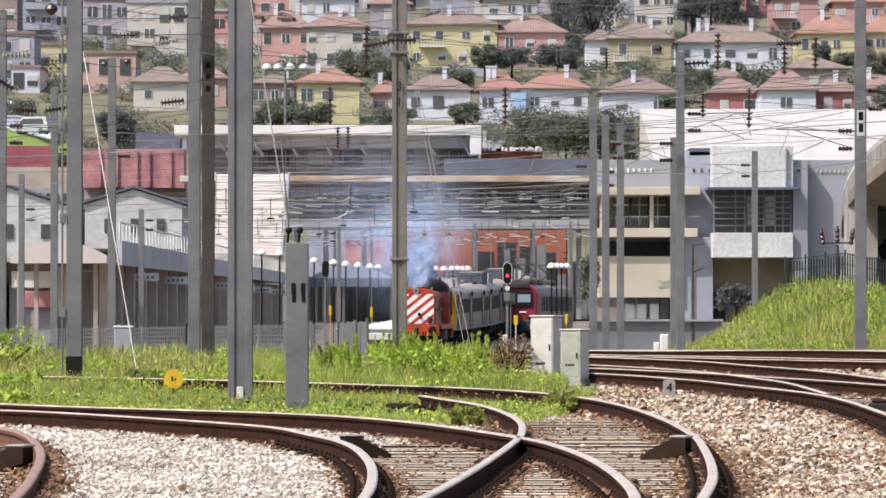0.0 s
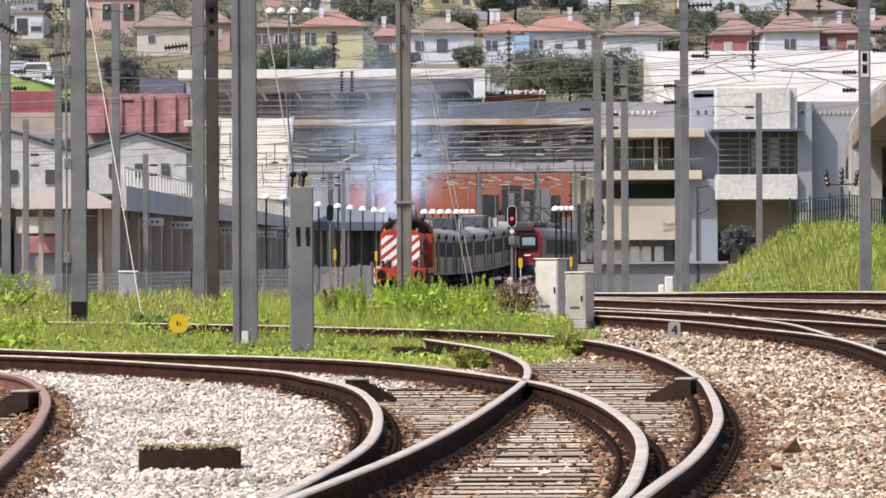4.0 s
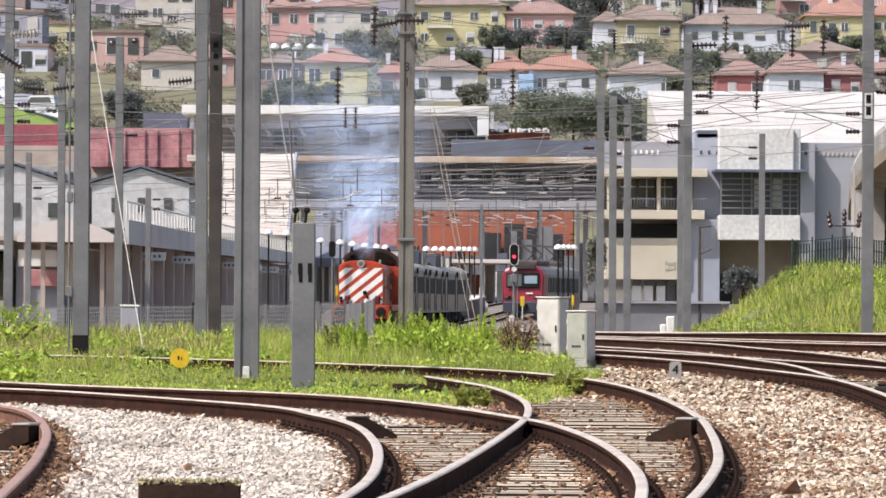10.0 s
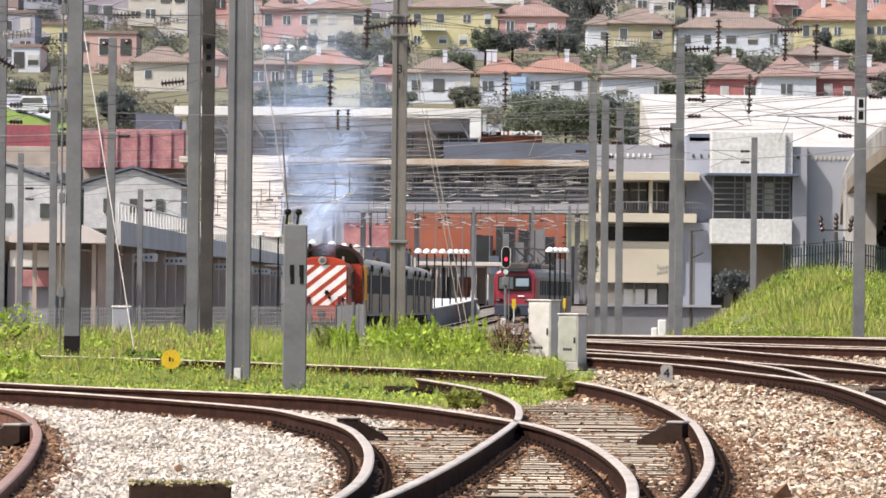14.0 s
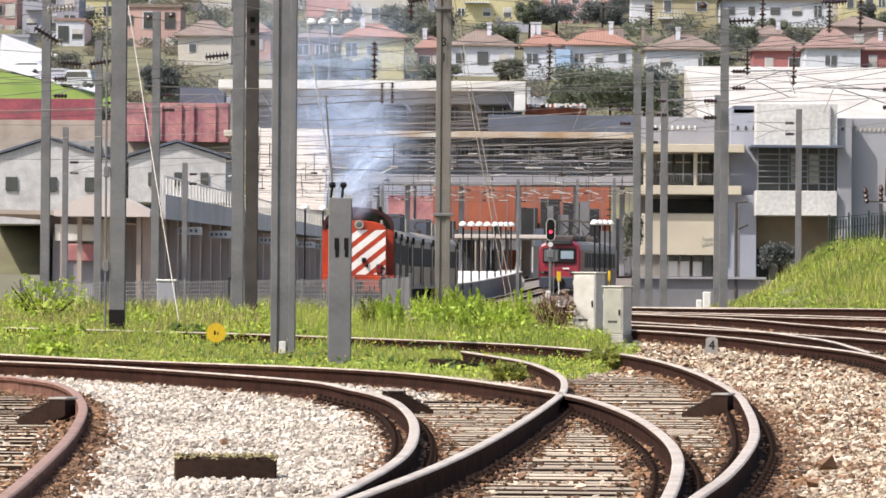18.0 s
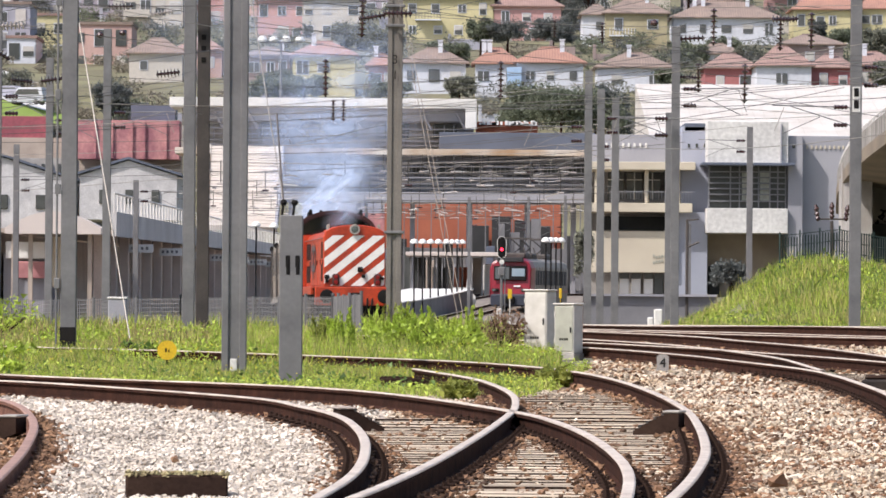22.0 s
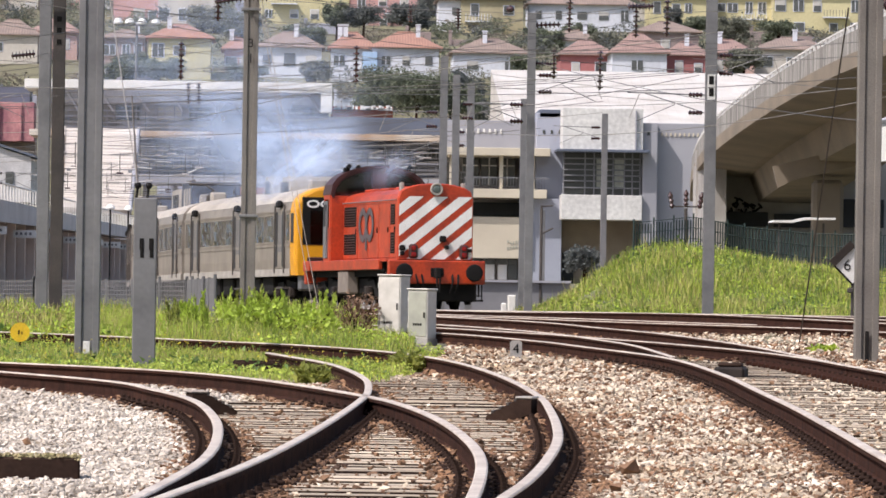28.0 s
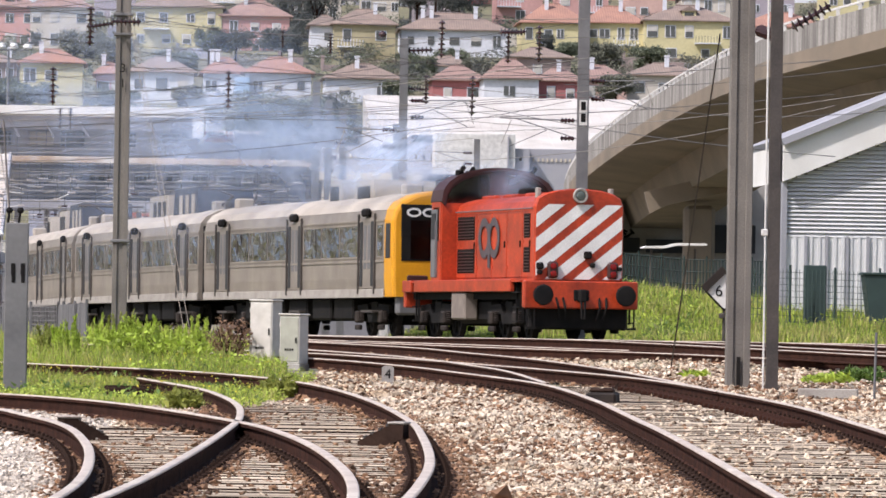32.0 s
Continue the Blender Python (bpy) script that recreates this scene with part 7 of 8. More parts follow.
for u in (1107, 1128, 1150, 1168):
    slab(db, "lower_window", u, u + 16, 528, 565, D + 4, 0.3, M_WHITE if u in (1107, 1128, 1150) else M_GLAZING)
    slab(db, "lower_window_head", u, u + 16, 528, 538, D + 3.8, 0.15, M_GLAZING)
for u in range(1070, 1160, 10):
    slab(db, "small_window", u, u + 4, 298, 306, D + 4.9, 0.2, M_WHITE)
for u in (1226, 1240, 1254):
    slab(db, "small_window", u, u + 4, 298, 305, D + 3.9, 0.2, M_GLAZING)
for u in (1170, 1210, 1222, 1240, 1252):
    slab(db, "small_window", u, u + 4, 470, 475, D + 3.9, 0.2, M_BLUEGREY)
slab(db, "bay_upper", 1261, 1404, 258, 333, D, 8, M_STAINEDWHITE, "white panelled bay")
slab(db, "bay_lower", 1261, 1404, 412, 456, D, 8, M_STAINEDWHITE, "white panelled bay with stains")
slab(db, "bay_canopy", 1252, 1416, 331, 336, D - 1, 9, M_BLUEGREY)
bg = slab(db, "bay_glazing", 1264, 1402, 336, 412, D + 1.2, 0.4, M_GLAZING, "large dark glazed bay window")
for u in (1264, 1302, 1318, 1338, 1352, 1372, 1386, 1400):
    Shape().box(across(u, D), D + 0.9, upright(412, D), across(u + 2.2, D), D + 1.15, upright(336, D)).obj("frame_bar", M_GREYSTRUCT, bg)
for v in (346, 356, 366, 376, 386, 398):
    Shape().box(across(1264, D), D + 0.8, upright(v + 2.2, D), across(1402, D), D + 1.1, upright(v, D)).obj("louvre", M_GREYSTRUCT, bg)
# Two paler sheets; the lit look of the panes is only their colour.
for u in (1322, 1354):
    slab(bg, "painted_lit_pane", u, u + 18, 346, 398, D + 1.1, 0.06, M_CABGREEN)
slab(db, "bay_recess", 1262, 1404, 456, 600, D + 7, 1, M_CANOPYWALL)
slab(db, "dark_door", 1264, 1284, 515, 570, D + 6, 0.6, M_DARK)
slab(db, "side_wall", 1404, 1640, 283, 520, D + 2, 18, M_PALEWALL)
slab(db, "corner_pier", 1404, 1430, 283, 520, D + 0.5, 2, M_PALEWALL)
slab(db, "drain_pipe", 1390, 1393, 262, 333, D - 0.3, 0.3, M_PALEWALL)
for i in range(14):
    slab(db, "vent_hole", 1436 + i * 8, 1439 + i * 8, 300, 306, D + 1.9, 0.2, M_BEIGE, c=0.005)
slab(db, "vent_hole", 1411, 1416, 299, 305, D + 0.4, 0.2, M_GLAZING)
hall = thing("depot_hall", "wide depot hall with bright white sloping roof", "building")
zr, zf = upright(193, 540), upright(284, 500)
x0, x1 = across(1140, 520), across(1700, 520)
Shape().add([(x0 + 0.2, 500, zf), (x1, 500, zf), (x1 + 1, 540, zr), (x0 + 0.3, 540, zr), (x0 + 0.2, 500, zf - 1), (x1, 500, zf - 1), (x1 + 1, 540, zf - 1), (x0 + 0.3, 540, zf - 1)],
            [(0, 1, 2, 3), (7, 6, 5, 4), (0, 4, 5, 1), (1, 5, 6, 2), (2, 6, 7, 3), (3, 7, 4, 0)]).obj("roof", M_ROOFWHITE, hall, "bright white metal roof")
Shape().box(x0 + 0.4, 502, 0, x1, 538, zf - 1).obj("walls", M_PALEWALL, hall)
for i in range(30):
    xx = x0 + (x1 - x0) * (i + 0.5) / 30
    Shape().rod((xx, 500, zf + 0.02), (xx + 0.2, 540, zr + 0.02), 0.03, n=3).obj("seam", M_ROOFWHITE, hall)
lamp2 = thing("yard_lamp", "dark yard lamp post with two lamp arms", "lamp", pose(across(1226, 240), 240, -0.3))
Shape().rod((0, 0, 0), (0, 0, upright(432, 240) + 0.3), 0.06).rod((0, 0, upright(434, 240) + 0.3), (0.5, 0, upright(434, 240) + 0.35), 0.04).rod((0, 0, upright(482, 240) + 0.3), (0.5, 0, upright(474, 240) + 0.35), 0.05).obj("post", M_DARKSTEEL, lamp2)

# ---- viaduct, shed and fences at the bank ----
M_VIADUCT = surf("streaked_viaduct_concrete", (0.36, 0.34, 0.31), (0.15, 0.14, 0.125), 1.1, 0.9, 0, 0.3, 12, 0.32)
for nd in [n for n in M_VIADUCT.node_tree.nodes if n.type == "TEX_NOISE"][:1]:
    mp = M_VIADUCT.node_tree.nodes.new("ShaderNodeMapping")
    mp.inputs["Scale"].default_value = (4.0, 2.2, 0.2)
    M_VIADUCT.node_tree.links.new(nd.inputs["Vector"].links[0].from_socket, mp.inputs["Vector"])
    M_VIADUCT.node_tree.links.new(mp.outputs[0], nd.inputs["Vector"])
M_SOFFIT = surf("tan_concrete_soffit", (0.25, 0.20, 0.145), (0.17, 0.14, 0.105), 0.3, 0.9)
M_CORR = surf("white_corrugated_sheet", (0.70, 0.70, 0.70), (0.6, 0.6, 0.6), 0.8, 0.5)
vd = thing("viaduct", "curved concrete road viaduct with stained parapet", "viaduct")
CURVE = [(27.54, 390, 8.7), (24.83, 350, 9.32), (22.99, 312, 9.91), (23.56, 288, 11.21), (24.4, 266, 12.2), (25.02, 246, 12.64), (25.6, 216, 12.6), (38, 180, 15.2), (52, 130, 16.5), (66, 60, 17)]
def smooth3(points, n=7):
    p = [Vector(q) for q in points]
    p = [2 * p[0] - p[1], *p, 2 * p[-1] - p[-2]]
    out = []
    for a, b, c, d in zip(p, p[1:], p[2:], p[3:]):
        for i in range(n):
            t = i / n
            out.append(0.5 * (2 * b + (c - a) * t + (2 * a - 5 * b + 4 * c - d) * t * t + (3 * b - a - 3 * c + d) * t ** 3))
    return out + [p[-2]]
line = smooth3(CURVE)
def section(sec):
    rings = []
    for i, p in enumerate(line):
        d = line[min(i + 1, len(line) - 1)] - line[max(i - 1, 0)]
        nn = Vector((-d.y, d.x, 0)).normalized()
        rings.append([p + nn * u + Vector((0, 0, w)) for u, w in sec])
    return Shape().loft(rings)
section([(0, 0), (0.3, 0), (0.32, -1.0), (0.0, -1.0)]).obj("parapet", M_VIADUCT, vd, "rain-streaked concrete parapet")
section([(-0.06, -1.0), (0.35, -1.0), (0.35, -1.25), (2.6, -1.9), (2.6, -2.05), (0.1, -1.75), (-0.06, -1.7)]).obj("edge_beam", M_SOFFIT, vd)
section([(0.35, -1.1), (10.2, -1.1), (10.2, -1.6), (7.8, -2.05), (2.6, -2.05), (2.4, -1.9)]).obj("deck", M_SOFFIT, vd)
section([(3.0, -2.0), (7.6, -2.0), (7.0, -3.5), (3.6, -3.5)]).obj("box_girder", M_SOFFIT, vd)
section([(10.0, -1.0), (10.25, -1.0), (10.25, 0), (10.0, 0)]).obj("far_parapet", M_VIADUCT, vd)
section([(0.1, 0.28), (0.16, 0.28), (0.16, 0.36), (0.1, 0.36)]).obj("hand_rail", M_PLATE, vd, "pale steel handrail")
for i in range(0, len(line) - 20):
    for k in (0, 0.5):
        p = line[i].lerp(line[i + 1], k)
        Shape().box(0.06, -0.05, 0, 0.2, 0.05, 0.32, Matrix.Translation(p)).obj("rail_post", M_PLATE, vd)
        if k == 0 and i % 3 == 0:
            Shape().box(-0.012, -0.015, -1.02, 0.0, 0.015, -0.02, Matrix.Translation(p + Vector((-0.012, -0.02, 0)))).obj("panel_joint", M_CONCRETE, vd)
for u, v, d in ((1245, 330, 290), (1520, 300, 232)):
    c = (25.55, 290, 6.83) if u == 1245 else (26.51, 232, 5.79)
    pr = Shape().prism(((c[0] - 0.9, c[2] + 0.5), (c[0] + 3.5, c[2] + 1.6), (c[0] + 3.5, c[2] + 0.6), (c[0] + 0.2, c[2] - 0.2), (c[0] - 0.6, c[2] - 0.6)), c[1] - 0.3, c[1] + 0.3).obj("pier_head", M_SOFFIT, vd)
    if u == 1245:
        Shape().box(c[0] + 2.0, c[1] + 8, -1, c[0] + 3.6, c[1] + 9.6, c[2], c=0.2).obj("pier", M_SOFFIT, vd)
ab = thing("underpass_wall", "dark concrete wall in the shade below the viaduct", "wall")
x0, x1 = 23.612, 53.394
Shape().box(x0, 330, -1, x1, 331, 9.082).obj("wall", M_CONCRETE, ab)
Shape().box(23.712, 322, -1, 24.772, 334, 8.193).obj("end_pier", M_CONCRETE, ab)
# Sheets before the wall, the darkness below the viaduct painted as their colour.
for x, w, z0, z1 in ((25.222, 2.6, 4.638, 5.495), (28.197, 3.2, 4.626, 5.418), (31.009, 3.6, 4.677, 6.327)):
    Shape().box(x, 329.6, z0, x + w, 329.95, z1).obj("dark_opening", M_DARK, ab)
gr_ = Shape()
rg = random.Random(8)
for k in range(26):
    a = (25.709 + rg.uniform(0, 1.9), 329.9, 5.735 + rg.uniform(-0.5, 0.5))
    gr_.rod(a, (a[0] + rg.uniform(-0.4, 0.4), 329.9, a[2] + rg.uniform(-0.3, 0.3)), 0.06, n=4)
gr_.obj("graffiti", M_BLACK, ab, "black spray-painted scribble")
aw = thing("car_shelter", "small white awning behind the fence", "awning", pose(19.485, 230, 0))
zz = 3.736
Shape().prism(((0, zz), (0.1, zz + 0.08), (0.9, zz + 0.1), (1.4, zz + 0.22), (2.6, zz + 0.22), (2.6, zz + 0.14), (1.4, zz + 0.12), (0.9, zz)), -1, 1).obj("awning_roof", M_WHITE, aw)
for x in (0.4, 2.2):
    Shape().rod((x, 0, ground_z(24, 230)), (x, 0, zz), 0.05).obj("leg", M_DARKSTEEL, aw)

# line of panels on the bank
fn = thing("bank_fence", "dark green mesh fence along the top of the bank", "fence")
FP = [(10.67, 176, 2.8), (12.6, 177, 2.58), (14.29, 178, 2.35), (16.44, 178, 2.03), (18.49, 177, 1.98), (21.01, 176, 1.84), (26.58, 175, 2.23)]
FH = [0.88, 0.75, 0.85, 1.05, 1.0, 1.05, 1.05]
FP = [(p[0], p[1], ground_z(p[0], p[1])) for p in FP]
FT = [3.033, 3.256, 2.976, 2.801, 2.777, 2.638, 2.757]
panel = Shape()
for (a, b, ta, tb) in zip(FP, FP[1:], FT, FT[1:]):
    n = max(2, round((b[0] - a[0]) / 0.62))
    for i in range(n):
        k = i / n
        p = Vector(a).lerp(Vector(b), k)
        top_ = ta + (tb - ta) * k
        Shape().rod(p - Vector((0, 0, 0.3)), (p.x, p.y, top_ + 0.12), 0.03, n=5).obj("post", M_GREENFENCE, fn)
        for j in range(7):
            q = Vector(a).lerp(Vector(b), k + j / 7 / n)
            panel.box(q.x - 0.022, q.y, q.z - 0.3, q.x + 0.022, q.y + 0.01, ta + (tb - ta) * k - 0.02)
    for h in (0.1, 0.4, 0.7, 1.0):
        panel.rod((a[0], a[1] - 0.02, a[2] + (ta - a[2]) * h), (b[0], b[1] - 0.02, b[2] + (tb - b[2]) * h), 0.012, n=4)
panel.obj("mesh_panel", M_GREENFENCE, fn, "dark green wire panels")

# white shed
sd = thing("white_shed", "white sheet-metal shed with louvred wall", "shed")
ds = 168
xa, xb = 18.405, 27.17
za, zb_ = 6.151, 9.79
zc, zd = 5.071, 8.673
Shape().prism(((xa, zc), (xb, zd), (xb, zb_), (xa, za)), ds - 0.4, ds + 12).obj("roof_fascia", M_WHITE, sd, "broad white sloping fascia")
Shape().prism(((xa, za), (xb, zb_), (xb, zb_ + 0.18), (xa - 0.1, za + 0.18)), ds - 0.6, ds + 12).obj("gutter_trim", M_PALEWALL, sd)
zl, zg = 3.472, ground_z(20, 168)
Shape().prism(((xa + 0.1, zl), (xb, zl), (xb, zd), (xa + 0.1, zc)), ds + 0.1, ds + 0.3).obj("louvre_backing", M_GREYSTRUCT, sd)
k = zl
while k < zd:
    x0_ = xa + 0.1 + max(0.0, (k - zc) / (zd - zc) * (xb - xa))
    if x0_ < xb - 0.5:
        Shape().prism(((0.0, 0.0), (-0.1, -0.04), (-0.1, -0.02), (0.0, 0.07)), x0_, xb, "x", Matrix.Translation((0, ds + 0.08, k))).obj("louvre", M_CORR, sd)
    k += 0.125
Shape().box(xa + 0.1, ds, zg - 0.4, xb, ds + 0.2, zl).obj("lower_wall", M_CORR, sd)
for i in range(40):
    x = xa + 0.15 + i * 0.24
    Shape().box(x, ds - 0.03, zg - 0.4, x + 0.08, ds, zl).obj("corrugation", M_CORR, sd)
for i in range(7):
    x = xa + 0.7 + i * 0.62
    Shape().box(x, ds - 0.08, zg - 0.4, x + 0.09, ds - 0.03, zl).obj("wall_post", M_PALEWALL, sd)
Shape().box(xa, ds - 0.1, zg - 0.4, xa + 0.16, ds + 0.25, za).obj("corner_post", M_PALEWALL, sd)
fence([(16.9, 163.5, ground_z(16.9, 163.5)), (22, 162.5, ground_z(22, 162.5)), (27, 161.5, ground_z(27, 161.5))], 1.7, 1.25, M_GREENFENCE, "grey wire fence in front of the white shed")
tb_ = thing("green_kiosk", "dark green transformer box by the shed", "cabinet", pose(18.982, 164, ground_z(18, 164) - 0.1))
Shape().box(-0.32, -0.2, 0, 0.32, 0.2, 2.553 - ground_z(18, 164) + 0.1, c=0.02).obj("body", M_GREENFENCE, tb_)
Shape().box(-0.3, -0.215, 0.1, -0.01, -0.2, 1.1, c=0.01).obj("door", M_GREENFENCE, tb_)
Shape().box(0.01, -0.215, 0.1, 0.3, -0.2, 1.1, c=0.01).obj("door", M_GREENFENCE, tb_)
bn = thing("green_skip", "dark green tapered waste container", "container", pose(20.808, 163, ground_z(20, 163) - 0.1))
hh = 2.281 - ground_z(20, 163) + 0.1
Shape().prism(((-0.35, 0), (0.7, 0), (0.85, hh), (-0.55, hh)), -0.5, 0.5).obj("tub", M_GREENFENCE, bn)
Shape().box(-0.6, -0.55, hh, 0.9, 0.55, hh + 0.08, c=0.02).obj("rim", M_GREENFENCE, bn)
sp2 = thing("thin_post", "thin leaning grey post beside the track", "post", pose(10.13, 80, rail_level(80) - 0.2))
Shape().rod((0, 0, 0), (0.02, 0, 0.95), 0.02).obj("rod", M_GREYPAINT, sp2)
ph = thing("small_pillar", "small white concrete pillar beyond the rails", "pillar", pose(6.842, 175, ground_z(4, 175)))
Shape().box(-0.12, -0.12, 0, 0.14, 0.12, 0.75, c=0.03).box(-0.32, -0.1, 0, -0.14, 0.1, 0.5, c=0.03).obj("pillar", M_WHITE, ph)
lr = thing("low_wall", "low grey retaining wall below the depot", "wall")
Shape().box(6.246, 240, -1, 11.892, 241, 1.137).obj("wall", M_GREYSTRUCT, lr)
Shape().box(6.246, 239.8, 1.137, 11.892, 241.2, 1.233).obj("coping", M_PALEWALL, lr)
br = thing("branched_insulator", "dark branching high-voltage bushings on a bracket", "bushing", pose(20.934, 300, 4.827))
Shape().rod((0, 0, -6), (0, 0, 0.4), 0.09).rod((-0.7, 0, 0.5), (0.7, 0, 0.5), 0.05).obj("stem", M_DARKSTEEL, br)
for x in (-0.65, 0, 0.65):
    Shape().turn(((0.06, 0), (0.15, 0.15), (0.08, 0.25), (0.15, 0.4), (0.08, 0.5), (0.15, 0.65), (0.05, 0.9)), (x, 0, 0.5), 8, Matrix.Rotation(x * 0.25, 4, "Y")).obj("bushing", M_INSUL, br)

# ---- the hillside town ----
def hazy_paint(name, c, k=0.82):
    # Blue haze of the distance is put into the wall colours here.
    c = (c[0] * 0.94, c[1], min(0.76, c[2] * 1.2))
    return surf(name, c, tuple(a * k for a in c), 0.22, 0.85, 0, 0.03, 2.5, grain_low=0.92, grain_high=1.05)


WALLS = {"white": hazy_paint("wall_white", (0.72, 0.70, 0.67)), "yellow": hazy_paint("wall_yellow", (0.66, 0.56, 0.27)), "pink": hazy_paint("wall_pink", (0.58, 0.32, 0.25)), "cream": hazy_paint("wall_cream", (0.62, 0.54, 0.40)),
         "olive": hazy_paint("wall_olive", (0.46, 0.38, 0.20)), "red": hazy_paint("wall_red", (0.45, 0.16, 0.13)), "grey": hazy_paint("wall_grey", (0.40, 0.38, 0.37)), "blue": hazy_paint("wall_blue_shade", (0.42, 0.55, 0.68)),
         "peach": hazy_paint("wall_peach", (0.60, 0.38, 0.28)), "brown": hazy_paint("wall_brown", (0.34, 0.25, 0.20)), "mauve": hazy_paint("wall_mauve", (0.43, 0.36, 0.34))}
def tiled(name, c, o):
    """Clay tiles: channels that run down the slope, with patchy colour."""
    m = surf(name, c, o, 0.7, 0.85, 0, 0.4, 5, 0.5)
    t = m.node_tree
    b = t.nodes["Principled BSDF"]
    w, r, k, tc = (t.nodes.new("ShaderNode" + n) for n in ("TexWave", "MapRange", "VectorMath", "TexCoord"))
    w.inputs["Scale"].default_value, w.inputs["Distortion"].default_value, w.inputs["Detail"].default_value = 1.0, 2.5, 3
    r.inputs[3].default_value, r.inputs[4].default_value = 0.82, 1.05
    k.operation = "SCALE"
    t.links.new(tc.outputs["Object"], w.inputs["Vector"])
    t.links.new(w.outputs["Fac"], r.inputs[0])
    t.links.new(b.inputs["Base Color"].links[0].from_socket, k.inputs[0])
    t.links.new(r.outputs[0], k.inputs["Scale"])
    t.links.new(k.outputs[0], b.inputs["Base Color"])
    return m


ROOFS = {"orange": tiled("roof_orange_tile", (0.42, 0.225, 0.165), (0.29, 0.165, 0.13)), "brown": tiled("roof_brown_tile", (0.31, 0.235, 0.195), (0.20, 0.155, 0.135)),
         "pinkish": tiled("roof_pink_tile", (0.36, 0.24, 0.205), (0.25, 0.165, 0.145))}
M_SHUTTER = surf("dark_shutter", (0.085, 0.09, 0.09), (0.12, 0.125, 0.12), 1, 0.5)
M_PALESHUTTER = surf("pale_shutter", (0.55, 0.53, 0.5), (0.45, 0.43, 0.40), 1, 0.6)
rt = random.Random(12)
SIZES = {}


def unit_box(kind, m):
    if (kind, m.name) not in SIZES:
        SIZES[kind, m.name] = Shape().box(-0.5, -0.5, -0.5, 0.5, 0.5, 0.5).mesh(kind, m)
    return SIZES[kind, m.name]


def piece(name, m, owner, x, y, z, sx, sy, sz):
    o = new(name, unit_box(name, m))
    o.parent = owner
    o.matrix_basis = Matrix.Translation((x, y, z)) @ Matrix.Diagonal((sx, sy, sz, 1))
    return o


def window(owner, x, y, z, w, h, pane, trim=None):
    """A window set in a white frame, with a mullion or a pair of open shutters."""
    p = piece("window", pane, owner, x, y - 0.02, z, w, 0.14, h)
    if trim:
        piece("window_frame", trim, owner, x, y - 0.005, z, w + 0.2, 0.09, h + 0.2)
    kind = rt.random()
    if kind < 0.45 and pane is not M_PALESHUTTER:
        piece("mullion", WALLS["white"], owner, x, y - 0.06, z, 0.09, 0.1, h)
    elif kind < 0.6:
        piece("roller_shutter", M_PALESHUTTER, owner, x, y - 0.06, z + h * 0.25, w, 0.1, h * 0.5)
    return p


def house(u0, u1, v_eave, v_base, v_ridge, d, wall, roof, rows=1, cols=3, deep=10, chimneys=1, pane=None, side=None):
    """A house with a hipped tile roof, windows and chimneys."""
    x0, x1 = across(u0, d), across(u1, d)
    ze, zb, zr = upright(v_eave, d), upright(v_base, d), upright(v_ridge, d)
    b = thing("house", f"{wall} rendered house with {roof} tiled hipped roof", "house", pose((x0 + x1) / 2, d, 0), "houses on the hill")
    w = (x1 - x0) / 2
    zb = min(zb, ground_z((x0 + x1) / 2, d) - 0.5)
    Shape().box(-w, 0, zb, w, deep, ze).obj("wall", WALLS[wall], b)
    o, r = 0.45, min(w * 0.75, deep * 0.45)
    Shape().add([(-w - o, -o, ze), (w + o, -o, ze), (w + o, deep + o, ze), (-w - o, deep + o, ze), (-w - o, -o, ze + 0.15), (w + o, -o, ze + 0.15), (w + o, deep + o, ze + 0.15), (-w - o, deep + o, ze + 0.15),
                 (-w + r, deep / 2, zr), (w - r, deep / 2, zr)],
                [(3, 2, 1, 0), (0, 1, 5, 4), (1, 2, 6, 5), (2, 3, 7, 6), (3, 0, 4, 7), (4, 5, 9, 8), (6, 7, 8, 9), (5, 6, 9), (7, 4, 8)]).obj("roof", ROOFS[roof], b, f"{roof} clay tile roof")
    Shape().rod((-w + r, deep / 2, zr), (w - r, deep / 2, zr), 0.12, n=5).obj("ridge", ROOFS[roof], b)
    storey = 2.8
    for i in range(rows):
        z = ze - 1.35 - i * storey
        for k in range(cols):
            if rt.random() < 0.12:
                continue
            x = -w + (k + 0.5) * 2 * w / cols + rt.uniform(-0.3, 0.3)
            window(b, x, 0, z, rt.choice((0.8, 0.95, 1.25)), rt.choice((0.95, 1.1, 1.45)), pane or rt.choice((M_SHUTTER, M_SHUTTER, M_GLAZING, M_PALESHUTTER)), WALLS["white"] if wall != "white" else None)
    for k in range(chimneys):
        x = rt.uniform(-w * 0.6, w * 0.6)
        c = piece("chimney", WALLS["white"], b, x, deep * 0.35, zr - 0.1, 0.5, 0.55, 1.7)
        piece("chimney_cap", WALLS["white"], b, x, deep * 0.35, zr + 0.8, 0.66, 0.7, 0.14)
    if w > 3.2 and rows > 1 and rt.random() < 0.6:
        xb = rt.choice((-0.45, 0.4)) * w
        bal = Shape().box(xb - 1.7, -1.1, ze - storey - 0.15, xb + 1.7, 0, ze - storey).obj("balcony", WALLS["white"], b)
        for i in range(9):
            piece("balcony_bar", M_SHUTTER if w > 5 else WALLS["white"], b, xb - 1.6 + i * 0.4, -1.05, ze - storey + 0.45, 0.07, 0.06, 0.9)
    if rows > 1 and chimneys > 1:
        dm = Shape().box(-0.9, deep * 0.12, ze + 0.1, 0.9, deep * 0.4, ze + 1.5).obj("dormer", WALLS[wall], b)
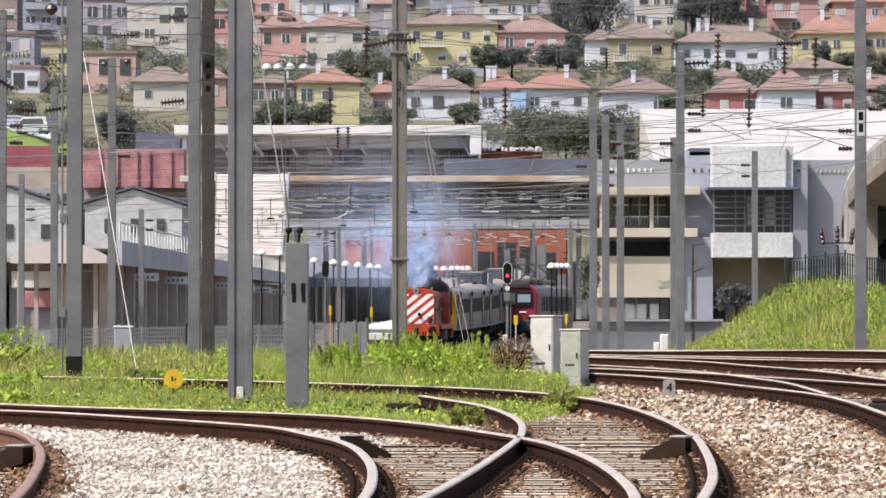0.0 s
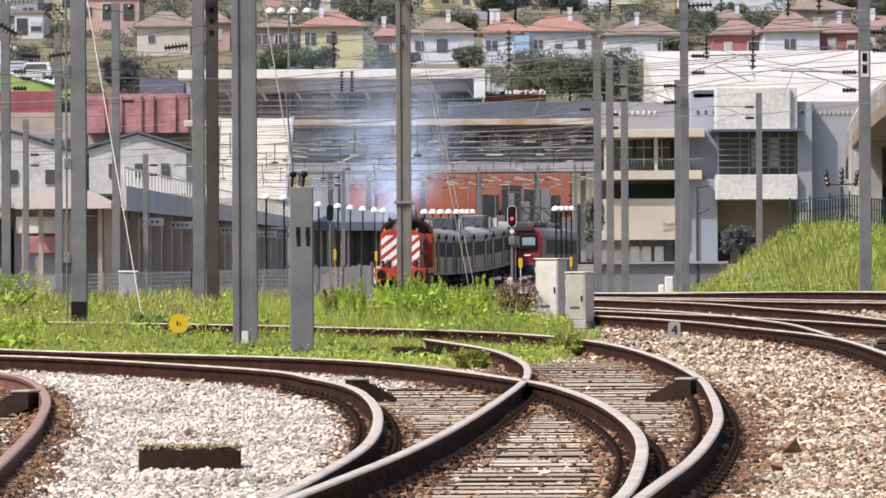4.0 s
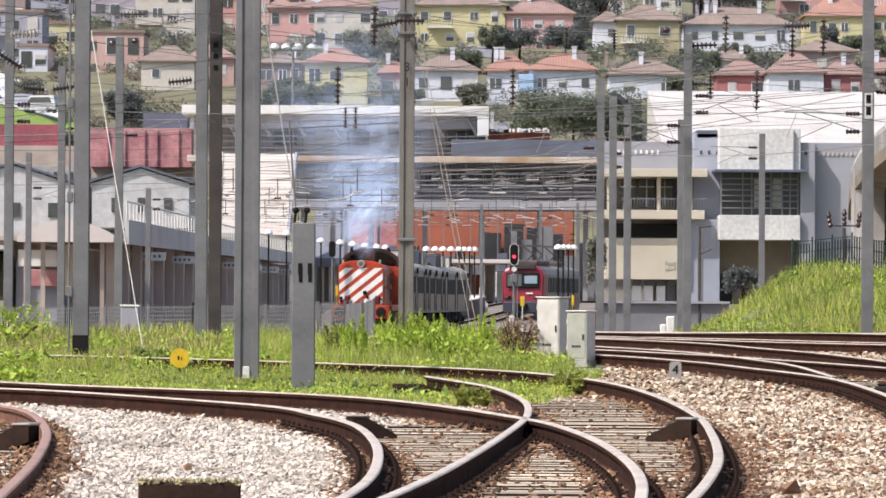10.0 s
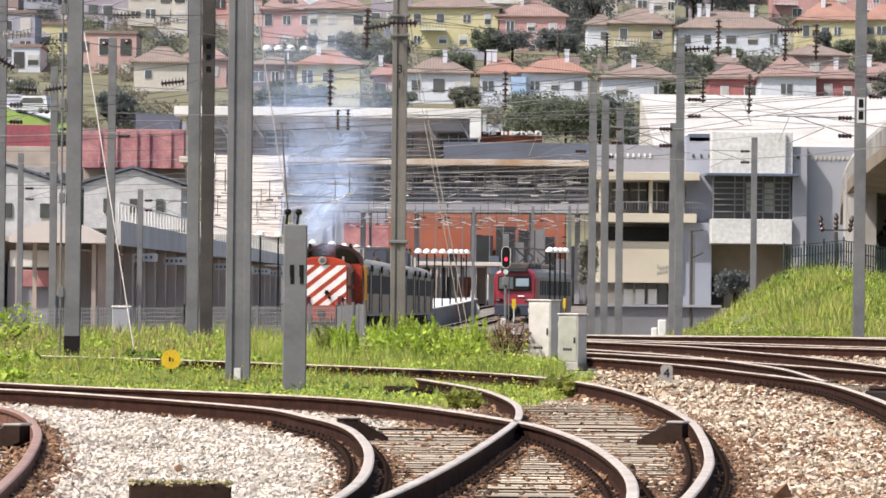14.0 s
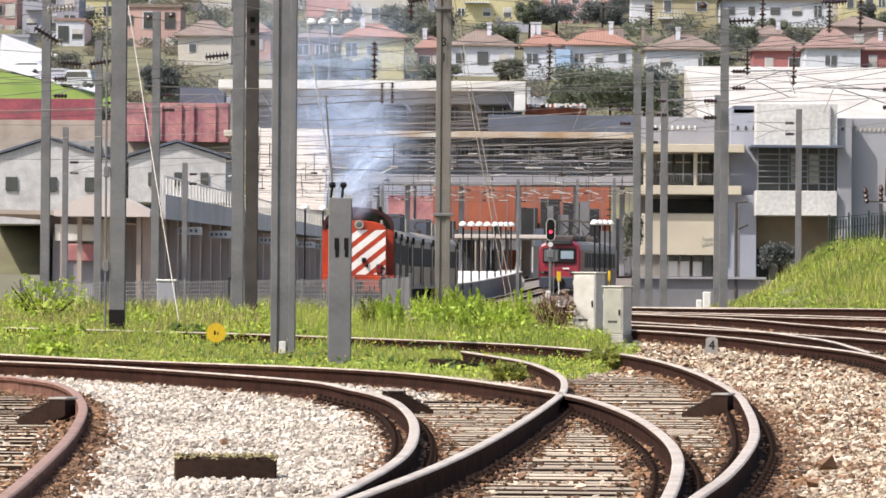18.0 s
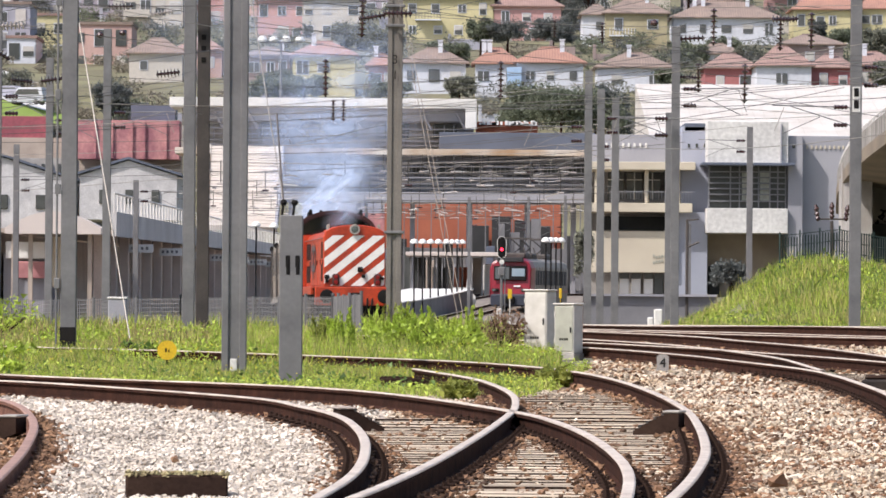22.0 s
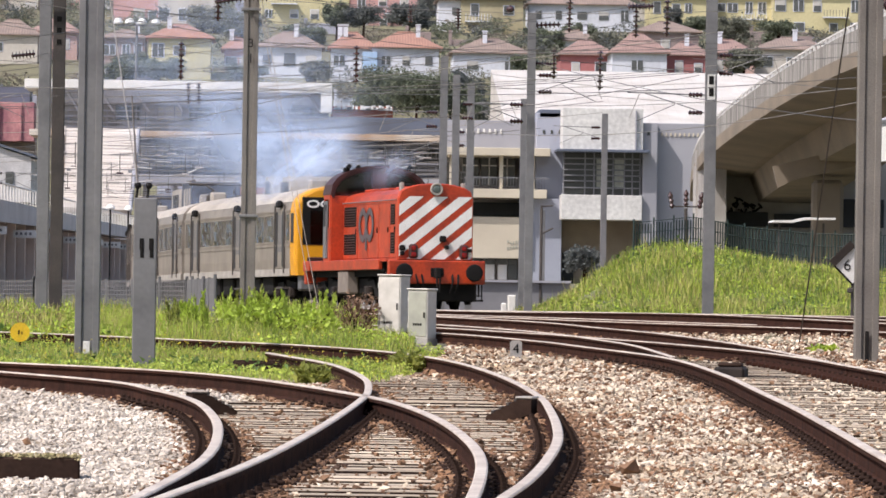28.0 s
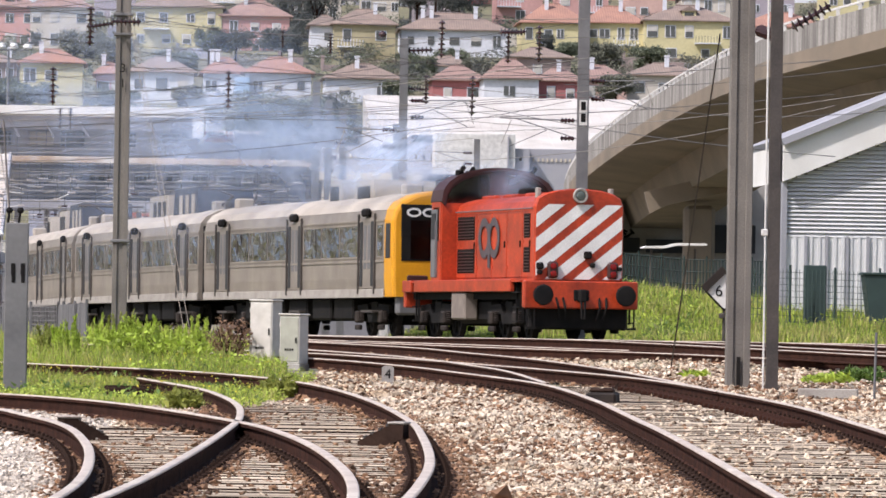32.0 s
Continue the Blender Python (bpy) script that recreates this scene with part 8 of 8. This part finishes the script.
        piece("window", M_GLAZING, b, 0, deep * 0.12 - 0.02, ze + 0.85, 1.2, 0.1, 0.8)
        Shape().prism(((-1.2, ze + 1.45), (1.2, ze + 1.45), (0, ze + 2.1)), deep * 0.1, deep * 0.45).obj("dormer_roof", ROOFS[roof], b)
    return b


def flats(u0, u1, v_top, v_base, d, wall, rows, cols, deep=12):
    """A block of flats with rows of windows, sills and balconies."""
    x0, x1 = across(u0, d), across(u1, d)
    zt, zb = upright(v_top, d), min(upright(v_base, d), ground_z((x0 + x1) / 2, d) - 0.5)
    b = thing("apartment_block", f"{wall} rendered apartment block with balconies", "building", pose((x0 + x1) / 2, d, 0), "apartment blocks on the hill")
    w = (x1 - x0) / 2
    Shape().box(-w, 0, zb, w, deep, zt).obj("wall", WALLS[wall], b)
    Shape().box(-w - 0.2, -0.2, zt, w + 0.2, deep, zt + 0.35).obj("parapet", rt.choice((ROOFS["brown"], WALLS["grey"], ROOFS["pinkish"])), b)
    for i in range(rows):
        z = zt - 1.6 - i * 2.9
        if rt.random() < 0.5:
            Shape().box(-w * 0.9, -1.0, z - 1.3, -w * 0.9 + w * 0.8, 0, z - 1.15).box(-w * 0.9, -1.0, z - 1.15, -w * 0.9 + w * 0.8, -0.9, z - 0.3).obj("balcony", WALLS[rt.choice(("white", "grey", wall))], b)
        for k in range(cols):
            x = -w + (k + 0.5) * 2 * w / cols
            window(b, x, 0, z, 1.3, rt.choice((1.2, 1.4, 2.0)), rt.choice((M_SHUTTER, M_GLAZING, M_PALESHUTTER)), WALLS["white"] if k % 2 else None)
    return b


PLACED = []
for row in (
        (849, 926, 160, 215, 128, 640, "white", "orange", 1, 3, 2), (922, 1040, 158, 215, 126, 636, "white", "orange", 1, 3, 1), (719, 832, 160, 218, 129, 645, "white", "brown", 1, 3, 1), (660, 706, 165, 215, 140, 650, "pink", "orange", 1, 2, 1),
        (526, 636, 147, 215, 119, 640, "yellow", "orange", 1, 3, 1), (236, 330, 146, 200, 115, 660, "cream", "brown", 1, 2, 0), (320, 400, 140, 200, 112, 668, "peach", "pinkish", 1, 2, 0), (445, 520, 148, 205, 130, 655, "brown", "brown", 1, 3, 1),
        (463, 548, 50, 118, 15, 742, "pink", "pinkish", 2, 3, 2), (542, 648, 48, 112, 18, 738, "cream", "pinkish", 2, 4, 1), (720, 882, 44, 112, 18, 740, "yellow", "brown", 2, 4, 1), (880, 1000, 58, 116, 25, 740, "pink", "pinkish", 2, 3, 1),
        (1038, 1090, 72, 125, 50, 730, "white", "brown", 1, 1, 0), (1078, 1188, 69, 130, 38, 728, "olive", "brown", 2, 2, 1), (1198, 1388, 76, 132, 42, 735, "white", "brown", 1, 5, 3), (1412, 1528, 60, 118, 22, 738, "yellow", "orange", 2, 4, 1),
        (1524, 1628, 58, 118, 24, 742, "yellow", "orange", 2, 4, 1), (1632, 1790, 52, 125, 20, 738, "yellow", "brown", 2, 5, 2), (1065, 1198, 165, 205, 135, 650, "white", "brown", 1, 2, 1), (1255, 1350, 165, 200, 135, 655, "red", "pinkish", 1, 2, 0),
        (1347, 1444, 160, 200, 122, 645, "white", "pinkish", 1, 1, 0), (1443, 1520, 163, 200, 135, 650, "red", "pinkish", 1, 2, 1), (1515, 1600, 158, 200, 130, 652, "peach", "pinkish", 1, 2, 1), (1600, 1740, 150, 200, 124, 655, "cream", "brown", 1, 3, 1),
        (1390, 1500, 122, 150, 100, 690, "brown", "brown", 1, 1, 0), (1230, 1330, 140, 170, 118, 690, "white", "brown", 1, 2, 1), (1740, 1900, 150, 200, 120, 660, "pink", "pinkish", 1, 4, 1), (1800, 1960, 60, 120, 30, 745, "cream", "orange", 2, 4, 1)):
    u0, u1, ve, vb, vr, d, wl, rf, rows, cols, ch = row
    house(u0, u1, ve, vb, vr, d, wl, rf, rows, cols, chimneys=ch, pane=M_SHUTTER if wl in ("yellow", "white") and u0 > 800 else None)
    PLACED.append((u0, u1, d))
# Shaded section of the white house, its shade painted as pale blue.
slab(bpy.data.objects["house"], "shaded_wing", 905, 931, 165, 212, 635, 3, WALLS["blue"], "house wing with bluish shade put into its wall colour")
bpy.data.objects["shaded_wing"].matrix_basis = Matrix.Translation((-across(887.5, 640), -640, 0))
for u0, u1, vt, vb, d, wl, rows, cols in (
        (128, 240, 95, 215, 690, "peach", 3, 3), (225, 330, 5, 110, 760, "cream", 3, 4), (-40, 60, 60, 200, 700, "grey", 4, 3), (60, 130, 80, 190, 720, "yellow", 3, 2), (-80, 30, -30, 90, 800, "brown", 4, 4), (40, 150, -20, 80, 790, "grey", 4, 4),
        (150, 228, 0, 110, 780, "mauve", 4, 3), (330, 400, 20, 110, 770, "pink", 3, 3), (400, 462, 30, 130, 765, "peach", 3, 2), (430, 560, -40, 30, 860, "pink", 2, 5), (560, 690, -45, 25, 870, "mauve", 2, 5), (1090, 1212, -60, 40, 850, "grey", 4, 4),
        (1322, 1400, -50, 20, 860, "red", 2, 3), (1400, 1500, -40, 10, 870, "cream", 2, 4), (690, 820, -45, 25, 880, "cream", 2, 5), (830, 995, -5, 35, 860, "mauve", 1, 5), (1500, 1620, -60, 10, 880, "pink", 3, 4), (1640, 1800, -60, 10, 880, "red", 3, 5), (1850, 2000, -60, 10, 880, "white", 3, 5),
        (-120, -50, 40, 180, 720, "pink", 4, 3), (20, 70, 120, 200, 690, "white", 2, 2), (-90, -30, 150, 230, 660, "white", 2, 2)):
    flats(u0, u1, vt, vb, d, wl, rows, cols)
    PLACED.append((u0, u1, d))
# the rest of the town, further up
for d in (805, 850, 930, 1000, 1080):
    u = -140 + rt.uniform(0, 40)
    while u < 2050:
        w = rt.uniform(70, 120) * 700 / d
        if not any(a - 12 < u + w and u < b + 12 and abs(d - e) < 42 for a, b, e in PLACED):
            vb = 572 - (ground_z(0, d) - EYE_Z) / d * 10000
            h = rt.uniform(4.5, 7.5) / d * 10000
            house(u, u + w, vb - h, vb, vb - h - 2.0 / d * 10000, d, rt.choice(("white", "cream", "pink", "yellow", "peach", "mauve", "grey")), rt.choice(("orange", "brown", "pinkish")), 2, 3, chimneys=rt.choice((0, 1)))
            PLACED.append((u, u + w, d))
        u += w + rt.uniform(15, 70)


def tree(u, v_top, v_base, d, wide, material, label, seed, n=2600, leaf=0.22):
    """A tree: tapered trunk, limbs, and a crown of many leaf clumps with gaps."""
    r = np.random.default_rng(seed)
    x, zb, zt = across(u, d), upright(v_base, d), upright(v_top, d)
    t = thing("tree", label, "tree", pose(x, d, 0), "trees on the hill")
    h = zt - zb
    g = min(zb, ground_z(x, d)) - 0.3
    tr = Shape().rod((0, 0, g), (0.1, 0, zb + h * 0.45), 0.22, 0.12, 7)
    ends = []
    for i in range(9):
        a = r.uniform(0, 6.28)
        e = (math.cos(a) * wide * r.uniform(0.2, 0.42), math.sin(a) * wide * 0.3, zb + h * r.uniform(0.45, 0.9))
        tr.rod((0.1, 0, zb + h * r.uniform(0.2, 0.45)), e, 0.09, 0.03, 5)
        ends.append(e)
    tr.obj("trunk", M_RAIL, t)
    centres = np.array(ends + [(r.uniform(-0.42, 0.42) * wide, r.uniform(-0.3, 0.3) * wide, zb + h * r.uniform(0.15, 0.92)) for i in range(16)])
    c = centres[r.integers(0, len(centres), n)] + r.normal(0, 1, (n, 3)) * np.array([wide * 0.085, wide * 0.085, h * 0.075])
    vv = (c[:, None] + r.normal(0, leaf, (n, 3, 3))).reshape(-1, 3)
    ob = fast_mesh("crown", vv, np.arange(n * 3).reshape(-1, 3), material)
    ob.parent = t
    return t


# Leaf colours lightened and greyed: distance haze is painted into them.
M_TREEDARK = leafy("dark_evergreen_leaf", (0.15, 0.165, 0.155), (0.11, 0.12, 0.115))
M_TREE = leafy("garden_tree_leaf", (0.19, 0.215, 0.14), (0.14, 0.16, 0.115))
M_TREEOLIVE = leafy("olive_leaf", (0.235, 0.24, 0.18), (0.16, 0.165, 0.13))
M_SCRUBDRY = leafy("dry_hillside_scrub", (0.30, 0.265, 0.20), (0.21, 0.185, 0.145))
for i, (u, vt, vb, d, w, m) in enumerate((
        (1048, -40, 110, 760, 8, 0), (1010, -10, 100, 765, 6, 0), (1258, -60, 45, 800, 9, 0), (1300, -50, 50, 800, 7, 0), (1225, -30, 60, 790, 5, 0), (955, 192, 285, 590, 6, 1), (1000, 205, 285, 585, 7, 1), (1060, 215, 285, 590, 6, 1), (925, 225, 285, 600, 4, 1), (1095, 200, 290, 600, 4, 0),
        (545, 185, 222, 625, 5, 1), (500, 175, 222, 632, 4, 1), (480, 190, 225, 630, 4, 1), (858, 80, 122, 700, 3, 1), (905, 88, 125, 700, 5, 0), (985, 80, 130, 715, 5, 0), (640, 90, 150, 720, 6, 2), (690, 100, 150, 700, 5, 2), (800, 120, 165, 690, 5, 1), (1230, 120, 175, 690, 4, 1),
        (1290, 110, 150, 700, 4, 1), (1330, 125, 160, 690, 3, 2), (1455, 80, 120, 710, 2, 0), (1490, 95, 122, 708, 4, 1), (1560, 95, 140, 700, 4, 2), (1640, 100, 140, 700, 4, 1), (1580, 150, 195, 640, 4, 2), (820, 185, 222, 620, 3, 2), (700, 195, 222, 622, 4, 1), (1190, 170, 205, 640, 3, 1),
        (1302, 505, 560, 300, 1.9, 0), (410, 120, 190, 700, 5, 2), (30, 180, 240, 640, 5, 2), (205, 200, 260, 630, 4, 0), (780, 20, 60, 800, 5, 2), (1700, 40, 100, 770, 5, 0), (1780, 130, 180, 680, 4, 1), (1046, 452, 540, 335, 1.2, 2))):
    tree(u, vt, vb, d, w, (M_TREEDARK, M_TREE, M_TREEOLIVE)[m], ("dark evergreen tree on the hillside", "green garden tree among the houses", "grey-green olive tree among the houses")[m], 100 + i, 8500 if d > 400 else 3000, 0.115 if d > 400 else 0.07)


def scrub(label, n, material, seed, tall):
    """Bushes and undergrowth on the slope between the houses."""
    r = np.random.default_rng(seed)
    cs = []
    while len(cs) < n:
        d = r.choice((r.uniform(612, 640), r.uniform(655, 735), r.uniform(752, 800), r.uniform(660, 900)))
        u = r.uniform(-130, 1950)
        if any(a - 6 < u < b + 6 and e - 1.0 < d < e + 12 for a, b, e in PLACED):
            continue
        w, h = r.uniform(0.9, 2.6), r.uniform(0.6, 1.0) * tall
        k = int(330 * w)
        p = r.normal(0, 1, (k, 3))
        p /= np.linalg.norm(p, axis=1)[:, None]
        p *= r.uniform(0.3, 1.0, (k, 1)) ** 0.5 * (1 + 0.3 * np.sin(p[:, :1] * 6 + p[:, 2:] * 5))
        x = across(u, d)
        cs.append(p * np.array([w, w, h / 2]) + np.array([x, d, ground_z(x, d) + h / 2]))
    c = np.concatenate(cs)
    v = (c[:, None] + r.normal(0, 0.1, (len(c), 3, 3))).reshape(-1, 3)
    tagged(fast_mesh("hillside_scrub", v, np.arange(len(v)).reshape(-1, 3), material), label, "bushes", kind="stuff")


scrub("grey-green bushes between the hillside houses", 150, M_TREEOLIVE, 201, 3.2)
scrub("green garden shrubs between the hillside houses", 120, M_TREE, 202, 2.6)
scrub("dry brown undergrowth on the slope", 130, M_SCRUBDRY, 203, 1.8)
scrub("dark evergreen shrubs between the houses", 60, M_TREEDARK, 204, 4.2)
rw2 = random.Random(71)
for i in range(46):
    d = rw2.choice((rw2.uniform(618, 636), rw2.uniform(676, 726), rw2.uniform(752, 775)))
    u = rw2.uniform(150, 1800)
    x = across(u, d)
    g = ground_z(x, d)
    w_ = rw2.uniform(3, 8)
    tagged(Shape().box(x, d, g - 1.5, x + w_, d + 0.3, g + rw2.uniform(0.8, 1.9), c=0.03).box(x - 0.1, d - 0.1, g - 1.5, x + 0.3, d + 0.4, g + 2.0).obj("garden_wall", WALLS[rw2.choice(("white", "grey", "cream", "brown", "grey"))]), "rendered garden wall on the hillside", "wall", "garden walls")
M_LAWN = surf("mown_lawn", (0.22, 0.30, 0.07), (0.16, 0.23, 0.05), 0.3, 0.95)
# street with parked vehicles and a lawn
st_ = thing("hill_street", "pale concrete street on the slope", "street", kind="structure")
Shape().add([(across(-80, 620), 618, upright(205, 620)), (across(95, 620), 618, upright(250, 620)), (across(95, 655), 658, upright(206, 655)), (across(-80, 655), 658, upright(142, 655))], [(0, 1, 2, 3)]).obj("paving", M_WHITE, st_)
Shape().add([(across(-80, 617), 612, upright(262, 617)), (across(150, 617), 612, upright(276, 617)), (across(150, 618), 618, upright(262, 618)), (across(-80, 618), 618, upright(208, 618))], [(0, 1, 2, 3)]).obj("lawn", M_LAWN, st_)


def car(u, v, d, label, van=False, turn=70, body=None):
    c = thing("parked_van" if van else "parked_car", label, "car", pose(across(u, d), d, upright(v, d), 0, 0, turn))
    h = 1.9 if van else 1.45
    out = ((-2.1, 0.35), (2.1, 0.35), (2.15, 0.8), (1.5, 1.0), (0.8, h), (-1.9 if van else -1.3, h), (-2.1, 0.95))
    Shape().prism(out, -0.85, 0.85).obj("body", body or WALLS["white"], c)
    Shape().prism(((1.35, 1.08), (0.82, h - 0.2), (-1.45, h - 0.2), (-1.7, 1.08)), -0.86, 0.86).obj("window_band", M_GLAZING, c)
    for x in (-1.3, 1.3):
        for y in (-0.75, 0.75):
            Shape().prism([(x + 0.32 * math.cos(i * math.pi / 6), 0.32 + 0.32 * math.sin(i * math.pi / 6)) for i in range(12)], y - 0.1, y + 0.1).obj("wheel", M_BLACK, c)
    return c


car(58, 238, 618, "white van parked on the sloping street", True, 160)
car(18, 228, 624, "silver car parked on the sloping street", False, 160, WALLS["grey"])
car(-30, 216, 626, "white car parked on the sloping street", False, 160)

fm = thing("floodlight_mast", "tall slim floodlight mast with four white lamps", "lamp", pose(across(505, 545), 545, upright(224, 545)))
top = upright(126, 545) - upright(224, 545)
Shape().rod((0, 0, 0), (0, 0, top), 0.16, 0.1, 8).obj("pole", M_STEEL, fm)
Shape().box(-1.9, -0.08, top, 1.9, 0.08, top + 0.14, c=0.02).obj("crossbar", M_STEEL, fm)
for x in (-1.8, -0.7, 0.5, 1.8):
    Shape().turn(((0.1, 0.0), (0.42, 0.1), (0.46, 0.25), (0.3, 0.55), (0.08, 0.62)), (x, -0.2, top + 0.12), 10).obj("lamp_head", M_GLOBE, fm)

# ---- exhaust smoke: soft rigid puffs that travel with the locomotive ----
M_SMOKE = bpy.data.materials.new("thin_blue_smoke")
M_SMOKE.use_nodes = True
sn = M_SMOKE.node_tree
sn.nodes.remove(sn.nodes["Principled BSDF"])


def smoke_node(kind, **values):
    nd = sn.nodes.new("ShaderNode" + kind)
    for k, v in values.items():
        nd.inputs[k.replace("_", " ")].default_value = v
    return nd


tp, df, tl, both, mx = (smoke_node(k) for k in ("BsdfTransparent", "BsdfDiffuse", "BsdfTranslucent", "MixShader", "MixShader"))
df.inputs[0].default_value = tl.inputs[0].default_value = (0.60, 0.74, 1.0, 1)
uv, nz, ln = smoke_node("UVMap"), smoke_node("TexNoise", Scale=0.8, Detail=5), smoke_node("VectorMath")
fade, wisp, mul = smoke_node("MapRange"), smoke_node("MapRange"), smoke_node("Math")
co_ = smoke_node("TexCoord")
ln.operation, mul.operation, fade.interpolation_type = "LENGTH", "MULTIPLY", "SMOOTHSTEP"
fade.inputs[1].default_value, fade.inputs[2].default_value, fade.inputs[3].default_value, fade.inputs[4].default_value = 0.0, 1.0, 1.0, 0.0
wisp.inputs[1].default_value, wisp.inputs[2].default_value, wisp.inputs[3].default_value, wisp.inputs[4].default_value = 0.34, 0.66, 0.25, 1.0
both.inputs[0].default_value = 0.5
thin, share = smoke_node("ObjectInfo"), smoke_node("Math")
share.operation = "MULTIPLY"
spread_, move_ = smoke_node("Math"), smoke_node("VectorMath")
spread_.operation, spread_.inputs[1].default_value = "MULTIPLY", 40.0
for a, b in ((uv.outputs[0], ln.inputs[0]), (ln.outputs["Value"], fade.inputs[0]), (thin.outputs["Random"], spread_.inputs[0]), (co_.outputs["Object"], move_.inputs[0]), (spread_.outputs[0], move_.inputs[1]), (move_.outputs[0], nz.inputs["Vector"]), (nz.outputs["Fac"], wisp.inputs[0]), (fade.outputs[0], mul.inputs[0]),
             (wisp.outputs[0], mul.inputs[1]), (mul.outputs[0], share.inputs[0]), (thin.outputs["Alpha"], share.inputs[1]), (share.outputs[0], mx.inputs[0]), (tp.outputs[0], mx.inputs[1]), (df.outputs[0], both.inputs[1]), (tl.outputs[0], both.inputs[2]), (both.outputs[0], mx.inputs[2]),
             (mx.outputs[0], sn.nodes["Material Output"].inputs[0])):
    sn.links.new(a, b)
PUFFS = []
SMOKE = thing("exhaust_smoke", "thin bluish white diesel exhaust smoke", "smoke")
rp = np.random.default_rng(77)
thick = 1
for age in (0.45, 1.0, 1.7, 2.5, 3.5, 4.7, 6.1, 7.7, 9.5, 11.4):
    wide = 0.36 + 0.58 * age ** 0.8
    c = rp.normal(0, wide * 0.12, (thick, 3)) * np.array([1.0, 1.2, 0.85])
    nn = np.array(SUN_FROM) * 0.8 + np.array([0, -0.6, 0]) + rp.normal(0, 0.35, (thick, 3))
    e1 = np.cross(nn, rp.normal(0, 1, (thick, 3)))
    e1 /= np.linalg.norm(e1, axis=1)[:, None]
    e2 = np.cross(nn, e1)
    e2 /= np.linalg.norm(e2, axis=1)[:, None]
    r = wide * rp.uniform(1.35, 1.75, (thick, 1))
    v = np.stack((c - (e1 + e2) * r, c + (e1 - e2) * r, c + (e1 + e2) * r, c - (e1 - e2) * r), 1).reshape(-1, 3)
    k = (np.arange(thick) * 4)[:, None]
    ob = fast_mesh("smoke_puff", v, np.concatenate((k + [0, 1, 2], k + [0, 2, 3]), 1).reshape(-1, 3), M_SMOKE)
    ob.data.uv_layers.new(name="UVMap").data.foreach_set("uv", np.tile(np.array([-1, -1, 1, -1, 1, 1, -1, -1, 1, 1, -1, 1], dtype=np.float32), thick))
    ob.parent = SMOKE
    ob["kind"] = "stuff"
    ob.color = (1, 1, 1, 1.0 * math.exp(-age / 8.5) * min(1.0, 0.2 + 0.33 * age))
    PUFFS.append((ob, age, rp.uniform(0, 6.28), rp.uniform(-1, 1)))


# ---- what moves ----
def motions():
    times = [i * 0.5 for i in range(65)]
    train = [(LOCO, 5.5, 6.8)] + [(c, 12.1 + COACH_LENGTH / 2 + i * (COACH_LENGTH + 0.35), 15.6) for i, c in enumerate(COACHES)]
    for ob, back, base in train:
        walk(ob, [(t, vehicle_pose(front_run(t) - back, base)) for t in times])
        for w in [c for c in ob.children if c.name.startswith("wheelset")]:
            y, r = w.location.y, w["rolls"]
            walk(w, [(i * 0.1, Matrix.Translation((0, y, r)) @ Matrix.Rotation(-(front_run(i * 0.1) - front_run(0)) / r, 4, "X")) for i in range(321)])
    # each puff left the stack a while ago, rises and drifts
    for ob, age, ph, sd in PUFFS:
        rows = []
        for t in times:
            old = age * min(1.0, (t + 4.5) / 11.4)
            left = t - 0.62 * old
            p = on_track(front_run(max(left, -0.8)) - 4.3)
            lift = 1.0 - 0.62 * step(15, 24, left)
            up = 3.75 + lift * old ** 0.9 + 0.12 * math.sin(0.8 * t + ph)
            rows.append((t, pose(p.x + (0.36 * step(13, 17, left) * step(27, 23, left) - 0.22) * old + 0.3 * sd * old ** 0.6, p.y, p.z + up, 0.6 * t * sd, 0.8 * t, 1.2 * t * sd)))
        walk(ob, rows)


motions()
